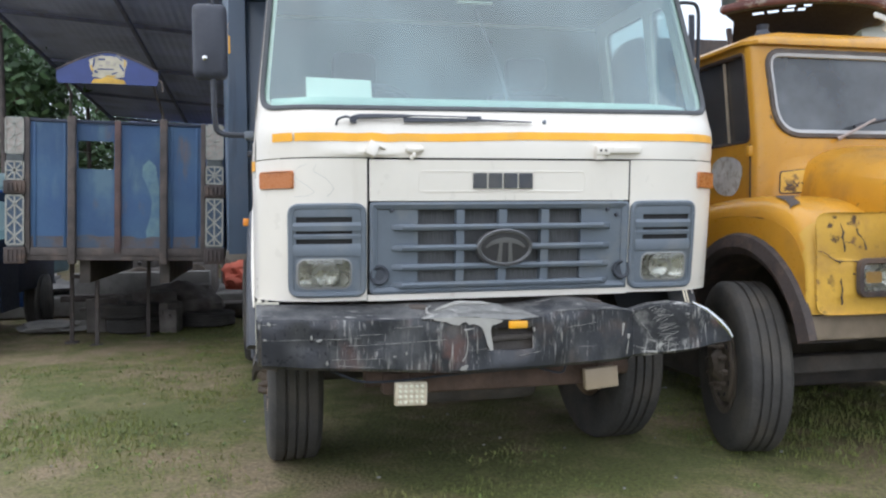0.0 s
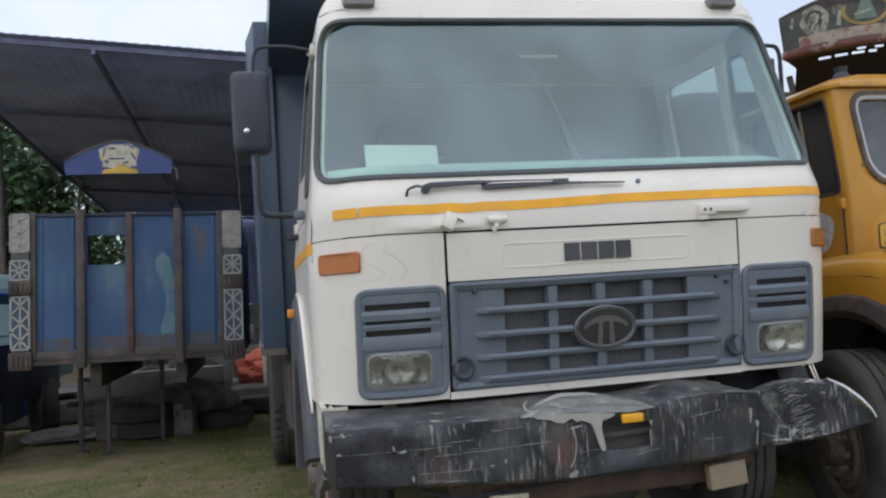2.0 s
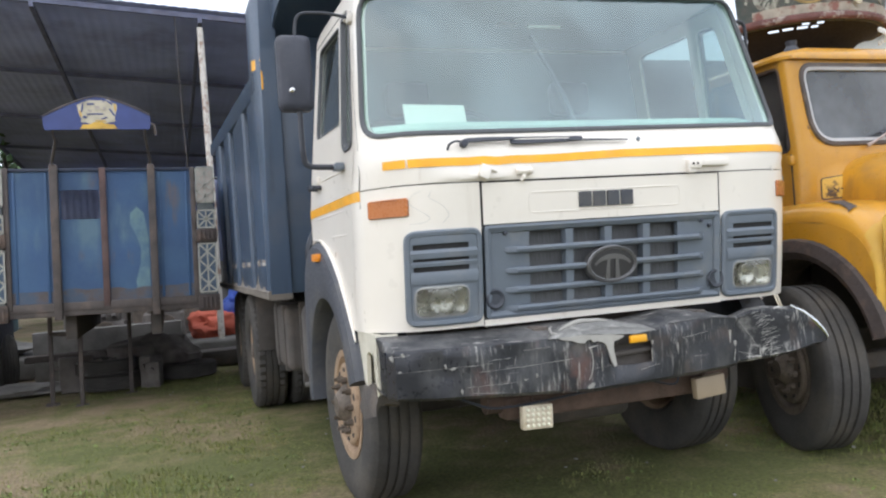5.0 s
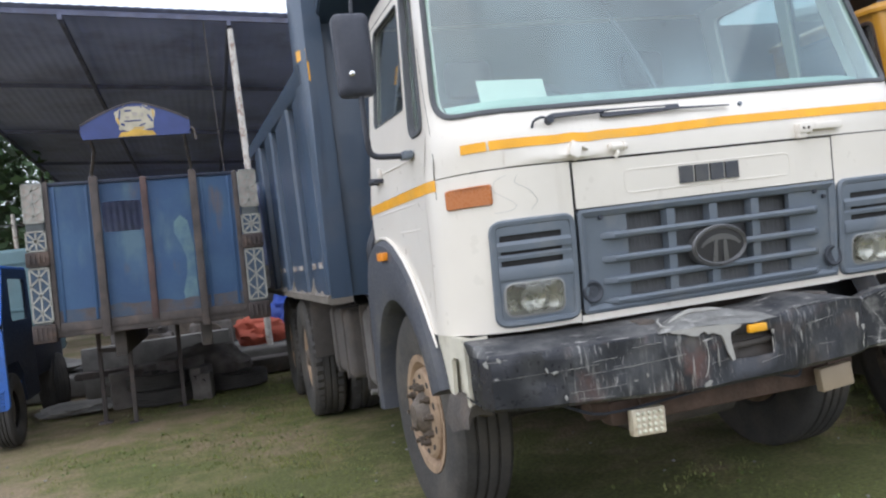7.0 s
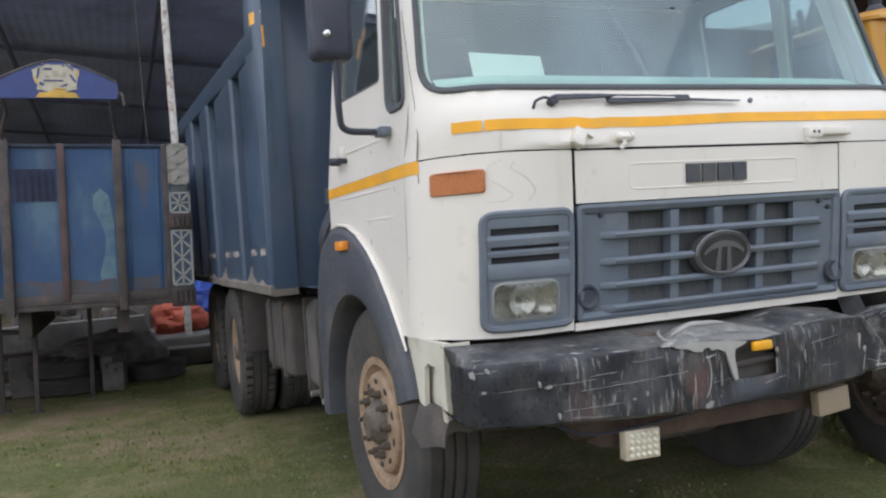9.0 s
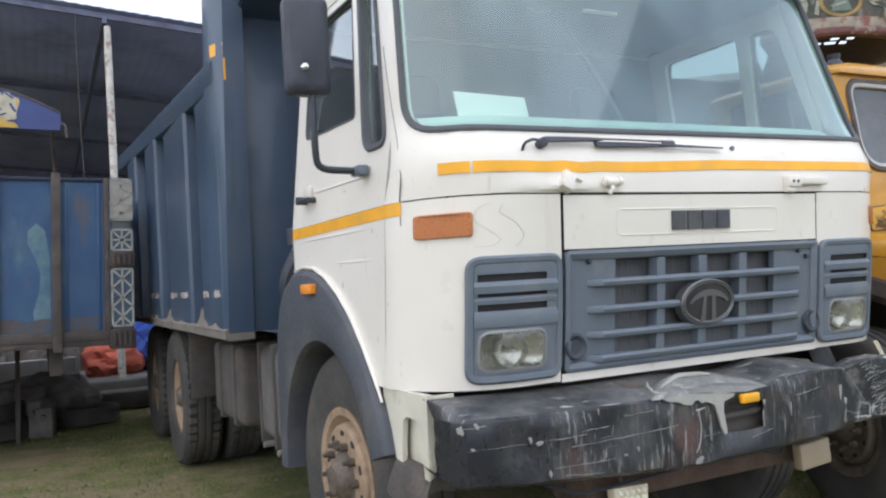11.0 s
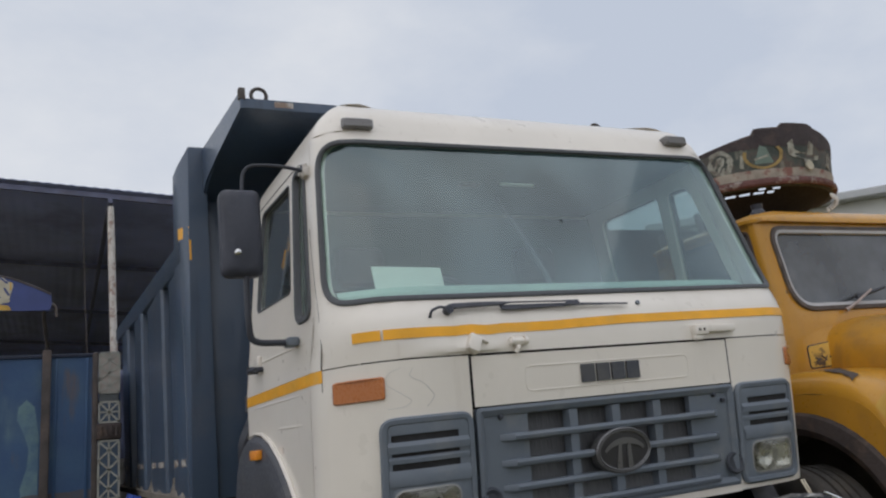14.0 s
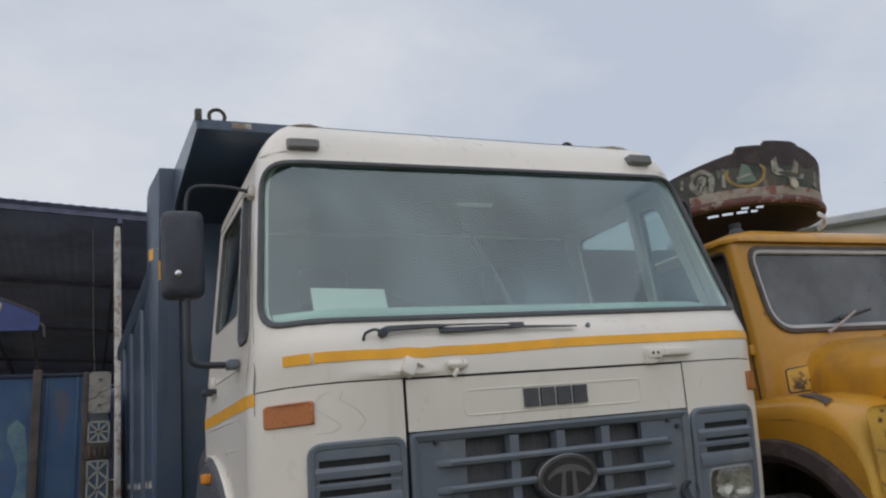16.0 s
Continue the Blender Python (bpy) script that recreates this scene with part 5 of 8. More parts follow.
tube(bm, [(x, float(np.interp(x, [q[0] for q in ST], [q[1] for q in ST])) - 0.002, float(np.interp(x, [q[0] for q in ST], [q[3] for q in ST])) + 0.004 * noise.noise(Vector((x * 9, 1, 0)))) for x in lin(0.20, 0.555, 23)], [0.0015 + 0.004 * abs(noise.noise(Vector((k * 0.7, 5, 0)))) for k in range(24)], 5)
part("scraped_edge", bm, SCOURED, bumper)
for xa, xb, za, zb, r0 in ((0.088, 0.082, 0.80, 0.70, 0.006), (-0.223, -0.182, 0.799, 0.806, 0.005), (0.515, 0.498, 0.80, 0.66, 0.005), (0.545, 0.535, 0.75, 0.66, 0.008)):
    bm = nb()
    tube(bm, [(xa + (xb - xa) * t + 0.006 * noise.noise(Vector((t * 4, za * 9, 0))), float(np.interp(xa, [q[0] for q in ST], [q[1] for q in ST])) - 0.005, za + (zb - za) * t) for t in lin(0, 1, 7)], [r0 * (1.0 - 0.09 * k) * (0.9 + 0.8 * noise.noise(Vector((k * 0.8, xa * 20, 3)))) for k in range(8)], 6)
    part("torn_edge", bm, PALE_SCRAPE, bumper)
bm = nb()
tube(bm, arc([(-0.212, -0.142, 0.80), (-0.205, -0.142, 0.745), (-0.215, -0.142, 0.69), (-0.232, -0.14, 0.665)]), 0.0022, 5)
part("scratch", bm, PALE_SCRAPE, bumper)
# long scrapes and flakes on the bumper's face
rr = random.Random(31)
SCRATCH = mat("bare_scratch", (0.27, 0.265, 0.25), 0.6, var=0.2, scale=30, bump=0.1)
face_y = lambda x: float(np.interp(x, [q[0] for q in ST], [q[1] for q in ST])) - 0.0085
face_z = lambda x, v: float(np.interp(x, [q[0] for q in ST], [q[2] + (q[3] - q[2]) * v for q in ST]))
strokes = [(-1.06, 0.585, 0.40, 0.06), (-1.07, 0.90, 0.07, 0.02), (-0.72, 0.50, 0.42, 0.10), (-0.78, 0.23, 0.22, 0.04), (-0.75, 0.12, 0.14, -0.03), (-0.68, 0.70, 0.10, 0.02), (-0.52, 0.83, 0.12, 0.02), (0.24, 0.70, 0.14, 0.05), (0.02, 0.28, 0.10, 0.06), (-0.20, 0.40, 0.09, 0.04)]
for k in range(30):
    u = k / 29
    strokes.append((0.66 + 0.05 * u + rr.uniform(-0.015, 0.015), 0.93 - 0.8 * u, rr.uniform(0.03, 0.075), rr.uniform(-0.02, 0.10)))
strokes += [(0.585, 0.88, 0.085, -0.62), (0.575, 0.25, 0.05, -0.08)]
for x0, v0, ln, dv in strokes:
    bm = nb()
    n = 9
    tube(bm, [(x0 + ln * k / n, face_y(x0 + ln * k / n), face_z(x0 + ln * k / n, v0 + dv * k / n) + rr.uniform(-0.0015, 0.0015)) for k in range(n + 1)], [rr.uniform(0.0003, 0.0015) for _ in range(n + 1)], 5)
    part("scratch", bm, SCRATCH, bumper)
for x0, v0, w_, h_ in ((-0.83, 0.60, 0.018, 0.007), (-0.86, 0.66, 0.006, 0.016), (-1.045, 0.60, 0.014, 0.005), (-0.80, 0.16, 0.006, 0.014), (-0.222, 0.10, 0.024, 0.017), (-1.03, 0.92, 0.008, 0.012), (-1.07, 0.86, 0.006, 0.02), (-0.52, 0.30, 0.010, 0.005), (-0.47, 0.36, 0.006, 0.010), (-0.165, 0.5, 0.003, 0.05), (0.215, 0.55, 0.003, 0.03)):
    bm = nb()
    cx_, cz_ = x0, face_z(x0, v0)
    lp = [(cx_ + w_ * (0.35 + 0.65 * rr.random()) * math.cos(a), cz_ + h_ * (0.35 + 0.65 * rr.random()) * math.sin(a)) for a in lin(0, 2 * math.pi, 13)[:-1]]
    poly(bm, lp, [], lambda x, z: Vector((x, face_y(x) - 0.003, z)), lambda x, z: Vector((x, face_y(x) + 0.006, z)))
    part("paint_flake", bm, SCRATCH, bumper)
bm = nb()
bx(bm, -0.028, 0.056, -0.158, -0.138, 0.800, 0.832, 0.006)
part("reflector_tag", bm, STRIPE, bumper, "small orange reflector")
for x0, x1, z0, z1, tlt in ((-0.507, -0.366, 0.470, 0.572, 2), (0.362, 0.522, 0.497, 0.592, -4)):
    bm = nb()
    mm = Matrix.Translation(((x0 + x1) / 2, -0.03, (z0 + z1) / 2)) @ Matrix.Rotation(radians(tlt), 4, "Y")
    bx(bm, -(x1 - x0) / 2, (x1 - x0) / 2, -0.02, 0.02, -(z1 - z0) / 2, (z1 - z0) / 2, 0.006, 2, mm)
    fog = part("fog_lamp", bm, FOGLAMP if x0 < 0 else FOGLAMP_DIRTY, truck, "square cream work lamp under the bumper" if x0 < 0 else "square muddy tan work lamp under the bumper")
    if x0 < 0:
        bm = nb()
        for i in range(5):
            for k in range(4):
                t2 = nb()
                lathe(t2, [(0.001, -0.010), (0.006, -0.008), (0.009, 0.0)], (-0.048 + i * 0.024, -0.021, -0.034 + k * 0.0225), 8, "y")
                t2.transform(mm)
                join(bm, t2)
        part("lamp_studs", bm, mat("led_stud", (0.8, 0.78, 0.65), 0.2, bump=0), fog, "grid of pale lamp studs")
    bm = nb()
    rod(bm, ((x0 + x1) / 2, -0.01, z1 - 0.01), ((x0 + x1) / 2, 0.03, z1 + 0.07), 0.008)
    part("lamp_bracket", bm, RUST, fog)
# thin stay hanging below the cab corner
bm = nb()
rod(bm, (0.86, -0.02, 0.93), (0.862, -0.06, 0.85), 0.004)
rod(bm, (0.875, -0.02, 0.93), (0.874, -0.06, 0.85), 0.003)
part("stay_rod", bm, FOGLAMP, truck, "thin pale stay below the cab corner")
bm = nb()
tube(bm, arc([(-0.78, -0.05, 0.64), (-0.66, -0.06, 0.585), (-0.5, -0.03, 0.575), (-0.2, -0.05, 0.60), (0.1, -0.06, 0.61)]), 0.006, 6)
tube(bm, arc([(0.15, -0.03, 0.60), (0.25, -0.06, 0.575), (0.27, -0.06, 0.63)]), 0.005, 6)
part("loose_cable", bm, BLACK_PLASTIC, truck, "loose cable under the bumper")

# chassis
for s in (-1, 1):
    bm = nb()
    bx(bm, *sorted((s * 0.36, s * 0.44)), -0.06, 7.1, 0.66, 0.90, 0.01)
    part("chassis_rail", bm, CHASSIS, truck)
bm = nb()
rod(bm, (-0.62, 0.10, 0.575), (0.62, 0.10, 0.575), 0.045)
bx(bm, -0.55, 0.5, 0.04, 0.14, 0.50, 0.60, 0.02)
part("cross_member", bm, RUST, truck, "rusty front cross member")
bm = nb()
bx(bm, -0.9, 0.9, 0.96, 1.08, 0.40, 0.52, 0.03)
bx(bm, -0.55, 0.55, 0.2, 1.3, 0.62, 0.95, 0.05)
part("front_axle", bm, CHASSIS, truck)
# sump, gearbox and tank bulk added to keep light from under the truck
bm = nb()
bx(bm, -0.34, 0.34, 0.22, 0.34, 0.46, 0.92, 0.02)
bx(bm, -0.30, 0.30, 0.40, 1.5, 0.36, 0.70, 0.06, 3)
bx(bm, -0.24, 0.24, 1.5, 2.3, 0.44, 0.86, 0.06, 3)
rod(bm, (0, 2.3, 0.62), (0, 5.0, 0.56), 0.055, 12)
part("engine_sump", bm, CHASSIS, truck, "oily engine sump and gearbox, added to block light")
bm = nb()
bx(bm, 0.46, 1.08, 1.85, 3.4, 0.34, 0.92, 0.05, 3)
part("fuel_tank", bm, CHASSIS, truck, "grimy steel fuel tank, added to block light")
for s in (-1, 1):
    bm = nb()
    for k in range(4):
        bx(bm, *sorted((s * 0.44, s * 0.52)), 0.35 + 0.1 * k, 1.75 - 0.1 * k, 0.56 - 0.016 * k, 0.572 - 0.016 * k, 0.003)
    part("leaf_spring", bm, RUST, truck)


# wheels
def tyre_mesh(R, W, rim, n=44, blocks=True):
    bm = nb()
    h = W / 2
    prof = [(rim, -h * 0.62), (rim + 0.03, -h * 0.86), ((R + rim) / 2, -h), (R * 0.93, -h * 0.95), (R * 0.975, -h * 0.86), (R, -h * 0.74), (R, -h * 0.42), (R - 0.014, -h * 0.40), (R - 0.014, -h * 0.32), (R, -h * 0.30), (R, -h * 0.05), (R - 0.014, -h * 0.03)]
    prof = prof + [(r, -a) for r, a in prof[::-1]]
    rings = []
    for k in range(n * 2):
        a = 2 * math.pi * k / (n * 2)
        ring = []
        for i, (r, x) in enumerate(prof):
            rr = r - (0.020 if blocks and k % 2 and (r > R * 0.96 and abs(x) > h * 0.41) else 0.0)
            ring.append(Vector((x, rr * math.cos(a), rr * math.sin(a))))
        rings.append(ring)
    skin(bm, rings, loop=True)
    return finish(bm, "tyre")


def rim_mesh(r, W, out):
    """A pressed steel disc; out: how far the disc stands towards the outside (+x)."""
    bm = nb()
    lathe(bm, [(r - 0.01, -W * 0.33), (r - 0.03, -W * 0.28), (r - 0.05, 0.0), (r - 0.03, W * 0.30), (r + 0.012, W * 0.345), (r + 0.012, W * 0.36), (r - 0.022, W * 0.35), (r - 0.05, W * 0.25), (r - 0.06, out - 0.01), (r - 0.075, out), (0.115, out), (0.110, out - 0.02), (0.105, out - 0.06)], (0, 0, 0), 40)
    return finish(bm, "rim")


def nut_mesh():
    bm = nb()
    tube(bm, [(0, 0, 0), (0.03, 0, 0)], 0.018, 6)
    tube(bm, [(0.03, 0, 0), (0.05, 0, 0)], 0.010, 6)
    return finish(bm, "wheel_nut")


def hole_mesh():
    bm = nb()
    skin(bm, [[Vector((h, 0.010 * k * math.cos(a), 0.017 * k * math.sin(a))) for a in lin(0, 2 * math.pi, 12)[:-1]] for k, h in ((1.25, -0.003), (1.1, 0.001), (0.9, 0.0008), (0.02, 0.0))], closed=True)
    return finish(bm, "rim_hole")


def hub_mesh(out, long_):
    bm = nb()
    lathe(bm, [(0.13, out - 0.05), (0.125, out + 0.01), (0.10, out + 0.02), (0.095, out + long_ * 0.6), (0.075, out + long_), (0.055, out + long_ + 0.02), (0.001, out + long_ + 0.02)], (0, 0, 0), 24)
    return finish(bm, "hub")


R_T, W_T, R_R = 0.505, 0.275, 0.262
GRIMY = {}
TYM, TYF, RMF, RMR = tyre_mesh(R_T, W_T, R_R - 0.005), tyre_mesh(R_T, W_T, R_R - 0.005, 44, False), rim_mesh(R_R + 0.012, W_T * 1.25, 0.128), rim_mesh(R_R, W_T, -0.09)
HOLE_DISC = hole_mesh()
NUT, HBF, HBR = nut_mesh(), hub_mesh(0.113, 0.05), hub_mesh(-0.09, 0.19)


def wheel(parent, x, y, z, outside, front, turn=0.0, rim_mat=None, size=1.0):
    """One wheel of a truck: tyre, rim, hub and nuts. outside: -1 if its outer face looks to -x."""
    m = pose(x, y, z, 13 * (x + y), 0, (180 if outside < 0 else 0) + turn) @ Matrix.Scale(size, 4)
    hub = None
    for nm, me, mt in (("wheel", RMF if front else RMR, rim_mat or RIM), ("tyre", TYF if front else TYM, TYRE), ("hub", HBF if front else HBR, HUB)):
        if nm == "wheel" and rim_mat:
            if front not in GRIMY:
                GRIMY[front] = me.copy()
                GRIMY[front].materials.clear()
            me = GRIMY[front]
        ob = part(nm, me, mt, parent if hub is None else hub)
        if hub is None:
            hub = ob
            ob.matrix_basis = m
    for k in range(10):
        a = 2 * math.pi * k / 10
        part("wheel_nut", NUT, HUB, hub).matrix_basis = pose(0.126 if front else -0.09, (0.136 if front else 0.155) * math.cos(a), (0.136 if front else 0.155) * math.sin(a))
        if front:
            part("rim_hole", HOLE_DISC, DARK, hub).matrix_basis = pose(0.1295, 0.180 * math.cos(a + 0.31), 0.180 * math.sin(a + 0.31), math.degrees(a + 0.31))
    return hub


for s in (-1, 1):
    wheel(truck, s * 0.915, 1.02, R_T - 0.015, s, True, 2)
    for y in (4.27, 5.60):
        wheel(truck, s * 1.105, y, R_T - 0.012, s, False)
        wheel(truck, s * 0.80, y, R_T - 0.012, -s, False)
for y in (4.27, 5.60):
    bm = nb()
    rod(bm, (-1.0, y, 0.5), (1.0, y, 0.5), 0.09)
    lathe(bm, [(0.001, -0.2), (0.14, -0.15), (0.2, 0), (0.14, 0.15), (0.001, 0.2)], (0, y, 0.5), 20, "y")
    part("rear_axle", bm, CHASSIS, truck)
# rear mudguards, tank and air box along the flank
bm = nb()
bx(bm, -1.13, -0.62, 2.45, 3.25, 0.50, 0.95, 0.04, 3)
bx(bm, -1.14, -0.6, 2.60, 2.66, 0.49, 0.96, 0.008)
bx(bm, -1.14, -0.6, 3.0, 3.06, 0.49, 0.96, 0.008)
part("fuel_tank", bm, CHASSIS, truck, "grimy dark fuel tank")
bm = nb()
bx(bm, -1.06, -0.7, 1.92, 2.36, 0.46, 0.98, 0.08, 4)
tank = part("air_tank", bm, mat("dusty_tank_paint", (0.13, 0.12, 0.115), 0.75, var=0.25, scale=4, dirt=(0.07, 0.06, 0.055), dirt_amt=0.7, dirt_scale=5, bump=0.2), truck, "dusty grey-brown tank")
for yy in (1.98, 2.27):
    bm = nb()
    bx(bm, -1.072, -0.69, yy, yy + 0.035, 0.44, 0.99, 0.012)
    part("strap", bm, CHASSIS, tank)
    bm = nb()
    rod(bm, (-1.06, yy + 0.015, 0.43), (-0.9, yy + 0.015, 0.43), 0.022)
    part("strap_bolt", bm, CONCRETE, tank)
bm = nb()
bx(bm, 0.62, 1.10, 2.0, 3.2, 0.5, 0.98, 0.04, 3)
part("tool_box", bm, CHASSIS, truck)
part("mud_flap", bx(nb(), -1.22, -0.95, 3.62, 3.64, 0.55, 1.02, 0.004), CHASSIS, truck, "dusty hanging mud flap")
bm = nb()
rod(bm, (-0.98, 1.60, 1.15), (-0.98, 1.60, 1.48), 0.06, 16)
rod(bm, (-0.98, 1.60, 1.48), (-0.98, 1.60, 1.56), 0.085, 16)
part("air_intake", bm, BLACK_PLASTIC, truck, "black air intake behind the cab")
bm = nb()
tube(bm, arc([(-1.0, 1.55, 1.45), (-1.06, 1.62, 1.3), (-1.0, 1.7, 1.1), (-0.8, 1.75, 0.95)]), 0.06, 10)
part("intake_hose", bm, BLACK_PLASTIC, truck)

# dump body
def rail_z(y):
    return 2.515 + 0.063 * (y - 2.27)


XB, Y0B, Y1B, ZB = 1.27, 2.05, 7.4, 1.06
tip = part("dump_body", bx(nb(), -1.19, 1.19, Y0B + 0.06, Y1B, ZB, ZB + 0.10, 0.01), TIPPER, truck, "slate-blue steel dump body with ribbed sides")
for s in (-1, 1):
    bm = nb()
    poly(bm, [(Y0B + 0.05, ZB), (Y1B, ZB), (Y1B, rail_z(Y1B)), (Y0B + 0.05, rail_z(Y0B))], [], lambda y, z, s=s: Vector((s * 1.15, y, z)), lambda y, z, s=s: Vector((s * 1.13, y, z)))
    part("side_wall", bm, TIPPER, tip)
    bm = nb()
    skin(bm, [[Vector((s * x, y, rail_z(y) + dz)) for x, dz in ((1.17, -0.15), (1.278, -0.15), (1.29, -0.13), (1.29, -0.02), (1.275, 0.0), (1.17, 0.0))] for y in lin(Y0B + 0.04, Y1B, 10)], closed=True, cap=True)
    part("top_rail", bm, TIPPER, tip)
    bm = nb()
    skin(bm, [[Vector((s * x, y, ZB + dz + 0.006 * noise.noise(Vector((y * 3, x * 4, dz * 9))))) for x, dz in ((1.14, -0.04), (1.27, -0.04), (1.29, -0.03), (1.292, 0.015), (1.28, 0.025), (1.14, 0.025))] for y in lin(Y0B - 0.02, Y1B + 0.01, 40)], closed=True, cap=True)
    part("bottom_rail", bm, PALEDIRT, tip, "dirt-caked lower edge rail")
    # broad pressed ribs with recessed panels between them
    for ya, yb in ((Y0B + 0.02, 2.70), (3.07, 4.0), (4.50, 5.14), (5.92, 6.6)):
        bm = nb()
        prof = [(ya - 0.012, 1.145), (ya, 1.265), (ya + 0.02, 1.283), (yb - 0.05, 1.283), (yb - 0.02, 1.27), (yb + 0.03, 1.145)]
        skin(bm, [[Vector((s * x, y, z)) for y, x in prof] for z in (ZB + 0.02, 1.6, 2.0, rail_z(ya) - 0.14)])
        rib = part("rib", bm, TIPPER, tip)
        for k, mt in ((0.12, TAPE_RW), (0.62, TAPE_RW)) if ya < 5 else ((0.3, TAPE_RW),):
            bm = nb()
            y_, w_ = ya + (yb - ya) * k, (yb - ya) * 0.26
            lp = [(y_ + w_ * q, 1.245 + dz + 0.008 * noise.noise(Vector((q * 6, dz * 40, ya)))) for q, dz in ((0, 0), (0.3, 0.003), (0.7, -0.002), (1, 0.004), (1, 0.034), (0.75, 0.042), (0.4, 0.036), (0, 0.04))]
            poly(bm, lp, [], lambda y, z, s=s: Vector((s * 1.2865, y, z)), lambda y, z, s=s: Vector((s * 1.284, y, z)))
            part("tape_mark", bm, mt, rib, "worn reflective tape")
        # cement caked on the lower rail before and behind the rib
        for yc, h_ in ((yb + 0.02, 0.13), (ya + 0.45 * (yb - ya), 0.06)):
            bm = nb()
            skin(bm, [[Vector((s * (1.294 - 0.02 * v + 0.012 * noise.noise(Vector((u * 3, v * 4, yc)))), yc + 0.2 * u, ZB + 0.015 + v * h_ * max(0, 1 - abs(u) ** 1.4) * (0.8 + 0.5 * noise.noise(Vector((u * 2.2, 0, yc)))))) for v in (0, 0.4, 0.8, 1)] for u in lin(-1, 1, 10)])
            part("caked_cement", bm, PALEDIRT, tip)
    # tapering corner post, proud of the rail
    bm = nb()
    low = [(1.284, Y0B + 0.09), (1.284, Y0B + 0.42), (1.17, Y0B + 0.44), (1.14, Y0B + 0.06), (1.14, Y0B - 0.02), (1.272, Y0B - 0.02)]
    high = [(1.288, Y0B + 0.03), (1.288, Y0B + 0.20), (1.19, Y0B + 0.22), (1.14, Y0B + 0.04), (1.14, Y0B - 0.09), (1.238, Y0B - 0.09)]
    rings = []
    for t_ in (0.0, 0.3, 0.6, 0.76, 1.0):
        z_ = ZB + (3.02 - ZB) * t_
        rings.append([Vector((s * (a[0] + (b[0] - a[0]) * t_), a[1] + (b[1] - a[1]) * t_, z_ - (0.085 if t_ == 1 and i < 3 else 0))) for i, (a, b) in enumerate(zip(low, high))])
    skin(bm, rings, closed=True, cap=True)
    post = part("corner_post", bm, TIPPER, tip)
    bm = nb()
    skin(bm, [[Vector((s * x, y - 0.003, 2.53 + dz)) for x, y in ((1.247, Y0B - 0.068), (1.266, Y0B - 0.012), (1.2905, Y0B + 0.05))] for dz in (-0.03, 0.035)])
    skin(bm, [[Vector((s * (x + 0.001), Y0B - 0.0705, z)) for x in (1.236, 1.247)] for z in (2.36, 2.53)])
    part("tape_mark", bm, STRIPE, post, "worn yellow tape")
bm = nb()
bx(bm, -1.15, 1.15, Y0B, Y0B + 0.06, ZB, 3.0, 0.004)
part("front_wall", bm, TIPPER, tip)
for x in (-0.72, -0.2, 0.32, 0.82):
    bm = nb()
    bx(bm, x - 0.06, x + 0.06, Y0B - 0.03, Y0B + 0.04, ZB, 2.9, 0.012)
    part("front_rib", bm, TIPPER, tip)
bm = nb()
bx(bm, -1.19, 1.19, Y1B - 0.05, Y1B, ZB, rail_z(Y1B) - 0.1, 0.01)
part("tailgate", bm, TIPPER, tip)
# cab guard leaning forward over the cab
bm = nb()
prof = [(Y0B + 0.06, 2.80), (Y0B - 0.05, 2.90), (1.75, 2.955), (1.35, 2.935), (0.96, 2.915), (0.945, 2.99), (0.97, 3.0), (1.4, 3.0), (1.75, 3.02), (Y0B + 0.06, 3.04)]
prof = [(Y0B + 0.06, 2.70), (1.85, 2.775), (1.5, 2.815), (0.93, 2.818), (0.91, 2.822), (0.91, 2.868), (0.94, 2.872), (1.5, 2.87), (1.87, 2.84), (Y0B + 0.06, 2.78)]
skin(bm, [[Vector((x, y, z)) for y, z in prof] for x in (-1.15, -0.5, 0.5, 1.15)], closed=True, cap=True)
guard = part("cab_guard", bm, TIPPER, tip, "slate-blue cab guard with forward lip")
for s in (-1, 1):
    bm = nb()
    poly(bm, [(Y0B + 0.06, 2.70), (Y0B + 0.06, 3.0), (1.9, 3.0), (0.90, 2.895 if s < 0 else 2.86), (0.90, 2.815), (1.5, 2.81), (1.85, 2.79)], [], lambda y, z, s=s: Vector((s * 1.16, y, z)), lambda y, z, s=s: Vector((s * 1.145, y, z)))
    part("guard_cheek", bm, TIPPER, guard)
    bm = nb()
    lathe(bm, [(0.036 + 0.009 * math.cos(a), 0.009 * math.sin(a)) for a in lin(0, 2 * math.pi, 8)[:-1]], (-1.06 if s < 0 else 0.87, 0.955, 2.905 if s < 0 else 2.862), 24, "y", close=True)
    part("lifting_ring", bm, CHASSIS, guard, "dark steel lifting ring")
    bm = nb()
    skin(bm, [[Vector((s * x, 0.9075, z)) for x in (1.0, 0.91)] for z in (2.832, 2.86)])
    part("tape_mark", bm, TAPE_RW, guard)
bm = nb()
bx(bm, -1.165, -1.135, 0.895, 0.93, 2.86, 2.915, 0.004)
part("guard_tab", bm, CHASSIS, guard)

# ---- yellow bonneted truck ----
YC = 2.72
ytruck = thing("bonneted_truck", (YC, 0.5, 0), "worn amber-yellow bonneted truck with rust and chipped paint", "truck")


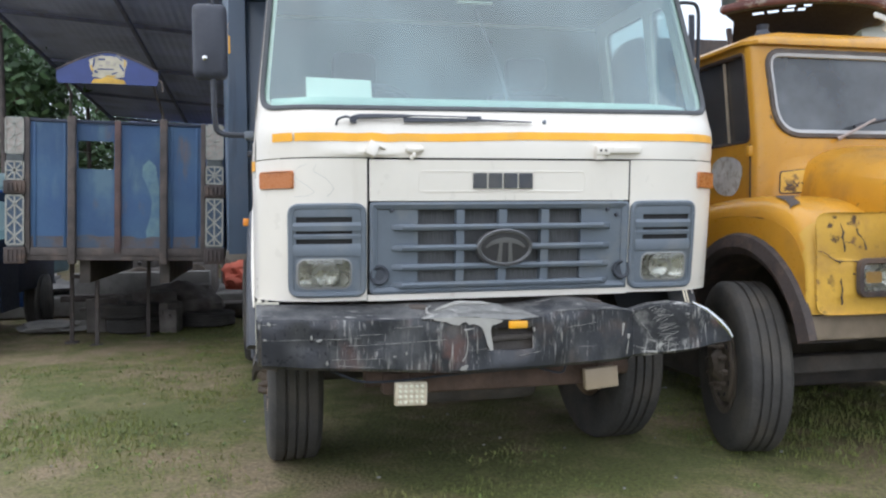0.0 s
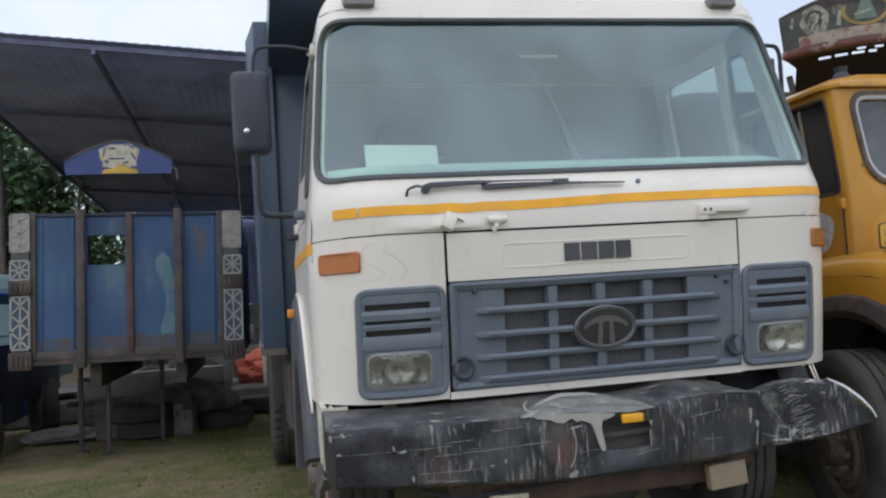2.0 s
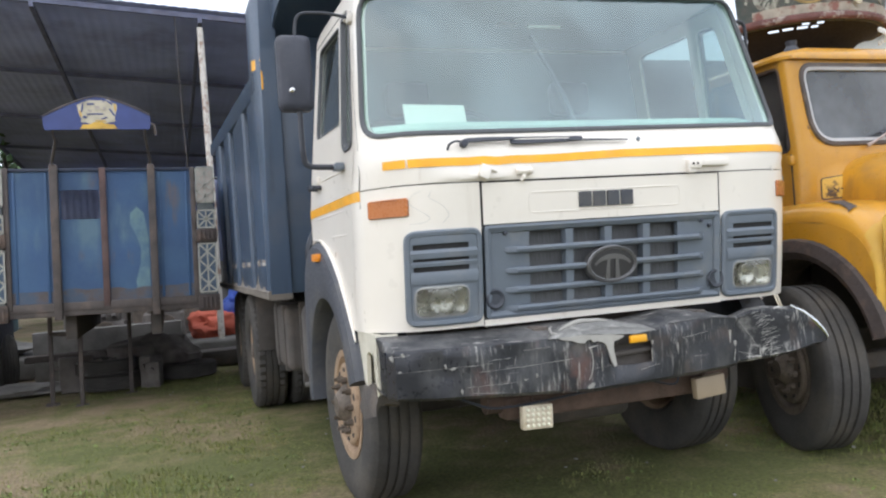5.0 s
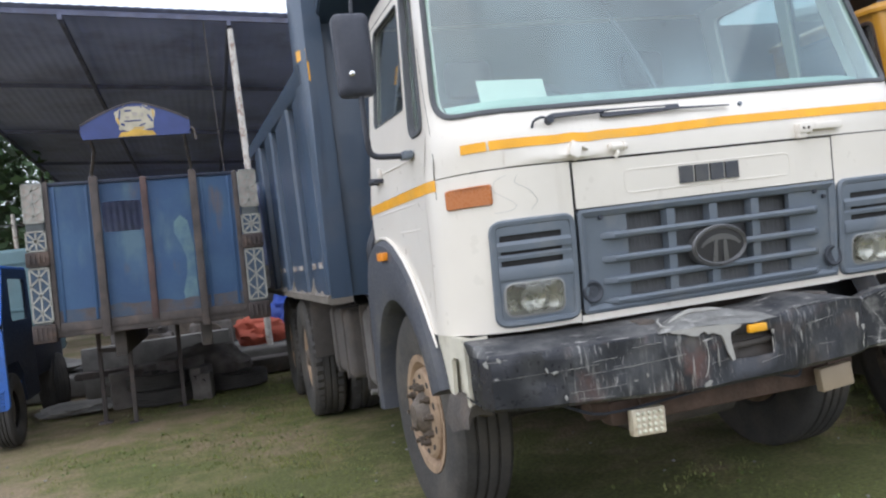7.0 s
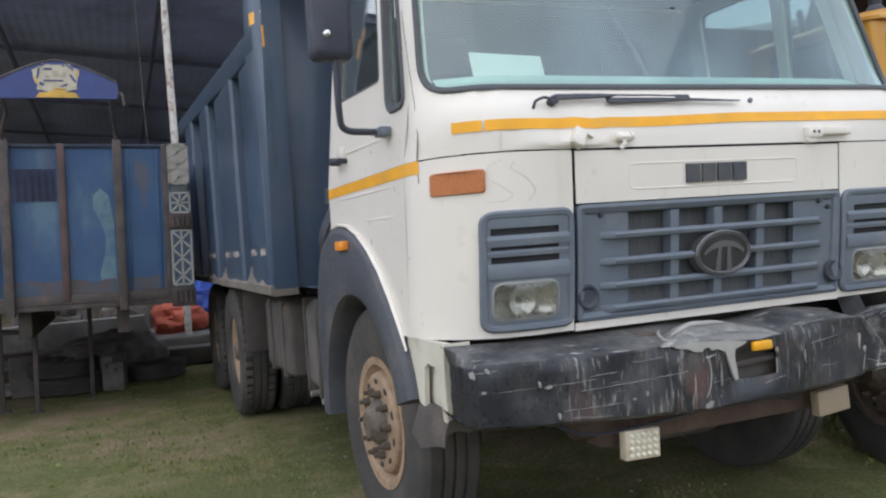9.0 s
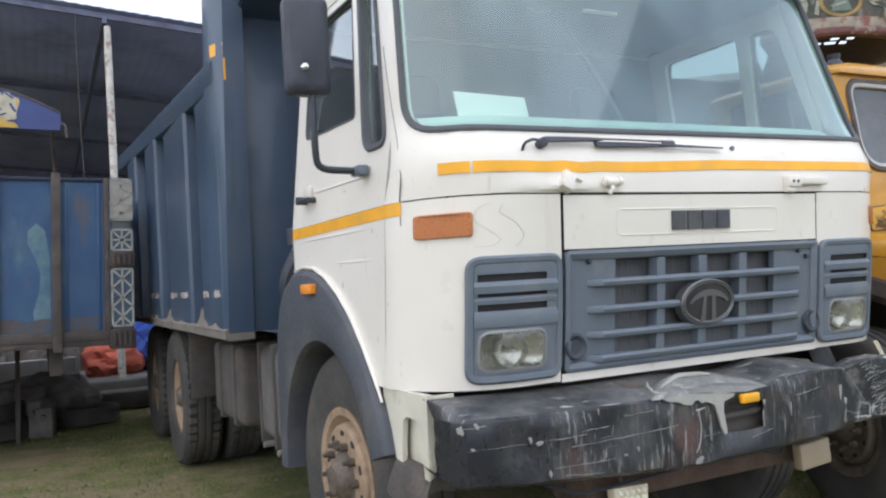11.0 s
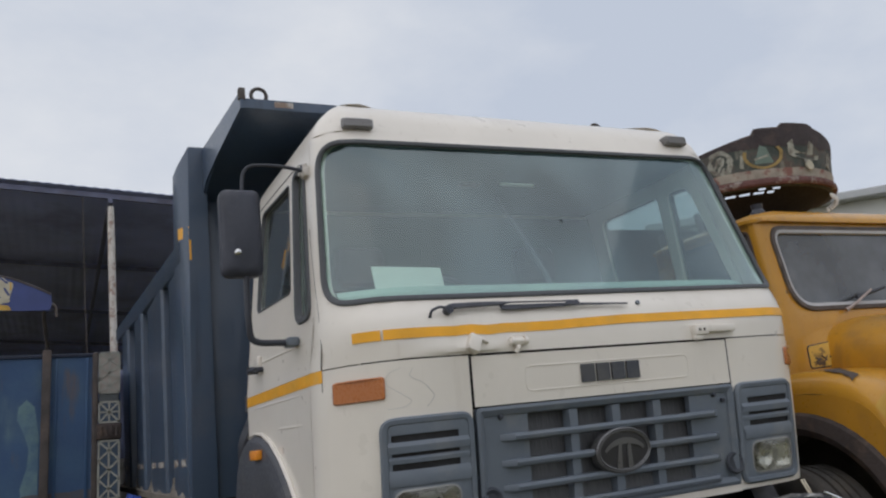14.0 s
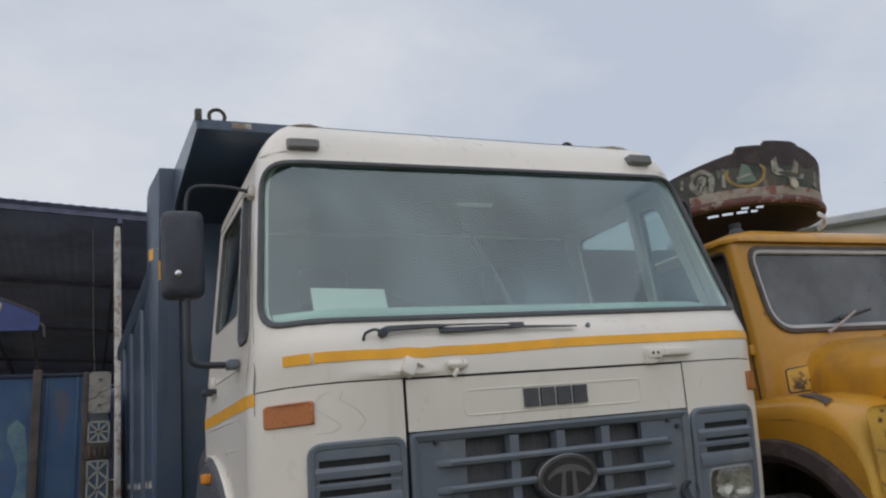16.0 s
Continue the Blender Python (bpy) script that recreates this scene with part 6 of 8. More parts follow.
def yw(u, z, off=0.0):
    """The yellow cab's skin, as wrap() but about its own middle line."""
    w = 0.985 + 0.04 * max(0, z - 1.75)
    r, s = 0.05, abs(u)
    a = w - r
    y0 = 0.685 + 0.06 * max(0, z - 1.7)
    if s <= 1:
        d = s * (a + r * math.pi / 2)
        th = max(0.0, (d - a) / r)
        x, dy, nx, ny = (d if d <= a else a + r * math.sin(th)), r * (1 - math.cos(th)), math.sin(th), -math.cos(th)
    else:
        x, dy, nx, ny = w, r + s - 1, 1.0, 0.0
    return Vector((YC + math.copysign(x + nx * off, u), y0 + dy + ny * off, z))


yin = [(p.x / 1.08, p.y) for p in rrect([(-0.905, 1.755), (0.905, 1.755), (0.945, 2.225), (-0.945, 2.225)], [0.17, 0.17, 0.10, 0.10], 8, 14)]
yout = [(p.x / 1.08, p.y) for p in rrect([(-1.08, 1.30), (1.08, 1.30), (1.08, 2.29), (-1.08, 2.29)], 0.004, 8, 14)]
bm = nb()
rings = [[yw(o[0] + (i[0] - o[0]) * t, o[1] + (i[1] - o[1]) * t) for o, i in zip(yout, yin)] for t in (0, 0.2, 0.4, 0.6, 0.8, 0.95)]
rings += [[yw(i[0], i[1], -0.012) for i in yin], [yw(i[0], i[1], -0.04) for i in yin], [yw(o[0] * 0.99, o[1], -0.04) for o in yout]]
skin(bm, rings, closed=True)
part("cab_front", bm, YELLOW, ytruck, sharp=40)
bm = nb()
sweep(bm, [(x * 1.08, z) for x, z in yin], [(-0.022, 0.0), (-0.016, 0.012), (0.004, 0.014), (0.010, 0.002), (0.0, -0.02)], lambda x, z, h: yw(x / 1.08, z, h))
part("windscreen_seal", bm, SEAL_BROWN, ytruck, "weathered grey-brown rubber seal")
bm = nb()
sweep(bm, [(x * 1.08, z) for x, z in yin], [(0.004, 0.0), (0.006, 0.014), (0.024, 0.010), (0.028, -0.01)], lambda x, z, h: yw(x / 1.08, z, h))
part("windscreen_trim", bm, mat("grey_trim", (0.45, 0.45, 0.46), 0.4, var=0.15, bump=0.1), ytruck, "pale metal windscreen trim")
bm = nb()
skin(bm, [[yw(x * t, 1.975 + (z - 1.975) * t, -0.015) for x, z in yin] for t in (1, 0.6, 0.3, 0.01)], closed=True)
part("windscreen", bm, YGLASS, ytruck, "dusty grey windscreen")
# roof with a drip edge
bm = nb()
us = [-(1 + v) for v in lin(0.80, 0, 8)] + lin(-1, 1, 30)[1:-1] + [1 + v for v in lin(0, 0.80, 8)]
base = [yw(u, 2.285, 0.03) for u in us]
rings = [[p + Vector((0, 0, -0.02)) for p in base], base]
for d, h in ((0.03, 0.018), (0.09, 0.045), (0.2, 0.07), (0.45, 0.095), (0.75, 0.105), (0.98, 0.108)):
    rings.append([Vector((YC + (p.x - YC) * (1 - d), 1.17 + (p.y - 1.17) * (1 - d), p.z + h)) for p in base])
skin(bm, rings, closed=True)
part("roof", bm, YELLOW, ytruck, sharp=45)
for s in (-1, 1):
    win = [(p.x, p.y) for p in rrect([(0.748, 1.72), (1.41, 1.72), (1.41, 2.225), (0.785, 2.225)], 0.04, 4, 1)]

    def yf(y, z, s=s):
        return Vector((YC + s * (0.985 + 0.04 * max(0, z - 1.75)), y, z))

    bm = nb()
    poly(bm, [(0.735, 1.30), (1.575, 1.30), (1.575, 2.29), (0.772, 2.29), (0.738, 1.75)], [win], yf, lambda y, z, s=s: yf(y, z, s) - Vector((s * 0.04, 0, 0)))
    bx(bm, *sorted((YC + s * 0.983, YC + s * 0.925)), 1.22, 1.575, 0.75, 1.296, 0.02)
    door = part("door", bm, YELLOW, ytruck)
    bm = nb()
    sweep(bm, win, [(-0.010, 0.0), (-0.007, 0.006), (0.005, 0.005), (0.010, -0.02)], lambda y, z, h, s=s: yf(y, z, s) + Vector((s * h, 0, 0)))
    part("window_seal", bm, RUSTY_ARCH, door)
    bm = nb()
    poly(bm, win, [], lambda y, z, s=s: yf(y, z, s) - Vector((s * 0.035, 0, 0)), lambda y, z, s=s: yf(y, z, s) - Vector((s * 0.038, 0, 0)))
    part("door_window", bm, DOOR_DUSTY, door, "dusty grey-brown door window")
    bm = nb()
    rod(bm, yf(0.99, 1.73, s) - Vector((s * 0.022, 0, 0)), yf(1.02, 2.21, s) - Vector((s * 0.022, 0, 0)), 0.009, 6)
    part("window_bar", bm, PALE_BAR, door)
    for z in (1.66,):
        bm = nb()
        bx(bm, *sorted((YC + s * 0.975, YC + s * 1.01)), 0.72, 0.76, z - 0.03, z + 0.03, 0.008)
        part("hinge", bm, YELLOW, door)
    bm = nb()
    tube(bm, [yf(0.742, z, s) + Vector((s * 0.001, 0, 0)) for z in lin(1.32, 1.70, 6)], 0.005, 6)
    part("door_gap", bm, DARK, door)
    bm = nb()
    grid(bm, lin(0, 2 * math.pi, 20), [0.01, 0.5, 1], lambda a, t, s=s: Vector((YC + s * 0.9875, 0.985 + 0.165 * t * math.cos(a) * (1 + 0.08 * math.sin(3 * a)), 1.53 + 0.13 * t * math.sin(a) * (1 + 0.1 * math.sin(2 * a + 1)))))
    part("worn_patch", bm, mat("bare_primer", (0.5, 0.49, 0.48), 0.7, var=0.2, scale=10, dirt=(0.28, 0.24, 0.2), dirt_amt=0.7, dirt_scale=22, dirt_cut=(0.5, 0.6), bump=0.1) if s < 0 else bpy.data.materials["bare_primer"], door, "bare grey primer patch on the door")
bm = nb()
bx(bm, YC - 0.94, YC + 0.94, 1.535, 1.575, 1.3, 2.28, 0.01)
part("cab_rear", bm, YELLOW, ytruck)
bm = nb()
bx(bm, YC - 0.94, YC + 0.94, 0.8, 1.53, 1.26, 1.31)
part("cab_floor", bm, CHASSIS, ytruck)
for s in (-1, 1):
    bm = nb()
    bx(bm, YC + s * 0.48 - 0.25, YC + s * 0.48 + 0.25, 1.36, 1.5, 1.31, 2.0, 0.05)
    part("seat", bm, SEAT, ytruck, "dark seat back")
bm = nb()
t2 = nb()
lathe(t2, [(0.24 + 0.014 * math.cos(a), 0.014 * math.sin(a)) for a in lin(0, 2 * math.pi, 8)[:-1]], (0, 0, 0), 30, "z", close=True)
t2.transform(Matrix.Translation((YC - 0.58, 1.02, 1.72)) @ Matrix.Rotation(radians(-30), 4, "X"))
join(bm, t2)
part("steering_wheel", bm, LATTICE, ytruck, "pale steering wheel")
# bonnet
bm = nb()
rings = []
for y, w, zt, zb in ((0.72, 0.74, 1.70, 1.26), (0.60, 0.735, 1.685, 1.26), (0.48, 0.73, 1.665, 1.25), (0.30, 0.72, 1.64, 1.24), (0.05, 0.70, 1.60, 1.22), (-0.20, 0.68, 1.55, 1.20), (-0.34, 0.64, 1.50, 1.18), (-0.38, 0.60, 1.44, 1.18)):
    ring = []
    for k in range(25):
        a = math.pi * k / 24
        c, s_ = math.cos(a), math.sin(a)
        ring.append(Vector((YC - w * math.copysign(abs(c) ** 0.55, c), y, zb + (zt - zb) * abs(s_) ** 0.5)))
    rings.append(ring)
skin(bm, rings, cap=True)
bonnet = part("bonnet", bm, YELLOW, ytruck)
bm = nb()
tube(bm, [Vector((YC, y, z)) for y, z in ((0.7, 1.70), (0.3, 1.644), (-0.2, 1.555), (-0.34, 1.505))], 0.012, 6)
part("bonnet_hinge", bm, YELLOW, bonnet)
bm = nb()
bx(bm, YC - 0.58, YC + 0.58, -0.40, -0.36, 0.85, 1.40, 0.02)
part("nose_grille", bm, CHASSIS, ytruck, "dark radiator grille")
# scuttle panel: a faded bulge beside the bonnet with unreadable writing, and a strip of lost paint below it


def scut(u, v):
    """The bulged scuttle corner: u across, v up."""
    return Vector((YC - 0.905 + 0.225 * u + 0.02 * v, 0.686 - 0.06 * (3 - 2 * min(1, u)) * min(1, u) ** 2 * (1 - (3 - 2 * max(0, v - 0.4) / 0.6) * (max(0, v - 0.4) / 0.6) ** 2), 1.315 + 0.33 * v - 0.03 * v * (1 - u)))


bm = nb()
grid(bm, lin(0, 1.3, 16), lin(0, 1, 14), scut)
scuttle = part("scuttle_panel", bm, YELLOW, ytruck)
bm = nb()
for c in (0,):
    lp = [(p[0], p[1]) for p in rr2(0.25, 1.22, 0.33, 0.72, 0.09, 4, 4)]
    mid_ = (0.735, 0.54)
    skin(bm, [[scut(mid_[0] + (a - mid_[0]) * t, mid_[1] + (b - mid_[1]) * t) + Vector((0, -0.005, 0.002)) for a, b in lp] for t in (1, 0.7, 0.4, 0.02)], closed=True)
plate = part("scuttle_patch", bm, YELLOW_FADED, scuttle, "faded yellow patch with worn writing")
bm = nb()
sweep(bm, [(p[0], p[1]) for p in rr2(0.23, 1.24, 0.31, 0.74, 0.09, 4, 4)], [(0, 0.0), (0.008, 0.005), (0.02, 0.006), (0.03, 0.0)], lambda a, b, h: scut(a, b) + Vector((0, -h, 0)))
part("patch_edge", bm, RUSTY_ARCH, plate)
for k, (u, v, du, dv) in enumerate(((0.22, 0.50, 0.10, -0.04), (0.22, 0.44, 0.1, 0.02), (0.36, 0.53, 0.10, -0.10), (0.40, 0.42, 0.08, 0.09), (0.52, 0.50, 0.10, -0.08), (0.55, 0.42, 0.12, 0.07), (0.70, 0.46, 0.12, 0.08), (0.72, 0.52, 0.08, -0.08), (0.30, 0.47, 0.05, 0.0))):
    bm = nb()
    tube(bm, [scut(0.13 + 1.15 * (u + du * q), v + dv * q) + Vector((0, -0.006, 0)) for q in (0, 0.5, 1)], 0.004, 5)
    part("worn_writing", bm, RUSTY_ARCH, plate, "unreadable dark writing bar")
# wings
for s in (-1, 1):
    bm = nb()
    top = [(1.20, 1.35), (1.0, 1.375), (0.8, 1.392), (0.6, 1.398), (0.45, 1.39), (0.35, 1.375), (0.26, 1.35), (0.18, 1.31), (0.11, 1.26), (0.06, 1.19), (0.03, 1.10), (0.02, 1.0), (0.02, 0.90), (0.03, 0.80)]
    rows = []
    for k in range(12):
        a = math.pi / 2 * max(0, k - 3) / 8
        x = -0.52 - 0.16 * min(k, 3) - 0.125 * math.sin(a)
        dz, dy = -0.11 * (1 - math.cos(a)), 0.05 * (1 - math.cos(a))
        rows.append([Vector((YC + s * -x, y + dy * max(0, 1 - y / 0.3), z + dz * min(1, max(0, (z - 0.95) / 0.25)))) for y, z in top])
    skin(bm, rows)
    xs_ = YC + s * 1.125
    arch = [(0.62 + 0.555 * math.cos(a), 0.50 + 0.60 * math.sin(a)) for a in lin(radians(12), radians(163), 20)]
    poly(bm, [(1.20, 0.62)] + arch + [(0.06, 0.70), (0.08, 0.80), (0.07, 0.90), (0.07, 1.0), (0.08, 1.06), (0.11, 1.12), (0.15, 1.175), (0.22, 1.225), (0.35, 1.266), (0.6, 1.288), (0.9, 1.275), (1.20, 1.24)], [], lambda y, z: Vector((xs_, y, z)), lambda y, z: Vector((xs_ - s * 0.02, y, z)))
    wing = part("wing", bm, YELLOW, ytruck, sharp=62)
    wing.data.materials.append(YELLOW_FADED)
    for f in wing.data.polygons:
        if f.center.y < 0.105 and abs(f.center.x - YC) > 0.9:
            f.material_index = 1
    if s < 0:
        bm = nb()
        py_, pz_ = [p[0] for p in top[::-1]][6:], [p[1] for p in top[::-1]][6:]

        def on_wing(x, y):
            """A point just proud of the wing's top and its rounded outer edge."""
            dx = min(1, max(0, (YC - 1.0 - x) / 0.125))
            return Vector((x - 0.005 * dx, y - 0.002, float(np.interp(y, py_, pz_)) + 0.006 - 0.11 * (1 - math.cos(math.asin(dx)))))

        def hook(u, t):
            w = 0.07 - 0.045 * min(1, t * 1.6) + 0.012 * max(0, t - 0.5) + 0.008 * noise.noise(Vector((t * 5, u, 0)))
            return on_wing(max(1.598, 1.775 - 0.12 * t + w * u - 0.012 * math.sin(t * 5)), 0.47 - 0.22 * t)

        grid(bm, lin(-1, 1, 6), lin(0, 1, 16), hook)
        part("bare_patch", bm, mat("bare_grey_primer", (0.075, 0.058, 0.05), 0.8, var=0.25, scale=9, bump=0.15), wing, "bare brown-grey patch on the wing")
    bm = nb()
    rings = []
    for y, z in [(1.18, 0.45)] + arch + [(0.085, 0.655)]:
        c = Vector((0.62, 0.50))
        d = (Vector((y, z)) - c).normalized()
        rings.append([Vector((YC + s * x, y + d.x * k, z + d.y * k)) for x, k in ((0.80, -0.02), (1.14, -0.02), (1.165, 0.02), (1.15, 0.085), (1.117, 0.10))])
    skin(bm, rings)
    part("arch_lip", bm, RUSTY_ARCH, wing, "rusty brown wheel arch lip")
    # front face, faded and cracked, with its lamp
    bm = nb()
    xa, xb = sorted((YC + s * 1.10, YC + s * 0.56))
    hx0, hx1 = sorted((YC + s * 0.66, YC + s * 0.89))
    lampo = rr2(hx0, hx1, 0.905, 1.055, 0.03, 4, 2)
    poly(bm, rr2(xa, xb, 0.80, 1.30, 0.06, 5, 4), [lampo], lambda x, z: Vector((x, -0.012 + 0.5 * max(0, abs(x - YC) - 0.95) ** 1.5 + 0.18 * max(0, z - 1.2), z)), lambda x, z: Vector((x, 0.03, z)))
    face = part("wing_face", bm, YELLOW_FADED, ytruck, "faded cracked yellow wing front")
    bm = nb()
    sweep(bm, lampo, [(-0.022, 0.0), (-0.018, 0.022), (0.004, 0.024), (0.010, 0.0)], lambda x, z, h: Vector((x, -0.022 - h, z)))
    part("lamp_frame", bm, RUSTY_ARCH, face, "dark headlamp frame")
    bm = nb()
    lc = ((hx0 + hx1) / 2, 0.98)
    skin(bm, [[Vector((lc[0] + (x - lc[0]) * t, y, lc[1] + (z - lc[1]) * t)) for x, z in lampo] for t, y in ((1, -0.025), (0.8, 0.0), (0.4, 0.02), (0.01, 0.025))], closed=True)
    part("reflector", bm, REFLECTOR, face)
    bm = nb()
    skin(bm, [[Vector((lc[0] + (x - lc[0]) * t, y, lc[1] + (z - lc[1]) * t)) for x, z in lampo] for t, y in ((0.98, -0.03), (0.7, -0.042), (0.01, -0.045))], closed=True)
    g = part("lens", bm, LENS, face)
    g.visible_shadow = False
    bm = nb()
    bx(bm, *sorted((YC + s * 1.10, YC + s * 0.5)), 0.06, 0.15, 0.665, 0.795, 0.02)
    part("valance", bm, mat("dull_tan_steel", (0.24, 0.19, 0.14), 0.8, var=0.25, scale=6, bump=0.2) if s < 0 else bpy.data.materials["dull_tan_steel"], ytruck)
    # paint cracks
    if s < 0:
        rr = random.Random(5)
        for (x, z), (dx, dz) in (((-0.985, 1.25), (0.0, -1)), ((-0.985, 1.18), (0.35, -0.3)), ((-1.0, 1.06), (1, 0.05)), ((-0.99, 1.05), (-0.6, 0.25)), ((-0.92, 1.0), (0.5, -0.5)), ((-0.90, 1.22), (0.3, -0.7)), ((-0.985, 0.98), (0.02, -1))):
            pts, p, d = [], Vector((YC + x, 0, z)), Vector((dx, 0, dz)) * 0.022
            for _ in range(8):
                pts.append(Vector((p.x, -0.014 + 0.5 * max(0, abs(p.x - YC) - 0.95) ** 1.5 + 0.18 * max(0, p.z - 1.2), p.z)))
                p = p + d + Vector((rr.uniform(-0.008, 0.008), 0, rr.uniform(-0.008, 0.008)))
            bm = nb()
            tube(bm, pts, [rr.uniform(0.001, 0.006) for _ in pts], 5)
            part("paint_crack", bm, RUSTY_ARCH, face)
    wheel(ytruck, YC + s * 1.13, 0.60, 0.458, s, True, -15, HUB, 0.925)
for s in (-1, 1):
    bm = nb()
    bx(bm, *sorted((YC + s * 0.36, YC + s * 0.44)), -0.2, 7.0, 0.66, 0.88, 0.01)
    part("chassis_rail", bm, CHASSIS, ytruck)
bm = nb()
bx(bm, YC - 0.95, YC + 0.95, 0.54, 0.66, 0.40, 0.5, 0.02)
part("front_axle", bm, CHASSIS, ytruck)
part("engine_block", bx(nb(), YC - 0.5, YC + 0.5, 0.0, 1.2, 0.6, 1.2, 0.05), CHASSIS, ytruck)
# the underbody box is an added block against light from behind
part("underbody_box", bx(nb(), YC - 0.75, YC + 0.9, 1.3, 2.3, 0.14, 1.2, 0.05), CHASSIS, ytruck)
# wiper and roof lamp
bm = nb()
tube(bm, arc([yw(-0.46, 1.73, 0.02), yw(-0.42, 1.755, 0.05), yw(-0.22, 1.845, 0.03)]), [0.014] + [0.008] * 7, 6)
part("wiper_arm", bm, mat("pinkish_grey_paint", (0.4, 0.33, 0.31), 0.6), ytruck, "bent wiper arm")
bm = nb()
tube(bm, [yw(-0.36, 1.80, 0.03), yw(-0.1, 1.855, 0.03)], 0.010, 6)
part("wiper_blade", bm, BLACK_PLASTIC, ytruck)
bm = nb()
lathe(bm, [(0.05, 0.0), (0.045, 0.03), (0.03, 0.05), (0.035, 0.08), (0.001, 0.085)], (YC - 0.87, 0.80, 2.315), 14, "z")
part("roof_lamp", bm, BLACK_PLASTIC, ytruck, "small dark roof lamp")
# painted crown over the cab
def crown(t, z, off=0.0):
    """The curved crown board: t from -1 to 1 across."""
    a = t * 1.15
    z -= 0.08
    flare = (z - 2.60) * 0.12
    return Vector((2.53 + (0.66 + flare + off) * math.sin(a), 1.62 - (0.66 + flare + off) * math.cos(a), z))


def crest(t):
    return 3.02 + (0.055 if -0.22 < t < 0.10 else 0.028 if -0.44 < t < 0 else -0.005 - 0.16 * (-0.44 - t) if t < 0 else 0.035 - 0.12 * (t - 0.1))


body = thing("cab_crown", (2.53, 1.3, 2.4), "painted dark green curved crown board on the cab roof", "truck ornament")
ts = lin(-1, 1.14, 64)
bm = nb()
skin(bm, [[crown(t, z if z < 2.9 else crest(t), o) for z, o in ((2.68, 0.0), (2.85, 0.0), (3.0, 0.0), (3.0, -0.03), (2.85, -0.03), (2.68, -0.03))] for t in ts], closed=True, cap=True)
board = part("board", bm, HAT_GREEN, body)
bm = nb()
skin(bm, [[crown(t, z, o) for z, o in ((2.685, -0.01), (2.685, 0.02), (2.70, 0.028), (2.72, 0.024), (2.735, 0.004))] for t in ts])
part("lower_trim", bm, HAT_RED, board, "chipped red and cream trim")
bm = nb()
tube(bm, [crown(t, crest(t) + 0.005, -0.015) for t in ts], 0.013, 6)
part("upper_trim", bm, RUSTY_ARCH, board)
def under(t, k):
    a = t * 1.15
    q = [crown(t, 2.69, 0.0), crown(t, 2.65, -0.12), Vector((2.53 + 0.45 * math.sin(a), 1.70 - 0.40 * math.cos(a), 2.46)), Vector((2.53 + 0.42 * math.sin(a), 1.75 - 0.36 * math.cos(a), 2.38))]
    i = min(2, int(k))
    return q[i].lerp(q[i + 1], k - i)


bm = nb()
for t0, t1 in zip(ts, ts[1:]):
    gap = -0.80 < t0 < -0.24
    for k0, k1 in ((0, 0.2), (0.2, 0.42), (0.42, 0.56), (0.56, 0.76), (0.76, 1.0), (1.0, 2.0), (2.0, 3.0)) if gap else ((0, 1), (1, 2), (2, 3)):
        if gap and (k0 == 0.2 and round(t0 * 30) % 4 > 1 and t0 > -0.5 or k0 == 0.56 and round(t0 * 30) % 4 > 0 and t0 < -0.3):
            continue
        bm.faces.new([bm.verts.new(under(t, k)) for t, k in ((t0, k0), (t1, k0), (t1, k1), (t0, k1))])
# near-black base colour, far darker than the board above
part("underside", bm, mat("near_black_underside", (0.014, 0.012, 0.014), 0.8, var=0.25, scale=8, bump=0.15), body, "near-black underside with light gaps")
bm = nb()
skin(bm, [[crown(t, z, 0.006) for z in (2.735, 2.765, 2.792 + 0.008 * noise.noise(Vector((t * 9, 0, 3))))] for t in ts[4:]])
part("cream_band", bm, mat("chipped_cream_band", (0.34, 0.3, 0.25), 0.8, var=0.25, scale=12, dirt=(0.22, 0.085, 0.07), dirt_amt=0.9, dirt_scale=10, dirt_cut=(0.5, 0.58), bump=0.15), board, "chipped cream and red band")
FADED_PALE = mat("faded_pale_motif", (0.34, 0.34, 0.29), 0.8, var=0.25, scale=14, dirt=(0.14, 0.12, 0.1), dirt_amt=0.85, dirt_scale=18, dirt_cut=(0.46, 0.58), bump=0.1)
# plain painted motifs: a gold ring with a pale triangle, cream patches
bm = nb()
skin(bm, [[crown(-0.40 + r * (0.165 + 0.012 * noise.noise(Vector((a * 2, r, 0)))) * math.cos(a), 2.885 + r * 0.092 * math.sin(a), 0.006) for a in lin(-3.5, 0.6, 28)] for r in (1.0, 0.82)])
part("motif_ring", bm, mat("dulled_gold_paint", (0.33, 0.235, 0.09), 0.75, var=0.25, scale=14, dirt=(0.16, 0.1, 0.05), dirt_amt=0.8, dirt_scale=16, bump=0.1), board)
bm = nb()
poly(bm, [(-0.48, 2.83), (-0.32, 2.83), (-0.37, 2.93), (-0.42, 2.95)], [], lambda t, z: crown(t, z, 0.004), lambda t, z: crown(t, z, 0.0))
part("motif_triangle", bm, mat("faded_green_motif", (0.16, 0.22, 0.19), 0.7), board)
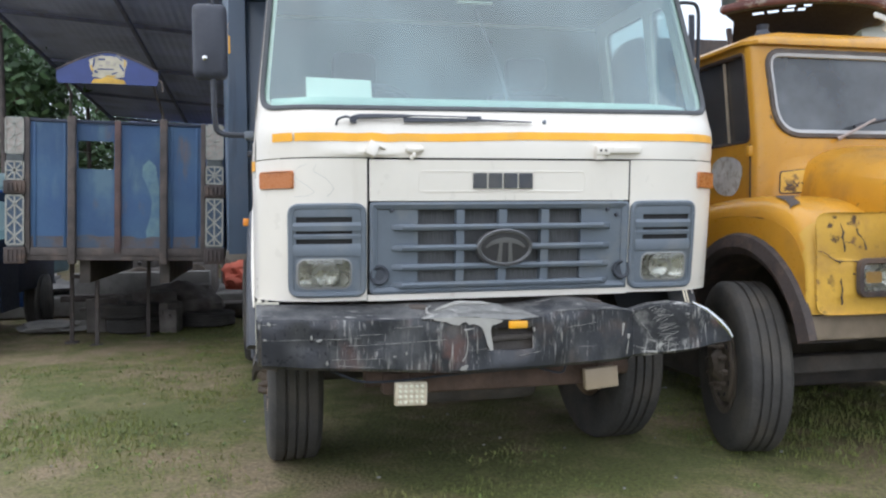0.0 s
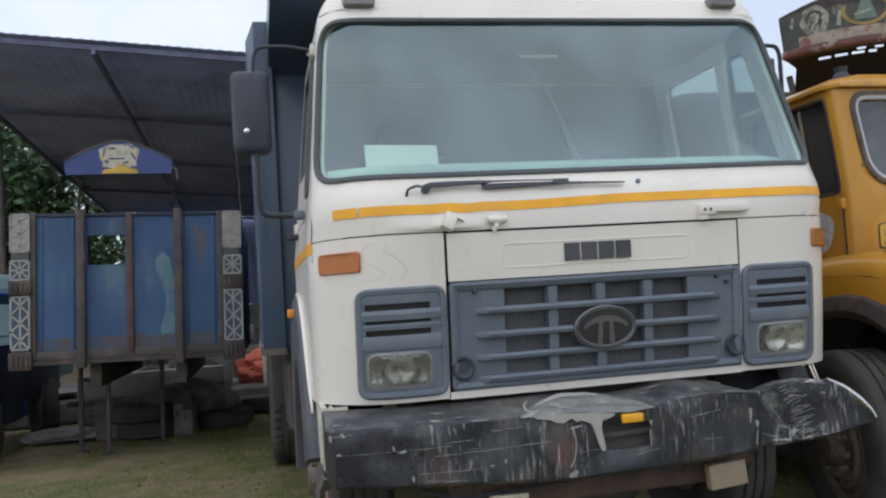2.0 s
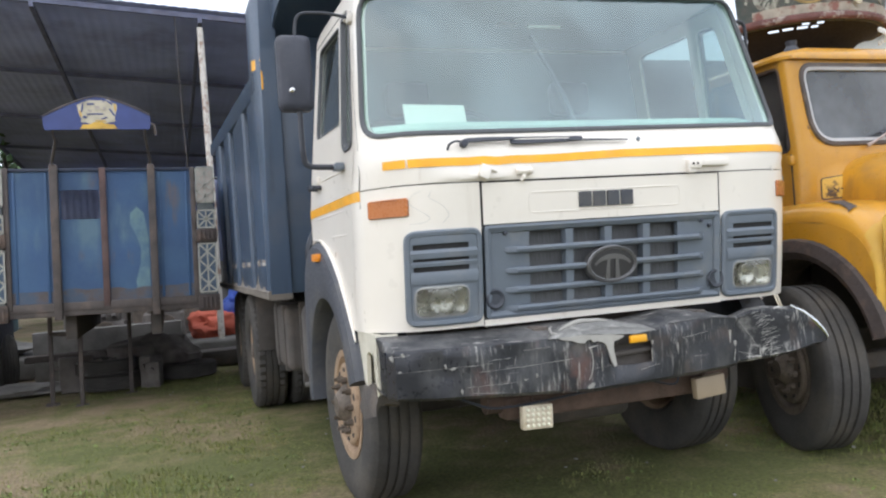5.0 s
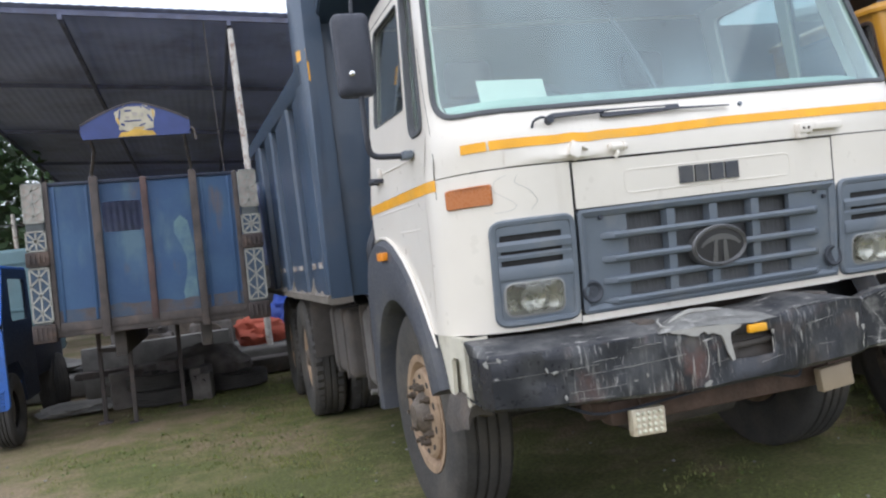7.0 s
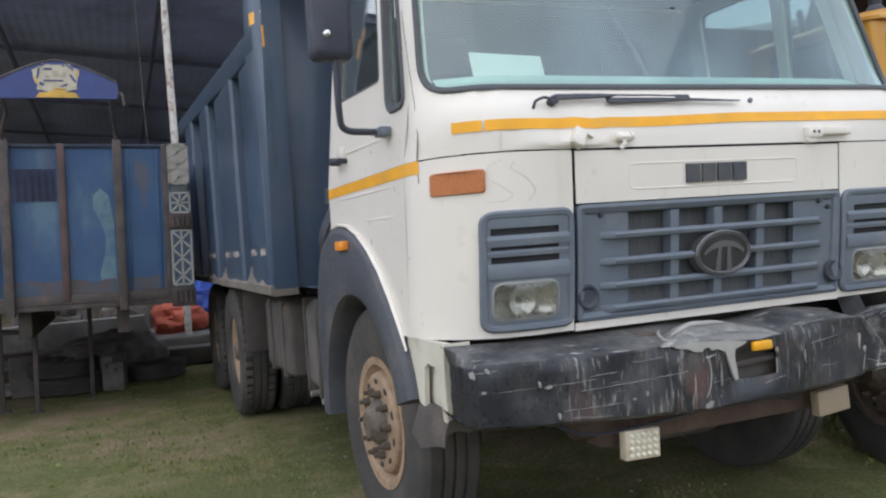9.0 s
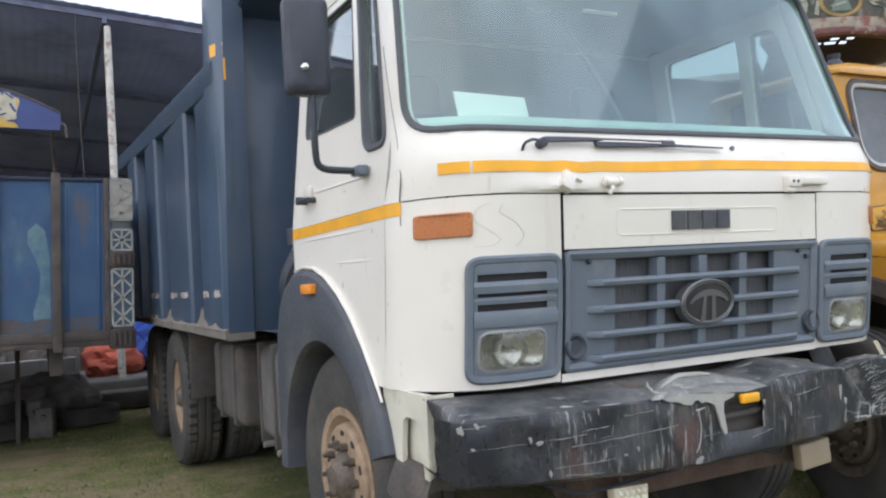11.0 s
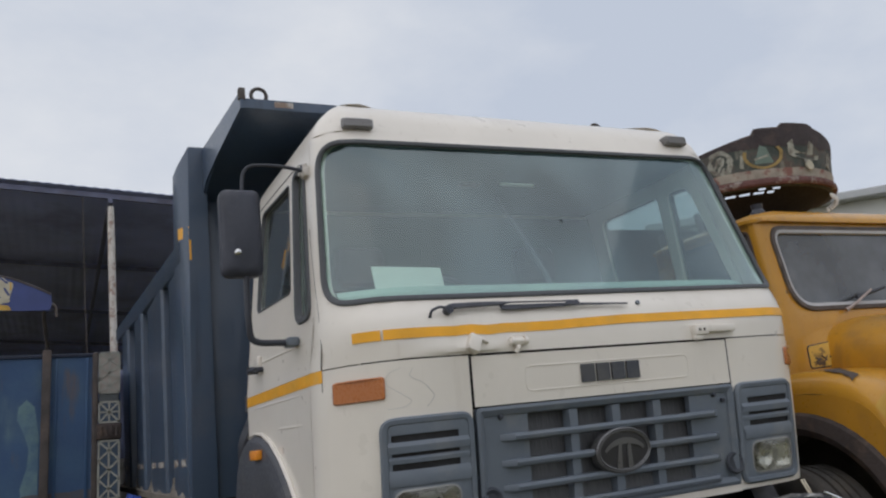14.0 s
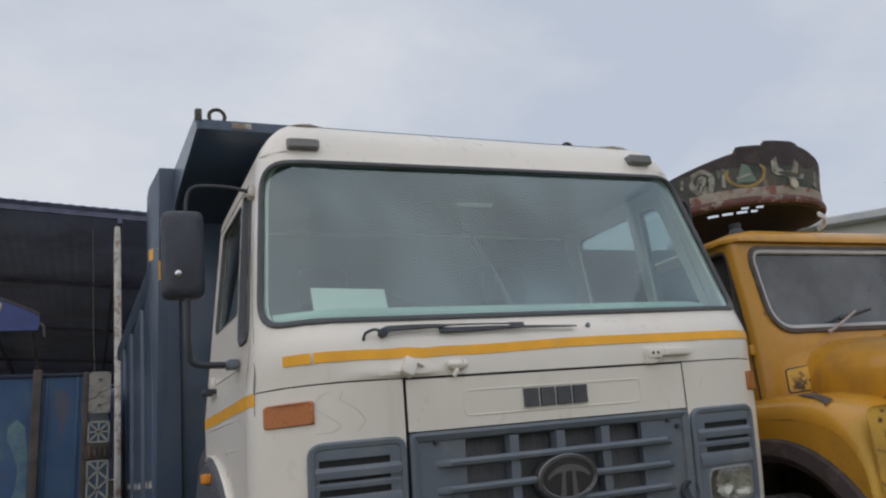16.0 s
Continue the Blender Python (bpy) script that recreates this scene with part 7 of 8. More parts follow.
for o in ([(-0.18, 2.95), (-0.13, 2.98), (-0.12, 2.91), (-0.06, 2.89), (0.02, 2.89), (0.05, 2.97), (0.10, 2.95), (0.08, 2.88), (0.16, 2.88), (0.15, 2.85), (0.05, 2.84), (0.03, 2.78), (-0.02, 2.79), (-0.03, 2.85), (-0.14, 2.86), (-0.18, 2.88)], [(-0.48, 2.865), (-0.36, 2.885), (-0.355, 2.873), (-0.475, 2.853)], [(-0.92, 2.86), (-0.90, 2.92), (-0.885, 2.91), (-0.90, 2.85)], [(0.30, 2.82), (0.35, 2.92), (0.38, 2.92), (0.38, 2.80)], [(-0.60, 2.82), (-0.58, 2.90), (-0.56, 2.89), (-0.57, 2.81)]):
    bm = nb()
    poly(bm, o, [], lambda t, z: crown(t, z, 0.005), lambda t, z: crown(t, z, 0.0))
    part("motif_patch", bm, FADED_PALE, board)
bm = nb()
skin(bm, [[crown(-0.74 + r * 0.10 * math.cos(a) + 0.03 * noise.noise(Vector((a * 2, r * 3, 1))), 2.868 + r * 0.085 * math.sin(a), 0.005) for a in lin(0, 2 * math.pi, 28)] for r in (1.0, 0.84, 0.66)])
part("motif_oval", bm, FADED_PALE, board, "faded pale oval motif")
for k in range(9):
    bm = nb()
    a, r = k * 2.4, 0.012 + 0.052 * ((k * 0.37) % 1)
    c0, z0 = -0.74 + 1.1 * r * math.cos(a), 2.868 + r * math.sin(a)
    skin(bm, [[crown(c0 + w + 0.012 * q, z0 + 0.02 * q, 0.005) for q in lin(-1, 1, 4)] for w in (-0.010, 0.012)])
    part("motif_stroke", bm, FADED_PALE, board)
# sooty upper part of the board with a ragged lower edge
bm = nb()
skin(bm, [[crown(t, (2.935 + 0.035 * noise.noise(Vector((t * 7, 1, 0))) + 0.015 * noise.noise(Vector((t * 30, 2, 0)))) * (1 - k) + crest(t) * k, 0.003) for k in lin(0, 1, 5)] for t in lin(-0.99, 1.13, 96)])
part("soot_band", bm, mat("sooty_brown_paint", (0.05, 0.04, 0.043), 0.8, var=0.3, scale=7, dirt=(0.11, 0.075, 0.065), dirt_amt=0.6, dirt_scale=9, bump=0.15), board, "sooty brown upper edge")
bm = nb()
lathe(bm, [(0.001, -0.004), (0.03, -0.004), (0.032, 0.0)], (2.53, 1.62 - 0.70, 2.72), 16, "y")
part("motif_dot", bm, SIGN_CREAM, board)
PALE = mat("pale_scallop", (0.7, 0.7, 0.68), 0.5)
for k in range(9):
    t = 0.35 + 0.075 * k
    p = crown(t, 2.63, 0.012)
    part("scallop", lathe(nb(), [(0.001, -0.008), (0.018, -0.006), (0.021, 0.0), (0.001, 0.003)], p, 10, "y"), PALE, body, "pale metal scallop")
for x in (2.1, 2.95):
    bm = nb()
    rod(bm, (x, 1.5, 2.34), (x, 1.55, 2.56), 0.02)
    part("support", bm, RUSTY_ARCH, body)
bm = nb()
tube(bm, arc([crown(1.06, 2.95, 0.0), crown(1.09, 2.98, 0.03), crown(1.09, 2.93, 0.05)]), 0.008, 6)
part("hook", bm, BLACK_PLASTIC, board)
# cargo body behind the yellow cab
bm = nb()
bx(bm, 1.68, 3.76, 2.3, 7.0, 0.95, 1.10, 0.01)
ybody = part("cargo_bed", bm, BROWN_STEEL, ytruck)
for s in (-1, 1):
    for y in (5.2,):
        wheel(ytruck, YC + s * 0.98, y, R_T - 0.012, s, False, 0, HUB)
bm = nb()
bx(bm, 1.85, 3.6, 2.6, 3.5, 0.22, 0.94, 0.05, 3)
part("fuel_tank", bm, CHASSIS, ytruck, "grimy dark fuel tank")
bm = nb()
poly(bm, [(p.x, p.y) for p in rrect([(1.66, 1.08), (3.80, 1.08), (3.80, 2.70), (1.66, 2.70)], [0.02, 0.02, 0.3, 0.3], 6, 2)], [], lambda x, z: Vector((x, 2.45, z)), lambda x, z: Vector((x, 2.52, z)))
part("headboard", bm, BROWN_STEEL, ybody, "dark weathered headboard with rounded corners")
ytruck.location += Vector((-0.045, -0.035, -0.015))
body.location += Vector((-0.05, -0.045, -0.02))

# ---- blue trailer body on stands ----
TX0, TX1, TY = -3.465, -1.470, 5.03
trailer = thing("cargo_trailer", (-2.43, TY, 0), "blue panelled cargo body with cream lattice corner posts", "trailer")
stakes = [(-3.275, 0.03), (-2.877, 0.045), (-2.467, 0.038), (-2.04, 0.045), (-1.67, 0.03)]
for i in range(4):
    x0, x1 = stakes[i][0] + stakes[i][1] * 0.7, stakes[i + 1][0] - stakes[i + 1][1] * 0.7
    out = [(x0, 1.02), (x1, 1.02), (x1, 2.285), (x0, 2.285)]
    holes = [rr2(-2.832, -2.506, 1.815, 2.085, 0.02, 2)] if i == 1 else []
    bm = nb()
    poly(bm, out, holes, lambda x, z: Vector((x, TY + 0.015, z)), lambda x, z: Vector((x, TY + 0.03, z)))
    if i in (0, 3):
        xm = (x0 + x1) / 2
        for xx in (x0 + 0.04, x1 - 0.04):
            bx(bm, xx - 0.012, xx + 0.012, TY + 0.002, TY + 0.016, 1.06, 2.25, 0.005)
    part("panel", bm, BLUE, trailer, "faded blue steel panel")
for i, (x, w) in enumerate(stakes):
    bm = nb()
    tall = i in (1, 3)
    bx(bm, x - w * 0.75, x + w * 0.75, TY - (0.06 if tall else 0.02), TY + 0.03, 0.90 if tall else 1.0, 2.315 if tall else 2.29, 0.008)
    part("stake", bm, RED_STEEL if i == 2 else BROWN_STEEL, trailer, "weathered reddish-brown steel stake" if i == 2 else "weathered brown steel stake")
for i in range(4):
    x0, x1 = stakes[i][0] + stakes[i][1] * 0.8, stakes[i + 1][0] - stakes[i + 1][1] * 0.8
    bm = nb()
    n = 10
    skin(bm, [[Vector((x, TY + 0.010, z)) for z in (1.057, 1.11, 1.150 + 0.02 * noise.noise(Vector((x * 9, i, 0))), 1.165 + 0.03 * noise.noise(Vector((x * 6, i, 5))))] + [Vector((x, TY + 0.0152, 1.166 + 0.03 * noise.noise(Vector((x * 6, i, 5)))))] for x in lin(x0, x1, n)])
    part("grime_band", bm, GRIME_BAND, trailer, "rust-stained lower edge of a panel")
bm = nb()
lp = [(-2.085, 1.10), (-2.085, 1.62), (-2.12, 1.86), (-2.18, 1.92), (-2.24, 1.86), (-2.245, 1.76), (-2.19, 1.64), (-2.155, 1.52), (-2.165, 1.38), (-2.21, 1.22), (-2.20, 1.12)]
poly(bm, lp, [], lambda x, z: Vector((x, TY + 0.0125, z)), lambda x, z: Vector((x, TY + 0.02, z)))
part("pale_stain", bm, PALE_STAIN, trailer, "pale weathered stain on the blue panel")
bm = nb()
bx(bm, TX0, TX1, TY - 0.01, TY + 0.05, 0.975, 1.055, 0.008)
part("sill", bm, BROWN_STEEL, trailer)
bm = nb()
bx(bm, -3.275, -1.67, TY + 0.0, TY + 0.04, 2.255, 2.285, 0.005)
part("head_rail", bm, NAVY, trailer)


def bars(panel, x0, x1, z0, z1, y, kind, w=0.0065):
    """A fretwork panel: each flat bar is a piece of its own."""
    def bar(a, b):
        bm = nb()
        a, b = Vector((a[0], y, a[1])), Vector((b[0], y, b[1]))
        d = (b - a).normalized()
        n = Vector((-d.z, 0, d.x)) * w
        f = Vector((0, -0.006, 0))
        skin(bm, [[a + n, a - n, b - n, b + n], [a + n + f, a - n + f, b - n + f, b + n + f]], closed=True, cap=True)
        part("fret_bar", bm, LATTICE, panel)
    for p, q in (((x0, z0), (x1, z0)), ((x0, z1), (x1, z1)), ((x0, z0), (x0, z1)), ((x1, z0), (x1, z1))):
        bar(p, q)
    xm, zm = (x0 + x1) / 2, (z0 + z1) / 2
    if kind == "star":
        for p, q in (((x0, z0), (x1, z1)), ((x0, z1), (x1, z0)), ((xm, z0), (xm, z1)), ((x0, zm), (x1, zm))):
            bar(p, q)
    else:
        n = 3
        if kind == "diamond":
            bar((xm, z0), (xm, z1))
        for k in range(n):
            a, b = z0 + (z1 - z0) * k / n, z0 + (z1 - z0) * (k + 1) / n
            c = (a + b) / 2
            if kind == "diamond":
                for p, q in (((x0, a), (xm, c)), ((xm, c), (x0, b)), ((x1, a), (xm, c)), ((xm, c), (x1, b))):
                    bar(p, q)
            else:
                for p, q in (((x0, b), (x1, a)), ((x1, b), (x0, a))):
                    bar(p, q)


for x0, x1 in ((TX0, -3.29), (-1.65, TX1)):
    bm = nb()
    bx(bm, x0 + 0.015, x1 - 0.015, TY - 0.03, TY + 0.08, 0.93, 2.29, 0.006)
    post = part("corner_post", bm, LATTICE_BACK, trailer, "corner post faced with cream fretwork")
    for z0, z1, kind, mt in ((1.945, 2.275, "diamond", LATTICE), (1.70, 1.865, "star", LATTICE), (1.085, 1.545, "diamond", LATTICE)):
        bars(post, x0 + 0.012, x1 - 0.012, z0, z1, TY - 0.034, kind, 0.0075)
        bm = nb()
        bx(bm, x0 + 0.014, x1 - 0.014, TY - 0.033, TY - 0.029, z0, z1)
        part("fret_plate", bm, FRET_PALE if z0 > 1.9 else FRET_BLUE, post)
    for z0, z1 in ((1.56, 1.69), (0.90, 1.06)):
        bm = nb()
        bx(bm, x0 - 0.008, x1 + 0.008, TY - 0.055, TY + 0.085, z0, z1, 0.012)
        for k in range(4):
            xx = x0 + 0.03 + k * (x1 - x0 - 0.06) / 3
            rod(bm, (xx, TY - 0.058, z0 + 0.03), (xx, TY - 0.052, z1 - 0.03), 0.012, 6)
        part("moulding", bm, RUSTY_ARCH, post, "brown moulded band")
for s, x in ((-1, TX0 + 0.02), (1, TX1 - 0.02)):
    bm = nb()
    bx(bm, x - 0.02, x + 0.02, TY + 0.05, 7.9, 1.0, 2.2, 0.006)
    for y in (6.0, 7.0, 7.75):
        bx(bm, x + s * 0.02 - 0.02, x + s * 0.02 + 0.02, y, y + 0.1, 0.95, 2.24, 0.006)
    part("side_wall", bm, BLUE, trailer)
bm = nb()
bx(bm, TX0 + 0.02, TX1 - 0.02, TY, 7.9, 0.93, 1.0, 0.01)
part("bed_floor", bm, BROWN_STEEL, trailer)
for x in (-2.80, -2.05):
    bm = nb()
    bx(bm, x - 0.05, x + 0.05, 5.2, 7.85, 0.70, 0.93, 0.01)
    part("beam", bm, CHASSIS, trailer)
for x, y in ((-3.08, 5.95), (-2.78, 5.7), (-2.35, 6.3)):
    bm = nb()
    bx(bm, x - 0.02, x + 0.02, y - 0.02, y + 0.02, 0.0, 0.94, 0.005)
    bx(bm, x - 0.06, x + 0.06, y - 0.06, y + 0.06, 0.0, 0.02)
    part("stand_leg", bm, BROWN_STEEL, trailer, "rusty prop leg")
for (xa, ya), (xb, yb), z in (((-3.08, 5.95), (-2.78, 5.7), 0.72),):
    bm = nb()
    rod(bm, (xa, ya, z), (xb, yb, z), 0.022, 8)
    part("stand_brace", bm, BROWN_STEEL, trailer)

trailer.location += Vector((0.0, -0.13, -0.02))
trailer.rotation_euler[1] = 0.025

# arched sign held forward of the trailer's stakes
sign = thing("arched_sign", (-2.37, 4.2, 2.3), "arched blue sign board with a cream and gold motif", "sign")
SX0, SX1, SY = -2.793, -1.948, 4.20
bm = nb()
arch_top = [(SX0 + (SX1 - SX0) * t, 2.622 + 0.165 * (1 - abs(2 * t - 1) ** 1.45)) for t in lin(1, 0, 20)]
poly(bm, [(SX0 + 0.012, 2.510), (SX1 - 0.012, 2.500), (SX1, 2.54)] + arch_top + [(SX0, 2.55)], [], lambda x, z: Vector((x, SY, z)), lambda x, z: Vector((x, SY + 0.028, z)))
sboard = part("board", bm, SIGN_BLUE, sign)
bm = nb()
tube(bm, [Vector((x, SY, z)) for x, z in arch_top], 0.008, 6)
part("edge_trim", bm, BROWN_STEEL, sboard)
# plain cream block with ragged edges and dark strokes on a gold base
cx_, rr = -2.365, random.Random(3)
bm = nb()
poly(bm, [(cx_ + (0.150 + 0.012 * math.sin(a * 5) + rr.uniform(-0.006, 0.006)) * math.copysign(abs(math.cos(a)) ** 0.6, math.cos(a)), 2.655 + (0.104 + 0.008 * math.sin(a * 7)) * math.copysign(abs(math.sin(a)) ** 0.6, math.sin(a))) for a in lin(0, 2 * math.pi, 44)[:-1]], [], lambda x, z: Vector((x, SY - 0.005, z)), lambda x, z: Vector((x, SY + 0.002, z)))
part("motif_block", bm, SIGN_CREAM, sboard)
bm = nb()
poly(bm, [(cx_ - 0.145, 2.512), (cx_ + 0.148, 2.508), (cx_ + 0.125, 2.545), (cx_ + 0.06, 2.552), (cx_ + 0.03, 2.566), (cx_ - 0.03, 2.568), (cx_ - 0.06, 2.550), (cx_ - 0.12, 2.548)], [], lambda x, z: Vector((x, SY - 0.007, z)), lambda x, z: Vector((x, SY + 0.002, z)))
part("motif_base", bm, SIGN_GOLD, sboard)
for x, z, w, h, r, mt in ((-0.05, 2.72, 0.055, 0.014, 0, 0), (0.095, 2.735, 0.065, 0.012, 40, 0), (-0.02, 2.635, 0.13, 0.010, 0, 0), (-0.118, 2.69, 0.012, 0.075, 10, 0), (0.113, 2.65, 0.014, 0.066, -30, 0), (0.055, 2.755, 0.012, 0.036, 15, 0), (-0.10, 2.61, 0.03, 0.018, 30, 0), (-0.085, 2.75, 0.045, 0.010, -20, 0), (0.05, 2.60, 0.05, 0.010, -20, 0), (0.14, 2.69, 0.010, 0.06, 0, 1), (-0.135, 2.64, 0.012, 0.05, -15, 1), (0.0, 2.69, 0.04, 0.03, 0, 2), (0.055, 2.68, 0.02, 0.03, 10, 2), (-0.06, 2.665, 0.03, 0.018, 10, 2), (0.02, 2.575, 0.08, 0.01, 3, 1)):
    bm = nb()
    bx(bm, -w / 2, w / 2, -0.002, 0.002, -h / 2, h / 2, 0, 1, Matrix.Translation((cx_ + x, SY - 0.008, z)) @ Matrix.Rotation(radians(r), 4, "Y"))
    part("motif_stroke", bm, (SIGN_BLUE, SIGN_GOLD, FRET_PALE)[mt], sboard)
for x0_, x1_ in ((-2.82, -2.74), (-1.985, -2.0)):
    bm = nb()
    tube(bm, [(x0_, TY - 0.16, 2.27), (x0_, TY - 0.2, 2.33), (x1_, SY + 0.3, 2.46), (x1_, SY + 0.04, 2.56), (x1_, SY + 0.035, 2.64)], 0.015, 6)
    part("support", bm, BROWN_STEEL, sign)
bm = nb()
tube(bm, arc([(SX1 - 0.02, SY + 0.02, 2.56), (SX1 + 0.03, SY + 0.02, 2.54), (SX1 + 0.035, SY + 0.02, 2.45)]), 0.010, 6)
part("hanging_tab", bm, BROWN_STEEL, sign)

# ---- small blue pickup cab ----
mini = thing("pickup", (-4.25, 5.6, 0), "stripped bright blue pickup with bare front panel", "pickup")
MX0, MX1, MY = -4.95, -3.66, 5.15
bm = nb()
out = rr2(MX0, MX1, 0.36, 1.08, 0.05, 4, 2)
poly(bm, out, [rr2(-3.945, -3.745, 0.60, 0.86, 0.05, 3), rr2(-4.25, -4.05, 0.60, 0.86, 0.05, 3), rr2(-4.75, -4.35, 0.60, 0.86, 0.03, 3), rr2(-3.80, -3.735, 0.94, 1.0, 0.02, 3), rr2(-3.93, -3.86, 0.95, 1.0, 0.02, 3)], lambda x, z: Vector((x, MY + 0.03 * (z - 0.4), z)), lambda x, z: Vector((x, MY + 0.05 + 0.03 * (z - 0.4), z)))
part("front_panel", bm, BRIGHT_BLUE, mini, "pressed blue inner panel with holes")
bm = nb()
for z in (0.56, 0.9, 1.03):
    bx(bm, MX0 + 0.06, MX1 - 0.12, MY - 0.025, MY + 0.01, z - 0.012, z + 0.012, 0.006)
part("pressing", bm, BRIGHT_BLUE, mini)
for k in range(5):
    bm = nb()
    bx(bm, MX1 - 0.30, MX1 - 0.04, MY - 0.018, MY + 0.02, 0.39 + k * 0.032, 0.405 + k * 0.032, 0.005)
    part("vent_slat", bm, BRIGHT_BLUE, mini)
bm = nb()
bx(bm, MX0 + 0.1, MX1 - 0.1, MY + 0.06, MY + 0.1, 0.3, 1.0)
part("bulkhead", bm, NAVY, mini)
bm = nb()
wso = rr2(MX0, MX1, 1.08, 1.63, 0.06, 4, 2)
wsi = rr2(MX0 + 0.05, MX1 - 0.035, 1.105, 1.59, 0.05, 4, 2)
poly(bm, wso, [wsi], lambda x, z: Vector((x, MY + 0.02 + 0.45 * (z - 1.08), z)), lambda x, z: Vector((x, MY + 0.07 + 0.45 * (z - 1.08), z)))
part("windscreen_frame", bm, BRIGHT_BLUE, mini)
bm = nb()
poly(bm, wsi, [], lambda x, z: Vector((x, MY + 0.045 + 0.45 * (z - 1.08), z)), lambda x, z: Vector((x, MY + 0.05 + 0.45 * (z - 1.08), z)))
part("windscreen", bm, YGLASS, mini, "dusty pickup windscreen")
for x in (MX0, MX1 - 0.03):
    bm = nb()
    poly(bm, [(MY + 0.05, 0.75), (MY + 0.1, 1.1), (MY + 0.30, 1.61), (MY + 1.3, 1.61), (MY + 1.3, 0.35), (MY + 0.72, 0.35), (MY + 0.66, 0.62), (MY + 0.5, 0.75)], [rr2(MY + 0.45, MY + 1.15, 1.12, 1.52, 0.05, 3)], lambda y, z, x=x: Vector((x, y, z)), lambda y, z, x=x: Vector((x + 0.03, y, z)))
    part("side_panel", bm, NAVY if x > -4 else BRIGHT_BLUE, mini, "dark navy cab side")
bm = nb()
bx(bm, MX0, MX1, MY + 0.27, MY + 1.3, 1.60, 1.64, 0.02)
part("roof", bm, BRIGHT_BLUE, mini)
bm = nb()
bx(bm, MX0 + 0.03, MX1 - 0.03, MY + 1.28, MY + 3.0, 0.5, 0.95, 0.02)
part("load_bed", bm, NAVY, mini)
MT = tyre_mesh(0.33, 0.17, 0.17, 30, False)
for x in (-4.85, -3.755):
    for y in (MY + 0.36, MY + 2.4):
        ob = part("tyre", MT, TYRE, mini)
        ob.matrix_basis = pose(x, y, 0.325)
        bm = nb()
        lathe(bm, [(0.175, -0.05), (0.15, 0.02), (0.06, 0.04), (0.001, 0.04)], (0, 0, 0), 20)
        part("rim", bm, HUB, ob)

# dents and weld spots pressed into the bare panel
rr = random.Random(5)
for k in range(10):
    x, z = rr.uniform(MX1 - 0.34, MX1 - 0.03), rr.choice((0.885, 0.925, 1.02, 1.05, 0.58, 0.53))
    bm = nb()
    bx(bm, x - 0.018, x + 0.018, MY - 0.012, MY + 0.03, z - 0.009, z + 0.009, 0.006)
    part("weld_boss", bm, BRIGHT_BLUE, mini)
mini.location += Vector((-0.07, -0.10, 0.0))

# blue axle frame with a small wheel further in
cart = thing("axle_frame", (-4.0, 7.6, 0), "blue steel axle frame with one black wheel", "machine part")
ob = part("tyre", MT, TYRE, cart)
ob.matrix_basis = pose(-3.78, 7.55, 0.325, 0, 0, 20)
bm = nb()
bx(bm, -4.35, -3.92, 7.35, 7.75, 0.25, 0.55, 0.06, 3)
rod(bm, (-4.3, 7.55, 0.4), (-3.7, 7.55, 0.34), 0.05)
bx(bm, -4.3, -4.15, 7.2, 8.6, 0.45, 0.6, 0.02)
part("frame", bm, BRIGHT_BLUE, cart)

# ---- shed ----
def roof_z(x, y):
    return 5.38 - 0.080 * (x + 1.1) - 0.045 * (y - 10)


shed = structure("shed_roof", skin(nb(), [[Vector((x, y, roof_z(x, y) + 0.005 * math.sin(x * 40))) for y in (10.0, 14, 18, 22, 26.5)] for x in lin(-6.25, 3.0, 260)]), SHEET, "sooty corrugated metal shed roof", "roof")
shed.modifiers.new("thickness", "SOLIDIFY").thickness = 0.01
for y in (10.05, 14, 18, 22, 26.3):
    bm = nb()
    skin(bm, [[Vector((x, y + dy, roof_z(x, y) - 0.06 + dz)) for dy, dz in ((0, 0), (0.05, 0), (0.05, -0.08), (0, -0.08))] for x in lin(-6.2, 2.95, 6)], closed=True, cap=True)
    part("purlin", bm, DARKENED_BEAM, shed)
for x in (-6.1, -3.6, -1.2, 1.4):
    bm = nb()
    skin(bm, [[Vector((x + dx, y, roof_z(x, y) - 0.14 + dz)) for dx, dz in ((0, 0), (0.06, 0), (0.06, -0.09), (0, -0.09))] for y in (10, 18, 26.4)], closed=True, cap=True)
    part("rafter", bm, DARKENED_BEAM, shed)
bm = nb()
n = 240
skin(bm, [[Vector((x, 26.6 + 0.02 * math.sin(x * 30), z)) for z in (1.56, roof_z(x, 26.6) - 0.05)] for x in lin(-5.6, 3.0, n)])
structure("shed_wall", bm, SHEET, "sooty sheet-metal back wall of the shed", "wall").modifiers.new("thickness", "SOLIDIFY").thickness = 0.01
bm = nb()
bx(bm, -5.6, 3.0, 26.5, 26.7, 0, 1.55, 0.01)
structure("shed_plinth", bm, CONCRETE, "stained low concrete wall at the back of the shed", "wall")
bm = nb()
skin(bm, [[Vector((3.0 + 0.02 * math.sin(y * 30), y, z)) for z in (0, roof_z(3, y) - 0.05)] for y in lin(10, 26.5, 300)])
structure("shed_side", bm, SHEET, "sooty sheet-metal side wall of the shed", "wall").modifiers.new("thickness", "SOLIDIFY").thickness = 0.01
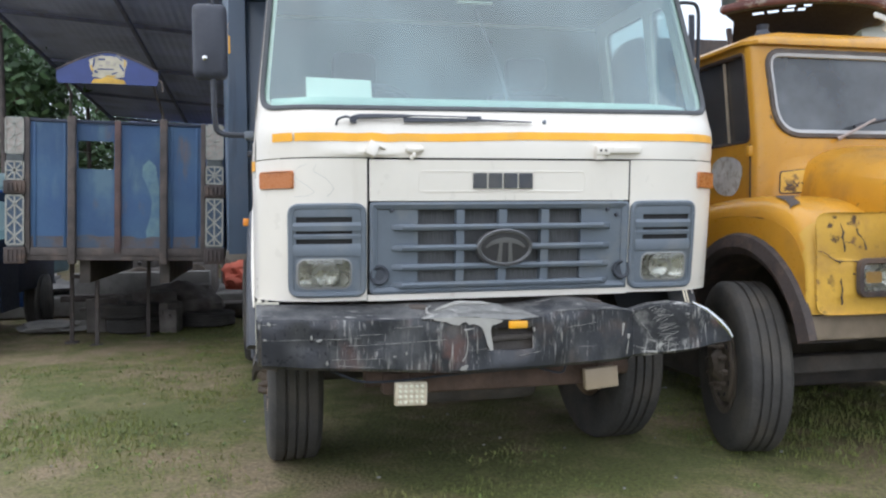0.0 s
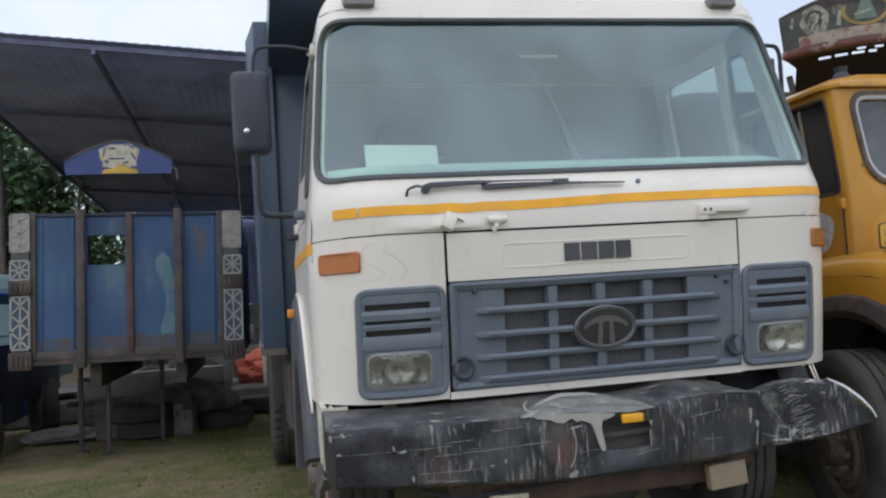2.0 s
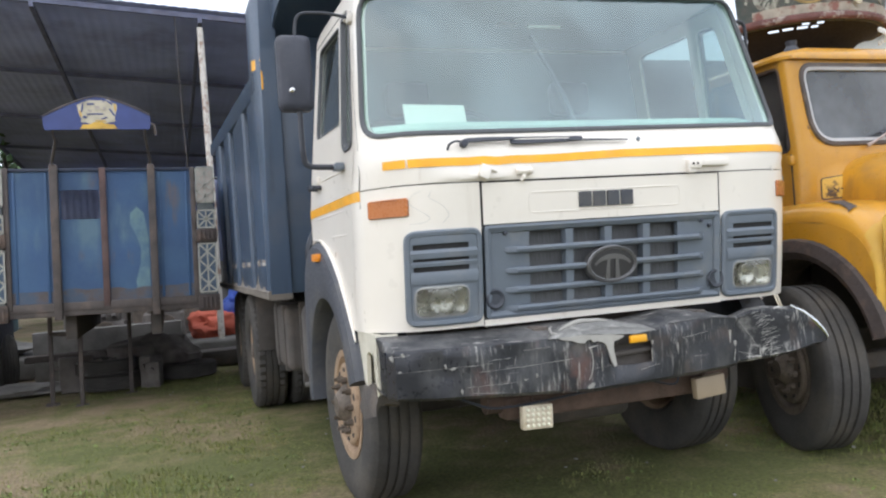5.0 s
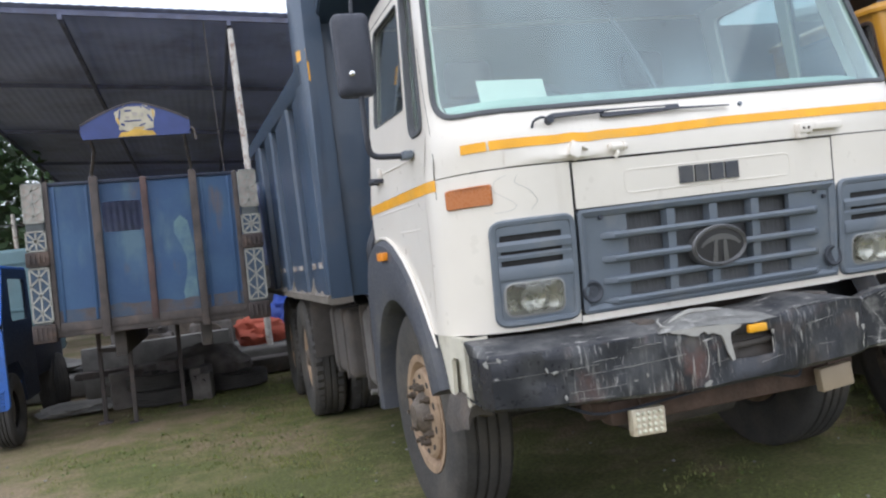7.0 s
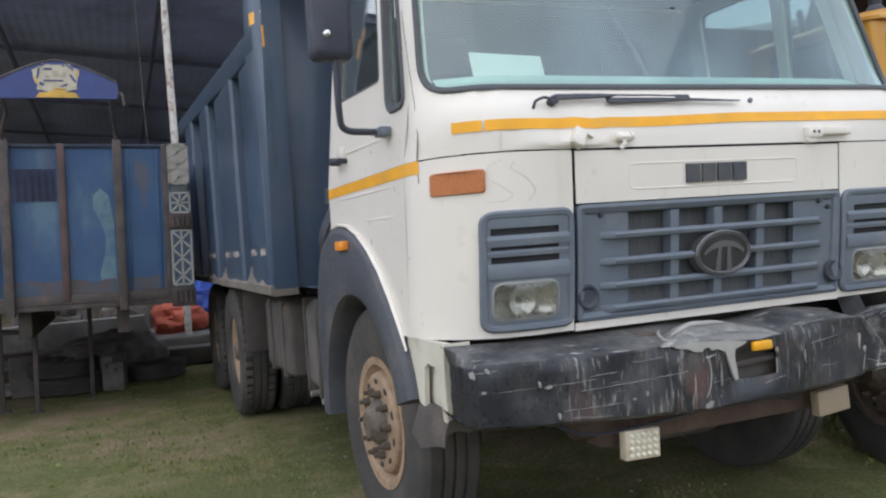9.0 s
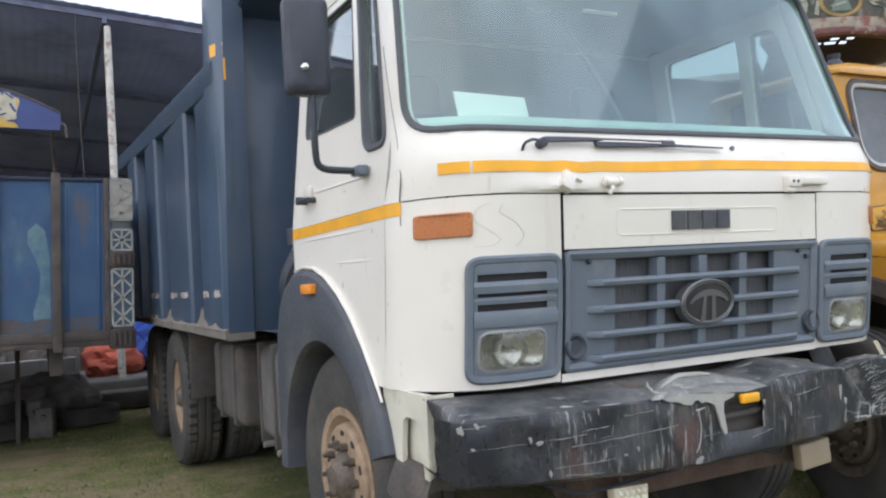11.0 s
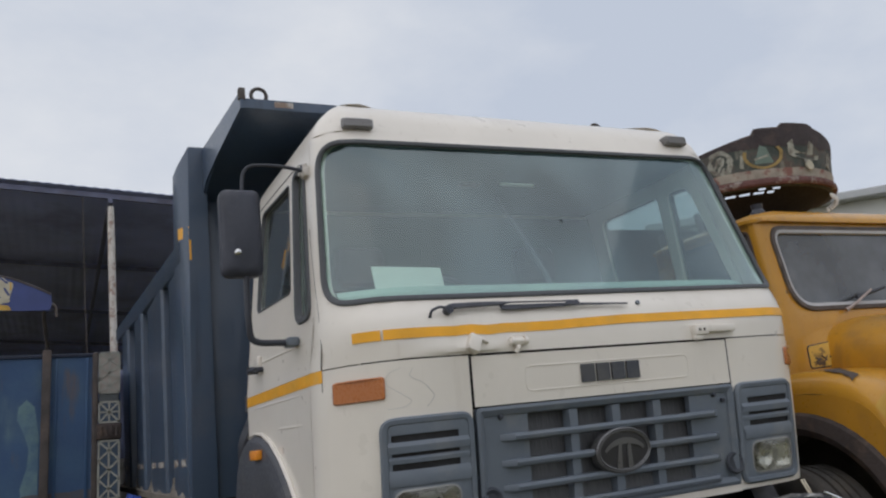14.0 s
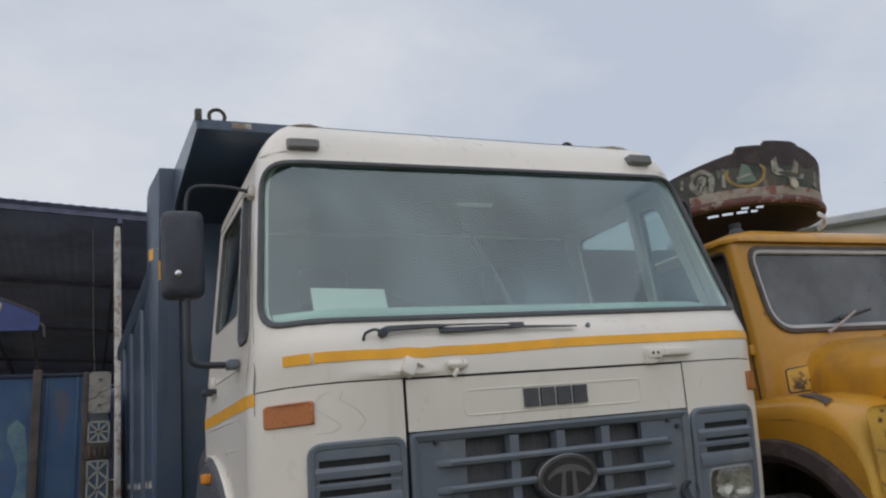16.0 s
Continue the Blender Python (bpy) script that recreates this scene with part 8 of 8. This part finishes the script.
for x, y, r, mt, h, lb in ((-1.25, 8.62, 0.046, OLD_WHITE, 4.68, "white flaking painted shed post"), (-6.05, 14.0, 0.06, BROWN_STEEL, 5.2, "slim dark shed post"), (-6.05, 17.7, 0.05, OLD_WHITE, 3.35, "short pale pipe post"), (-6.05, 22.0, 0.06, BROWN_STEEL, 4.9, "slim dark shed post"), (2.6, 10.1, 0.06, BROWN_STEEL, 4.9, "slim dark shed post")):
    bm = nb()
    tube(bm, [(x, y, 0), (x + 0.01, y, h * 0.5), (x, y, h * 0.93), (x, y, h)], [r, r, r, r * 0.8], 12)
    p = structure("shed_post", bm, mt, lb, "post")
    bm = nb()
    bx(bm, x - 0.12, x + 0.12, y - 0.12, y + 0.12, 0, 0.04, 0.01)
    part("foot_plate", bm, CONCRETE, p)
bm = nb()
tube(bm, arc([(-6.05, 14.0, 2.9), (-6.05, 16, 2.95), (-6.05, 17.7, 3.1), (-6.05, 22, 3.4)]), 0.015, 6)
tagged(part("hanging_cable", bm, LATTICE), "thin pale cable slung between posts", "cable")
bm = nb()
tube(bm, [(-1.55, 10.08, 5.34), (-1.53, 10.08, 3.6), (-1.48, 10.08, 2.0)], 0.006, 6)
tagged(part("hanging_rope", bm, BROWN_STEEL), "thin rope hanging from the shed roof", "rope")

# yard clutter beneath and beyond the trailer
bm = nb()
bx(bm, -6.4, -0.2, 8.4, 11.5, 0, 0.28, 0.04, 3)
structure("concrete_step", bm, mat("oily_concrete", (0.13, 0.125, 0.12), 0.9, var=0.25, scale=2, dirt=(0.06, 0.055, 0.05), dirt_amt=0.8, dirt_scale=1.5, bump=0.3), "worn concrete platform under the shed", "platform")
rr = random.Random(11)


def lump(name, c, size, mt, label, cat, seed):
    bm = nb()
    bmesh.ops.create_icosphere(bm, subdivisions=4, radius=1.0)
    for v in bm.verts:
        k = 1 + 0.35 * noise.noise(v.co * 1.7 + Vector((seed, 0, 0))) + 0.12 * noise.noise(v.co * 5 + Vector((0, seed, 0)))
        v.co = Vector((c[0] + v.co.x * size[0] * k, c[1] + v.co.y * size[1] * k, c[2] + max(-0.999, v.co.z * k) * size[2]))
    ob = part(name, bm, mt)
    return tagged(ob, label, cat)


lump("orange_tarpaulin", (-1.33, 9.1, 0.46), (0.36, 0.3, 0.24), CLOTH, "crumpled orange-red tarpaulin on the platform", "tarpaulin", 1.0)
lump("blue_tarpaulin", (-0.82, 9.45, 0.62), (0.36, 0.45, 0.38), BLUE_TARP, "crumpled blue tarpaulin heap on the platform", "tarpaulin", 4.0)
# the lump under the trailer is an added shape that blocks light from behind
lump("light_block_lump", (-2.15, 7.45, 0.24), (0.5, 0.35, 0.26), SCRAP, "crumpled lump added under the trailer to block light", "tarpaulin", 7.0)
for cx_, cy_, w_, h_ in ((-2.75, 8.75, 0.5, 0.62), (-2.0, 8.75, 0.55, 0.72), (-3.1, 9.6, 0.5, 0.85), (-2.3, 10.2, 0.7, 0.95), (-1.55, 10.4, 0.4, 0.8)):
    eng = thing("engine_block", (cx_, cy_, 0.28), "dark oily engine block standing on the platform", "engine", "scrapped engines")
    bm = nb()
    bx(bm, cx_ - w_ / 2, cx_ + w_ / 2, cy_ - 0.3, cy_ + 0.3, 0.28, 0.28 + h_ * 0.6, 0.04, 2)
    bx(bm, cx_ - w_ * 0.38, cx_ + w_ * 0.38, cy_ - 0.22, cy_ + 0.22, 0.28 + h_ * 0.55, 0.28 + h_, 0.04, 2)
    part("block", bm, SCRAP, eng)
    bm = nb()
    lathe(bm, [(0.001, -0.06), (0.16, -0.05), (0.17, 0.0), (0.05, 0.02)], (cx_, cy_ - 0.31, 0.28 + h_ * 0.35), 20, "y")
    part("pulley", bm, HUB, eng)
    for k in range(3):
        bm = nb()
        rod(bm, (cx_ - w_ * 0.25 + k * w_ * 0.25, cy_ - 0.25, 0.28 + h_ * 0.8), (cx_ - w_ * 0.25 + k * w_ * 0.25, cy_ - 0.36, 0.28 + h_ * 0.7), 0.03)
        part("pipe", bm, ENGINE, eng)
lump("rubble_mound", (-3.45, 6.9, 0.06), (0.45, 0.3, 0.07), CONCRETE, "low mound of grey rubble", "rubble", 9.0)
lump("rubble_mound", (-4.6, 9.0, 0.40), (0.9, 0.6, 0.15), CONCRETE, "low heap of grey rubble", "rubble", 12.0)
for x, y, z, rz in ((-2.55, 6.65, 0.085, 15), (-2.62, 6.7, 0.25, 60), (-1.75, 7.0, 0.085, 30)):
    ob = part("spare_tyre", MT, TYRE)
    ob.matrix_basis = pose(x, y, z + 0.0, 0, 90, rz)
    tagged(ob, "worn black tyre lying flat under the trailer", "tyre", "loose tyres")
# added dark box: covers the platform's bright front where shade belongs
bm = nb()
bx(bm, -1.75, -0.7, 7.7, 8.05, 0.0, 0.20, 0.03)
tagged(part("ledge_dark_box", bm, CHASSIS), "dark box added to stand in for shade below the platform edge", "crate")
bm = nb()
bx(bm, -3.6, -2.2, 7.6, 7.75, 0.28, 0.36, 0.01, 1, Matrix.Translation((0, 0, 0.0)))
tagged(part("timber", bm, BROWN_STEEL), "rough timber beam lying on the platform edge", "timber")

# low concrete wall behind the trailer, with scrap leaning on it
bm = nb()
bx(bm, -3.55, -1.78, 7.95, 8.12, 0, 0.62, 0.015)
structure("yard_wall", bm, CONCRETE, "low stained concrete wall behind the trailer", "wall")
rr = random.Random(19)
for k in range(17):
    x, y = rr.uniform(-3.0, -1.75), rr.uniform(6.5, 7.8)
    w_, h_, d_ = rr.uniform(0.14, 0.45), rr.uniform(0.08, 0.5), rr.uniform(0.12, 0.35)
    bm = nb()
    m_ = Matrix.Translation((x, y, h_ / 2 - 0.01)) @ Matrix.Rotation(rr.uniform(0, 3), 4, "Z")
    bx(bm, -w_ / 2, w_ / 2, -d_ / 2, d_ / 2, -h_ / 2, h_ / 2, 0.015, 2, m_)
    rod(bm, m_ @ Vector((-w_ * 0.7, 0, h_ * 0.2)), m_ @ Vector((w_ * 0.75, 0.02, h_ * 0.3)), 0.025, 8)
    tagged(part("scrap_part", bm, SCRAP), "dark oily scrap casting lying under the trailer", "scrap", "scrap under the trailer")
teal = thing("teal_box_body", (-4.3, 9.0, 0), "faded teal box body standing behind the pickup", "truck body")
bm = nb()
bx(bm, -5.6, -4.05, 8.6, 10.2, 0.55, 1.98, 0.05, 3)
tb = part("body", bm, TEAL, teal)
for x in (-5.2, -4.5):
    bm = nb()
    bx(bm, x - 0.06, x + 0.06, 8.7, 10.1, 0.0, 0.56, 0.01)
    part("bearer", bm, CHASSIS, teal)
bm = nb()
for z in (0.7, 1.2, 1.8):
    bx(bm, -5.55, -4.1, 8.585, 8.605, z - 0.02, z + 0.02, 0.006)
part("pressing", bm, TEAL, tb)

# ---- second yellow truck, further along the row ----
far = thing("tall_truck", (5.25, 2.4, 0), "yellow high-cab truck with a blue and tan striped roof board", "truck")
bm = nb()
rings = []
for z, ins in ((0.85, 0.03), (1.2, 0.0), (2.0, 0.0), (2.62, 0.02), (2.78, 0.10), (2.90, 0.28), (2.97, 0.55), (3.0, 0.9)):
    rings.append([Vector((x, y, z)) for x, y in rr2(4.17 + ins, 6.33 - ins, 0.75 + ins * 0.5, 1.75 - ins * 0.4, 0.12, 4, 2)])
skin(bm, rings, closed=True, cap=True)
fcab = part("cab", bm, YELLOW, far)
bm = nb()
poly(bm, rr2(4.36, 6.14, 1.85, 2.52, 0.1, 5, 2), [], lambda x, z: Vector((x, 0.735, z)), lambda x, z: Vector((x, 0.76, z)))
part("windscreen", bm, YGLASS, fcab, "dusty windscreen")
bm = nb()
bx(bm, 4.3, 6.2, 0.70, 0.77, 0.95, 1.6, 0.03)
part("grille", bm, CHASSIS, fcab)
bm = nb()
bx(bm, 4.2, 6.3, 0.57, 0.75, 0.55, 0.82, 0.03)
part("bumper", bm, CHASSIS, far)
for i, (z0, z1, mt) in enumerate(((2.80, 2.87, BLUE), (2.875, 2.92, LATTICE), (2.925, 2.985, BLUE), (2.99, 3.05, BROWN_STEEL))):
    bm = nb()
    skin(bm, [[Vector((4.22 + 2.06 * t, 1.55 - 0.22 * math.sin(math.pi * t) + d, z + 0.12 * math.sin(math.pi * t) ** 0.8)) for z, d in ((z0, 0), (z1, -0.015), (z1, 0.03), (z0, 0.03))] for t in lin(0, 1, 16)], closed=True, cap=True)
    part("roof_board", bm, mt, far, "striped painted roof board")
for x in (4.32, 6.18):
    bm = nb()
    rod(bm, (x, 1.6, 2.6), (x, 1.56, 2.9), 0.03)
    part("support", bm, CHASSIS, far)
for s in (-1, 1):
    for y in (1.4, 6.0):
        wheel(far, 5.25 + s * 0.93, y, R_T - 0.012, s, True, 0, HUB)
bm = nb()
bx(bm, 4.85, 5.65, 0.8, 7.5, 0.62, 0.88, 0.02)
part("chassis_frame", bm, CHASSIS, far)
bm = nb()
bx(bm, 4.2, 6.3, 1.9, 7.6, 0.9, 1.9, 0.02)
part("cargo_bed", bm, BROWN_STEEL, far)
far.location.x += 0.11

# ---- far right building ----
house = thing("building", (30, 24, 0), "pale plastered two-storey building with blue windows", "building")
HM = Matrix.Translation((25.5, 20.5, 0)) @ Matrix.Rotation(radians(-42), 4, "Z")
bm = nb()
bx(bm, -5.0, 14, 0, 8, 0, 8.6, 0.02, 1, HM)
hw = part("wall", bm, PLASTER, house)
bm = nb()
bx(bm, -5.6, 14.5, -0.7, 8.6, 8.6, 8.95, 0.05, 1, HM)
part("roof", bm, METAL_ROOF, house)
for z in (2.0, 5.6):
    for k in range(7):
        x = -4.0 + 2.6 * k
        bm = nb()
        bx(bm, x, x + 1.3, -0.03, 0.05, z, z + 1.5, 0.01, 1, HM)
        w = part("window", bm, LATTICE, house)
        for dx in (0.08, 0.70):
            bm = nb()
            bx(bm, x + dx, x + dx + 0.52, -0.05, -0.02, z + 0.08, z + 1.42, 0, 1, HM)
            part("pane", bm, BLUE_PANE, w, "blue tinted pane")
        bm = nb()
        bx(bm, x - 0.1, x + 1.4, -0.2, 0.0, z - 0.12, z - 0.02, 0.01, 1, HM)
        part("sill", bm, PLASTER, w)
bm = nb()
bx(bm, 6.5, 8.2, 2.0, 3.4, 8.95, 10.2, 0.1, 2, HM)
part("water_tank", bm, CHASSIS, house, "dark roof water tank")

# ---- trees ----
def tree(x, y, h, spread, seed, leaves=5200):
    rr = random.Random(seed)
    t = thing("tree", (x, y, 0), "leafy broad tree with an uneven dark green crown", "tree", "yard trees")
    bm = nb()
    top = Vector((x + rr.uniform(-0.5, 0.5), y, h * 0.55))
    tube(bm, [(x, y, -0.05), (x + 0.1, y, h * 0.2), (x - 0.1, y + 0.1, h * 0.4), top], [0.28, 0.22, 0.18, 0.12], 10)
    tips = []
    for k in range(9):
        a, z0 = rr.uniform(0, 6.28), h * rr.uniform(0.28, 0.55)
        p = Vector((x, y, z0))
        e = Vector((x + math.cos(a) * spread * rr.uniform(0.5, 0.95), y + math.sin(a) * spread * rr.uniform(0.5, 0.95), h * rr.uniform(0.45, 0.92)))
        m_ = p.lerp(e, 0.5) + Vector((0, 0, -0.3))
        tube(bm, [p, m_, e], [0.10, 0.06, 0.02], 6)
        tips += [e, m_.lerp(e, 0.5), m_]
    part("trunk", bm, BARK, t)
    tips += [top + Vector((rr.uniform(-1, 1) * spread * 0.5, rr.uniform(-1, 1) * spread * 0.5, rr.uniform(0.5, 1) * h * 0.4)) for _ in range(8)]
    rng = np.random.RandomState(seed)
    cl = np.array([tuple(p) for p in tips])
    c = cl[rng.randint(len(cl), size=leaves)] + rng.normal(0, 1, (leaves, 3)) * np.array([0.20, 0.20, 0.15]) * spread
    c = c[c[:, 2] > 1.2]
    n_ = len(c)
    d1 = rng.normal(0, 1, (n_, 3))
    d1 /= np.linalg.norm(d1, axis=1)[:, None]
    d2 = np.cross(d1, rng.normal(0, 1, (n_, 3)))
    d2 /= np.linalg.norm(d2, axis=1)[:, None]
    s_ = rng.uniform(0.10, 0.22, (n_, 1))
    v = np.stack([c - d1 * s_, c + d2 * s_ * 0.45, c + d1 * s_, c - d2 * s_ * 0.45], 1).reshape(-1, 3)
    me = bpy.data.meshes.new("crown")
    me.from_pydata(v.tolist(), [], np.arange(n_ * 4).reshape(-1, 4).tolist())
    part("crown", me, LEAF, t)


for i, (x, y, h, sp) in enumerate(((-8.6, 19.5, 7.0, 2.6), (-11.5, 23, 8.5, 3.2), (-9.2, 29, 8.0, 3.2), (-15.5, 27, 9.5, 3.8), (-6.0, 34, 7.5, 3.4), (-1.5, 36, 7.0, 3.4))):
    tree(x, y, h, sp, 20 + i, 6000 if i < 4 else 3000)

# low hedge closing the yard behind the shed
rng = np.random.RandomState(77)
n_ = 9000
c = np.stack([rng.uniform(-40, 8, n_), rng.normal(39, 0.5, n_), rng.uniform(0, 1, n_) ** 0.8 * 2.3], 1)
c[:, 2] *= 0.75 + 0.25 * np.sin(c[:, 0] * 0.9) * np.sin(c[:, 0] * 0.37 + 1)
d1 = rng.normal(0, 1, (n_, 3))
d1 /= np.linalg.norm(d1, axis=1)[:, None]
d2 = np.cross(d1, rng.normal(0, 1, (n_, 3)))
d2 /= np.linalg.norm(d2, axis=1)[:, None]
v = np.stack([c - d1 * 0.24, c + d2 * 0.12, c + d1 * 0.24, c - d2 * 0.12], 1).reshape(-1, 3)
me = bpy.data.meshes.new("hedge")
me.from_pydata(v.tolist(), [], np.arange(n_ * 4).reshape(-1, 4).tolist())
tagged(part("hedge", me, LEAF), "long low dark green hedge behind the yard", "hedge", kind="stuff")

# ---- grass ----
rng = np.random.RandomState(4)
N = 190000
gxy = np.stack([rng.uniform(-5.5, 4.5, N), rng.uniform(-2.6, 8.0, N)], 1)
gxy = gxy[rng.uniform(0, 1, N) < 1.15 - 0.1 * np.abs(gxy[:, 1])]
dens = np.array([noise.noise(Vector((a * 0.9, b * 0.9, 3.0))) + 0.5 * noise.noise(Vector((a * 3.1, b * 3.1, 7.0))) + 0.55 * noise.noise(Vector((a * 11, b * 11, 2.0))) for a, b in gxy])
dens -= 0.45 * np.clip((-2.4 - gxy[:, 0]) / 1.2, 0, 1)
dens -= 0.55 * np.clip((1.25 - np.abs(gxy[:, 0])) / 0.3, 0, 1) * np.clip((gxy[:, 1] + 0.05) / 0.5, 0, 1)
gxy, dens = gxy[dens > -0.16], dens[dens > -0.16]
n_ = len(gxy)
hgt = rng.uniform(0.005, 0.026, n_) * np.clip(0.6 + 1.1 * dens, 0.35, 1.7)
ang = rng.uniform(0, 2 * math.pi, n_)
lean = rng.normal(0, 0.5, (n_, 2)) * hgt[:, None]
wd = rng.uniform(0.002, 0.005, n_)
base_ = np.c_[gxy, np.full(n_, -0.02)]
dv = np.c_[np.cos(ang) * wd, np.sin(ang) * wd, np.zeros(n_)]
tipv = np.c_[gxy + lean, hgt]
v = np.stack([base_ - dv, base_ + dv, tipv], 1).reshape(-1, 3)
me = bpy.data.meshes.new("grass")
me.from_pydata(v.tolist(), [], np.arange(n_ * 3).reshape(-1, 3).tolist())
GRASS = mat("grass_blades", (0.155, 0.178, 0.045), 0.7, var=0.3, scale=1.2, dirt=(0.235, 0.19, 0.09), dirt_amt=0.8, dirt_scale=1.4, dirt_cut=(0.48, 0.66), island=0.4, bump=0)
tagged(part("grass", me, GRASS), "short patchy grass, green and straw-coloured", "grass", kind="stuff")
# low weeds with broader leaves among the grass
rng = np.random.RandomState(15)
c = np.stack([rng.uniform(-5.0, 4.2, 9000), rng.uniform(-2.4, 6.5, 9000)], 1)
c = c[np.array([noise.noise(Vector((a * 0.9, b * 0.9, 3.0))) + 0.7 * noise.noise(Vector((a * 4, b * 4, 7.0))) - 0.45 * min(1, max(0, (-2.4 - a) / 1.2)) - (0.6 if abs(a) < 1.15 and b > 0.1 else 0) for a, b in c]) > 0.12]
k_ = 7
n_ = len(c) * k_
ang, ln_ = rng.uniform(0, 2 * math.pi, n_), rng.uniform(0.010, 0.030, n_)
root = np.repeat(np.c_[c, np.full(len(c), -0.012)], k_, 0) + np.c_[rng.normal(0, 0.012, (n_, 2)), np.zeros(n_)]
out_ = np.c_[np.cos(ang), np.sin(ang), rng.uniform(0.15, 1.1, n_)] * ln_[:, None]
side_ = np.c_[-np.sin(ang), np.cos(ang), np.zeros(n_)] * (ln_ * rng.uniform(0.18, 0.34, n_))[:, None]
v = np.stack([root, root + out_ * 0.55 + side_, root + out_ + np.array([0, 0, -0.003]), root + out_ * 0.55 - side_], 1).reshape(-1, 3)
me = bpy.data.meshes.new("weeds")
me.from_pydata(v.tolist(), [], np.arange(n_ * 4).reshape(-1, 4).tolist())
tagged(part("weeds", me, mat("weed_leaves", (0.125, 0.17, 0.042), 0.6, var=0.3, scale=1.5, island=0.5, bump=0)), "low broad-leaved weeds scattered in the grass", "weeds", kind="stuff")
rr = random.Random(8)
bm = nb()
for _ in range(110):
    x, y, s_ = rr.uniform(-5, 3.5), rr.uniform(-2, 6), rr.uniform(0.006, 0.016)
    t2 = nb()
    bmesh.ops.create_icosphere(t2, subdivisions=1, radius=s_)
    t2.transform(Matrix.Translation((x, y, 0.004)) @ Matrix.Rotation(rr.uniform(0, 6), 4, "Z") @ Matrix.Diagonal((1, rr.uniform(0.6, 1), 0.5, 1)))
    join(bm, t2)
tagged(part("pebbles", bm, CONCRETE), "scattered small pale pebbles and litter on the grass", "pebbles", kind="stuff")
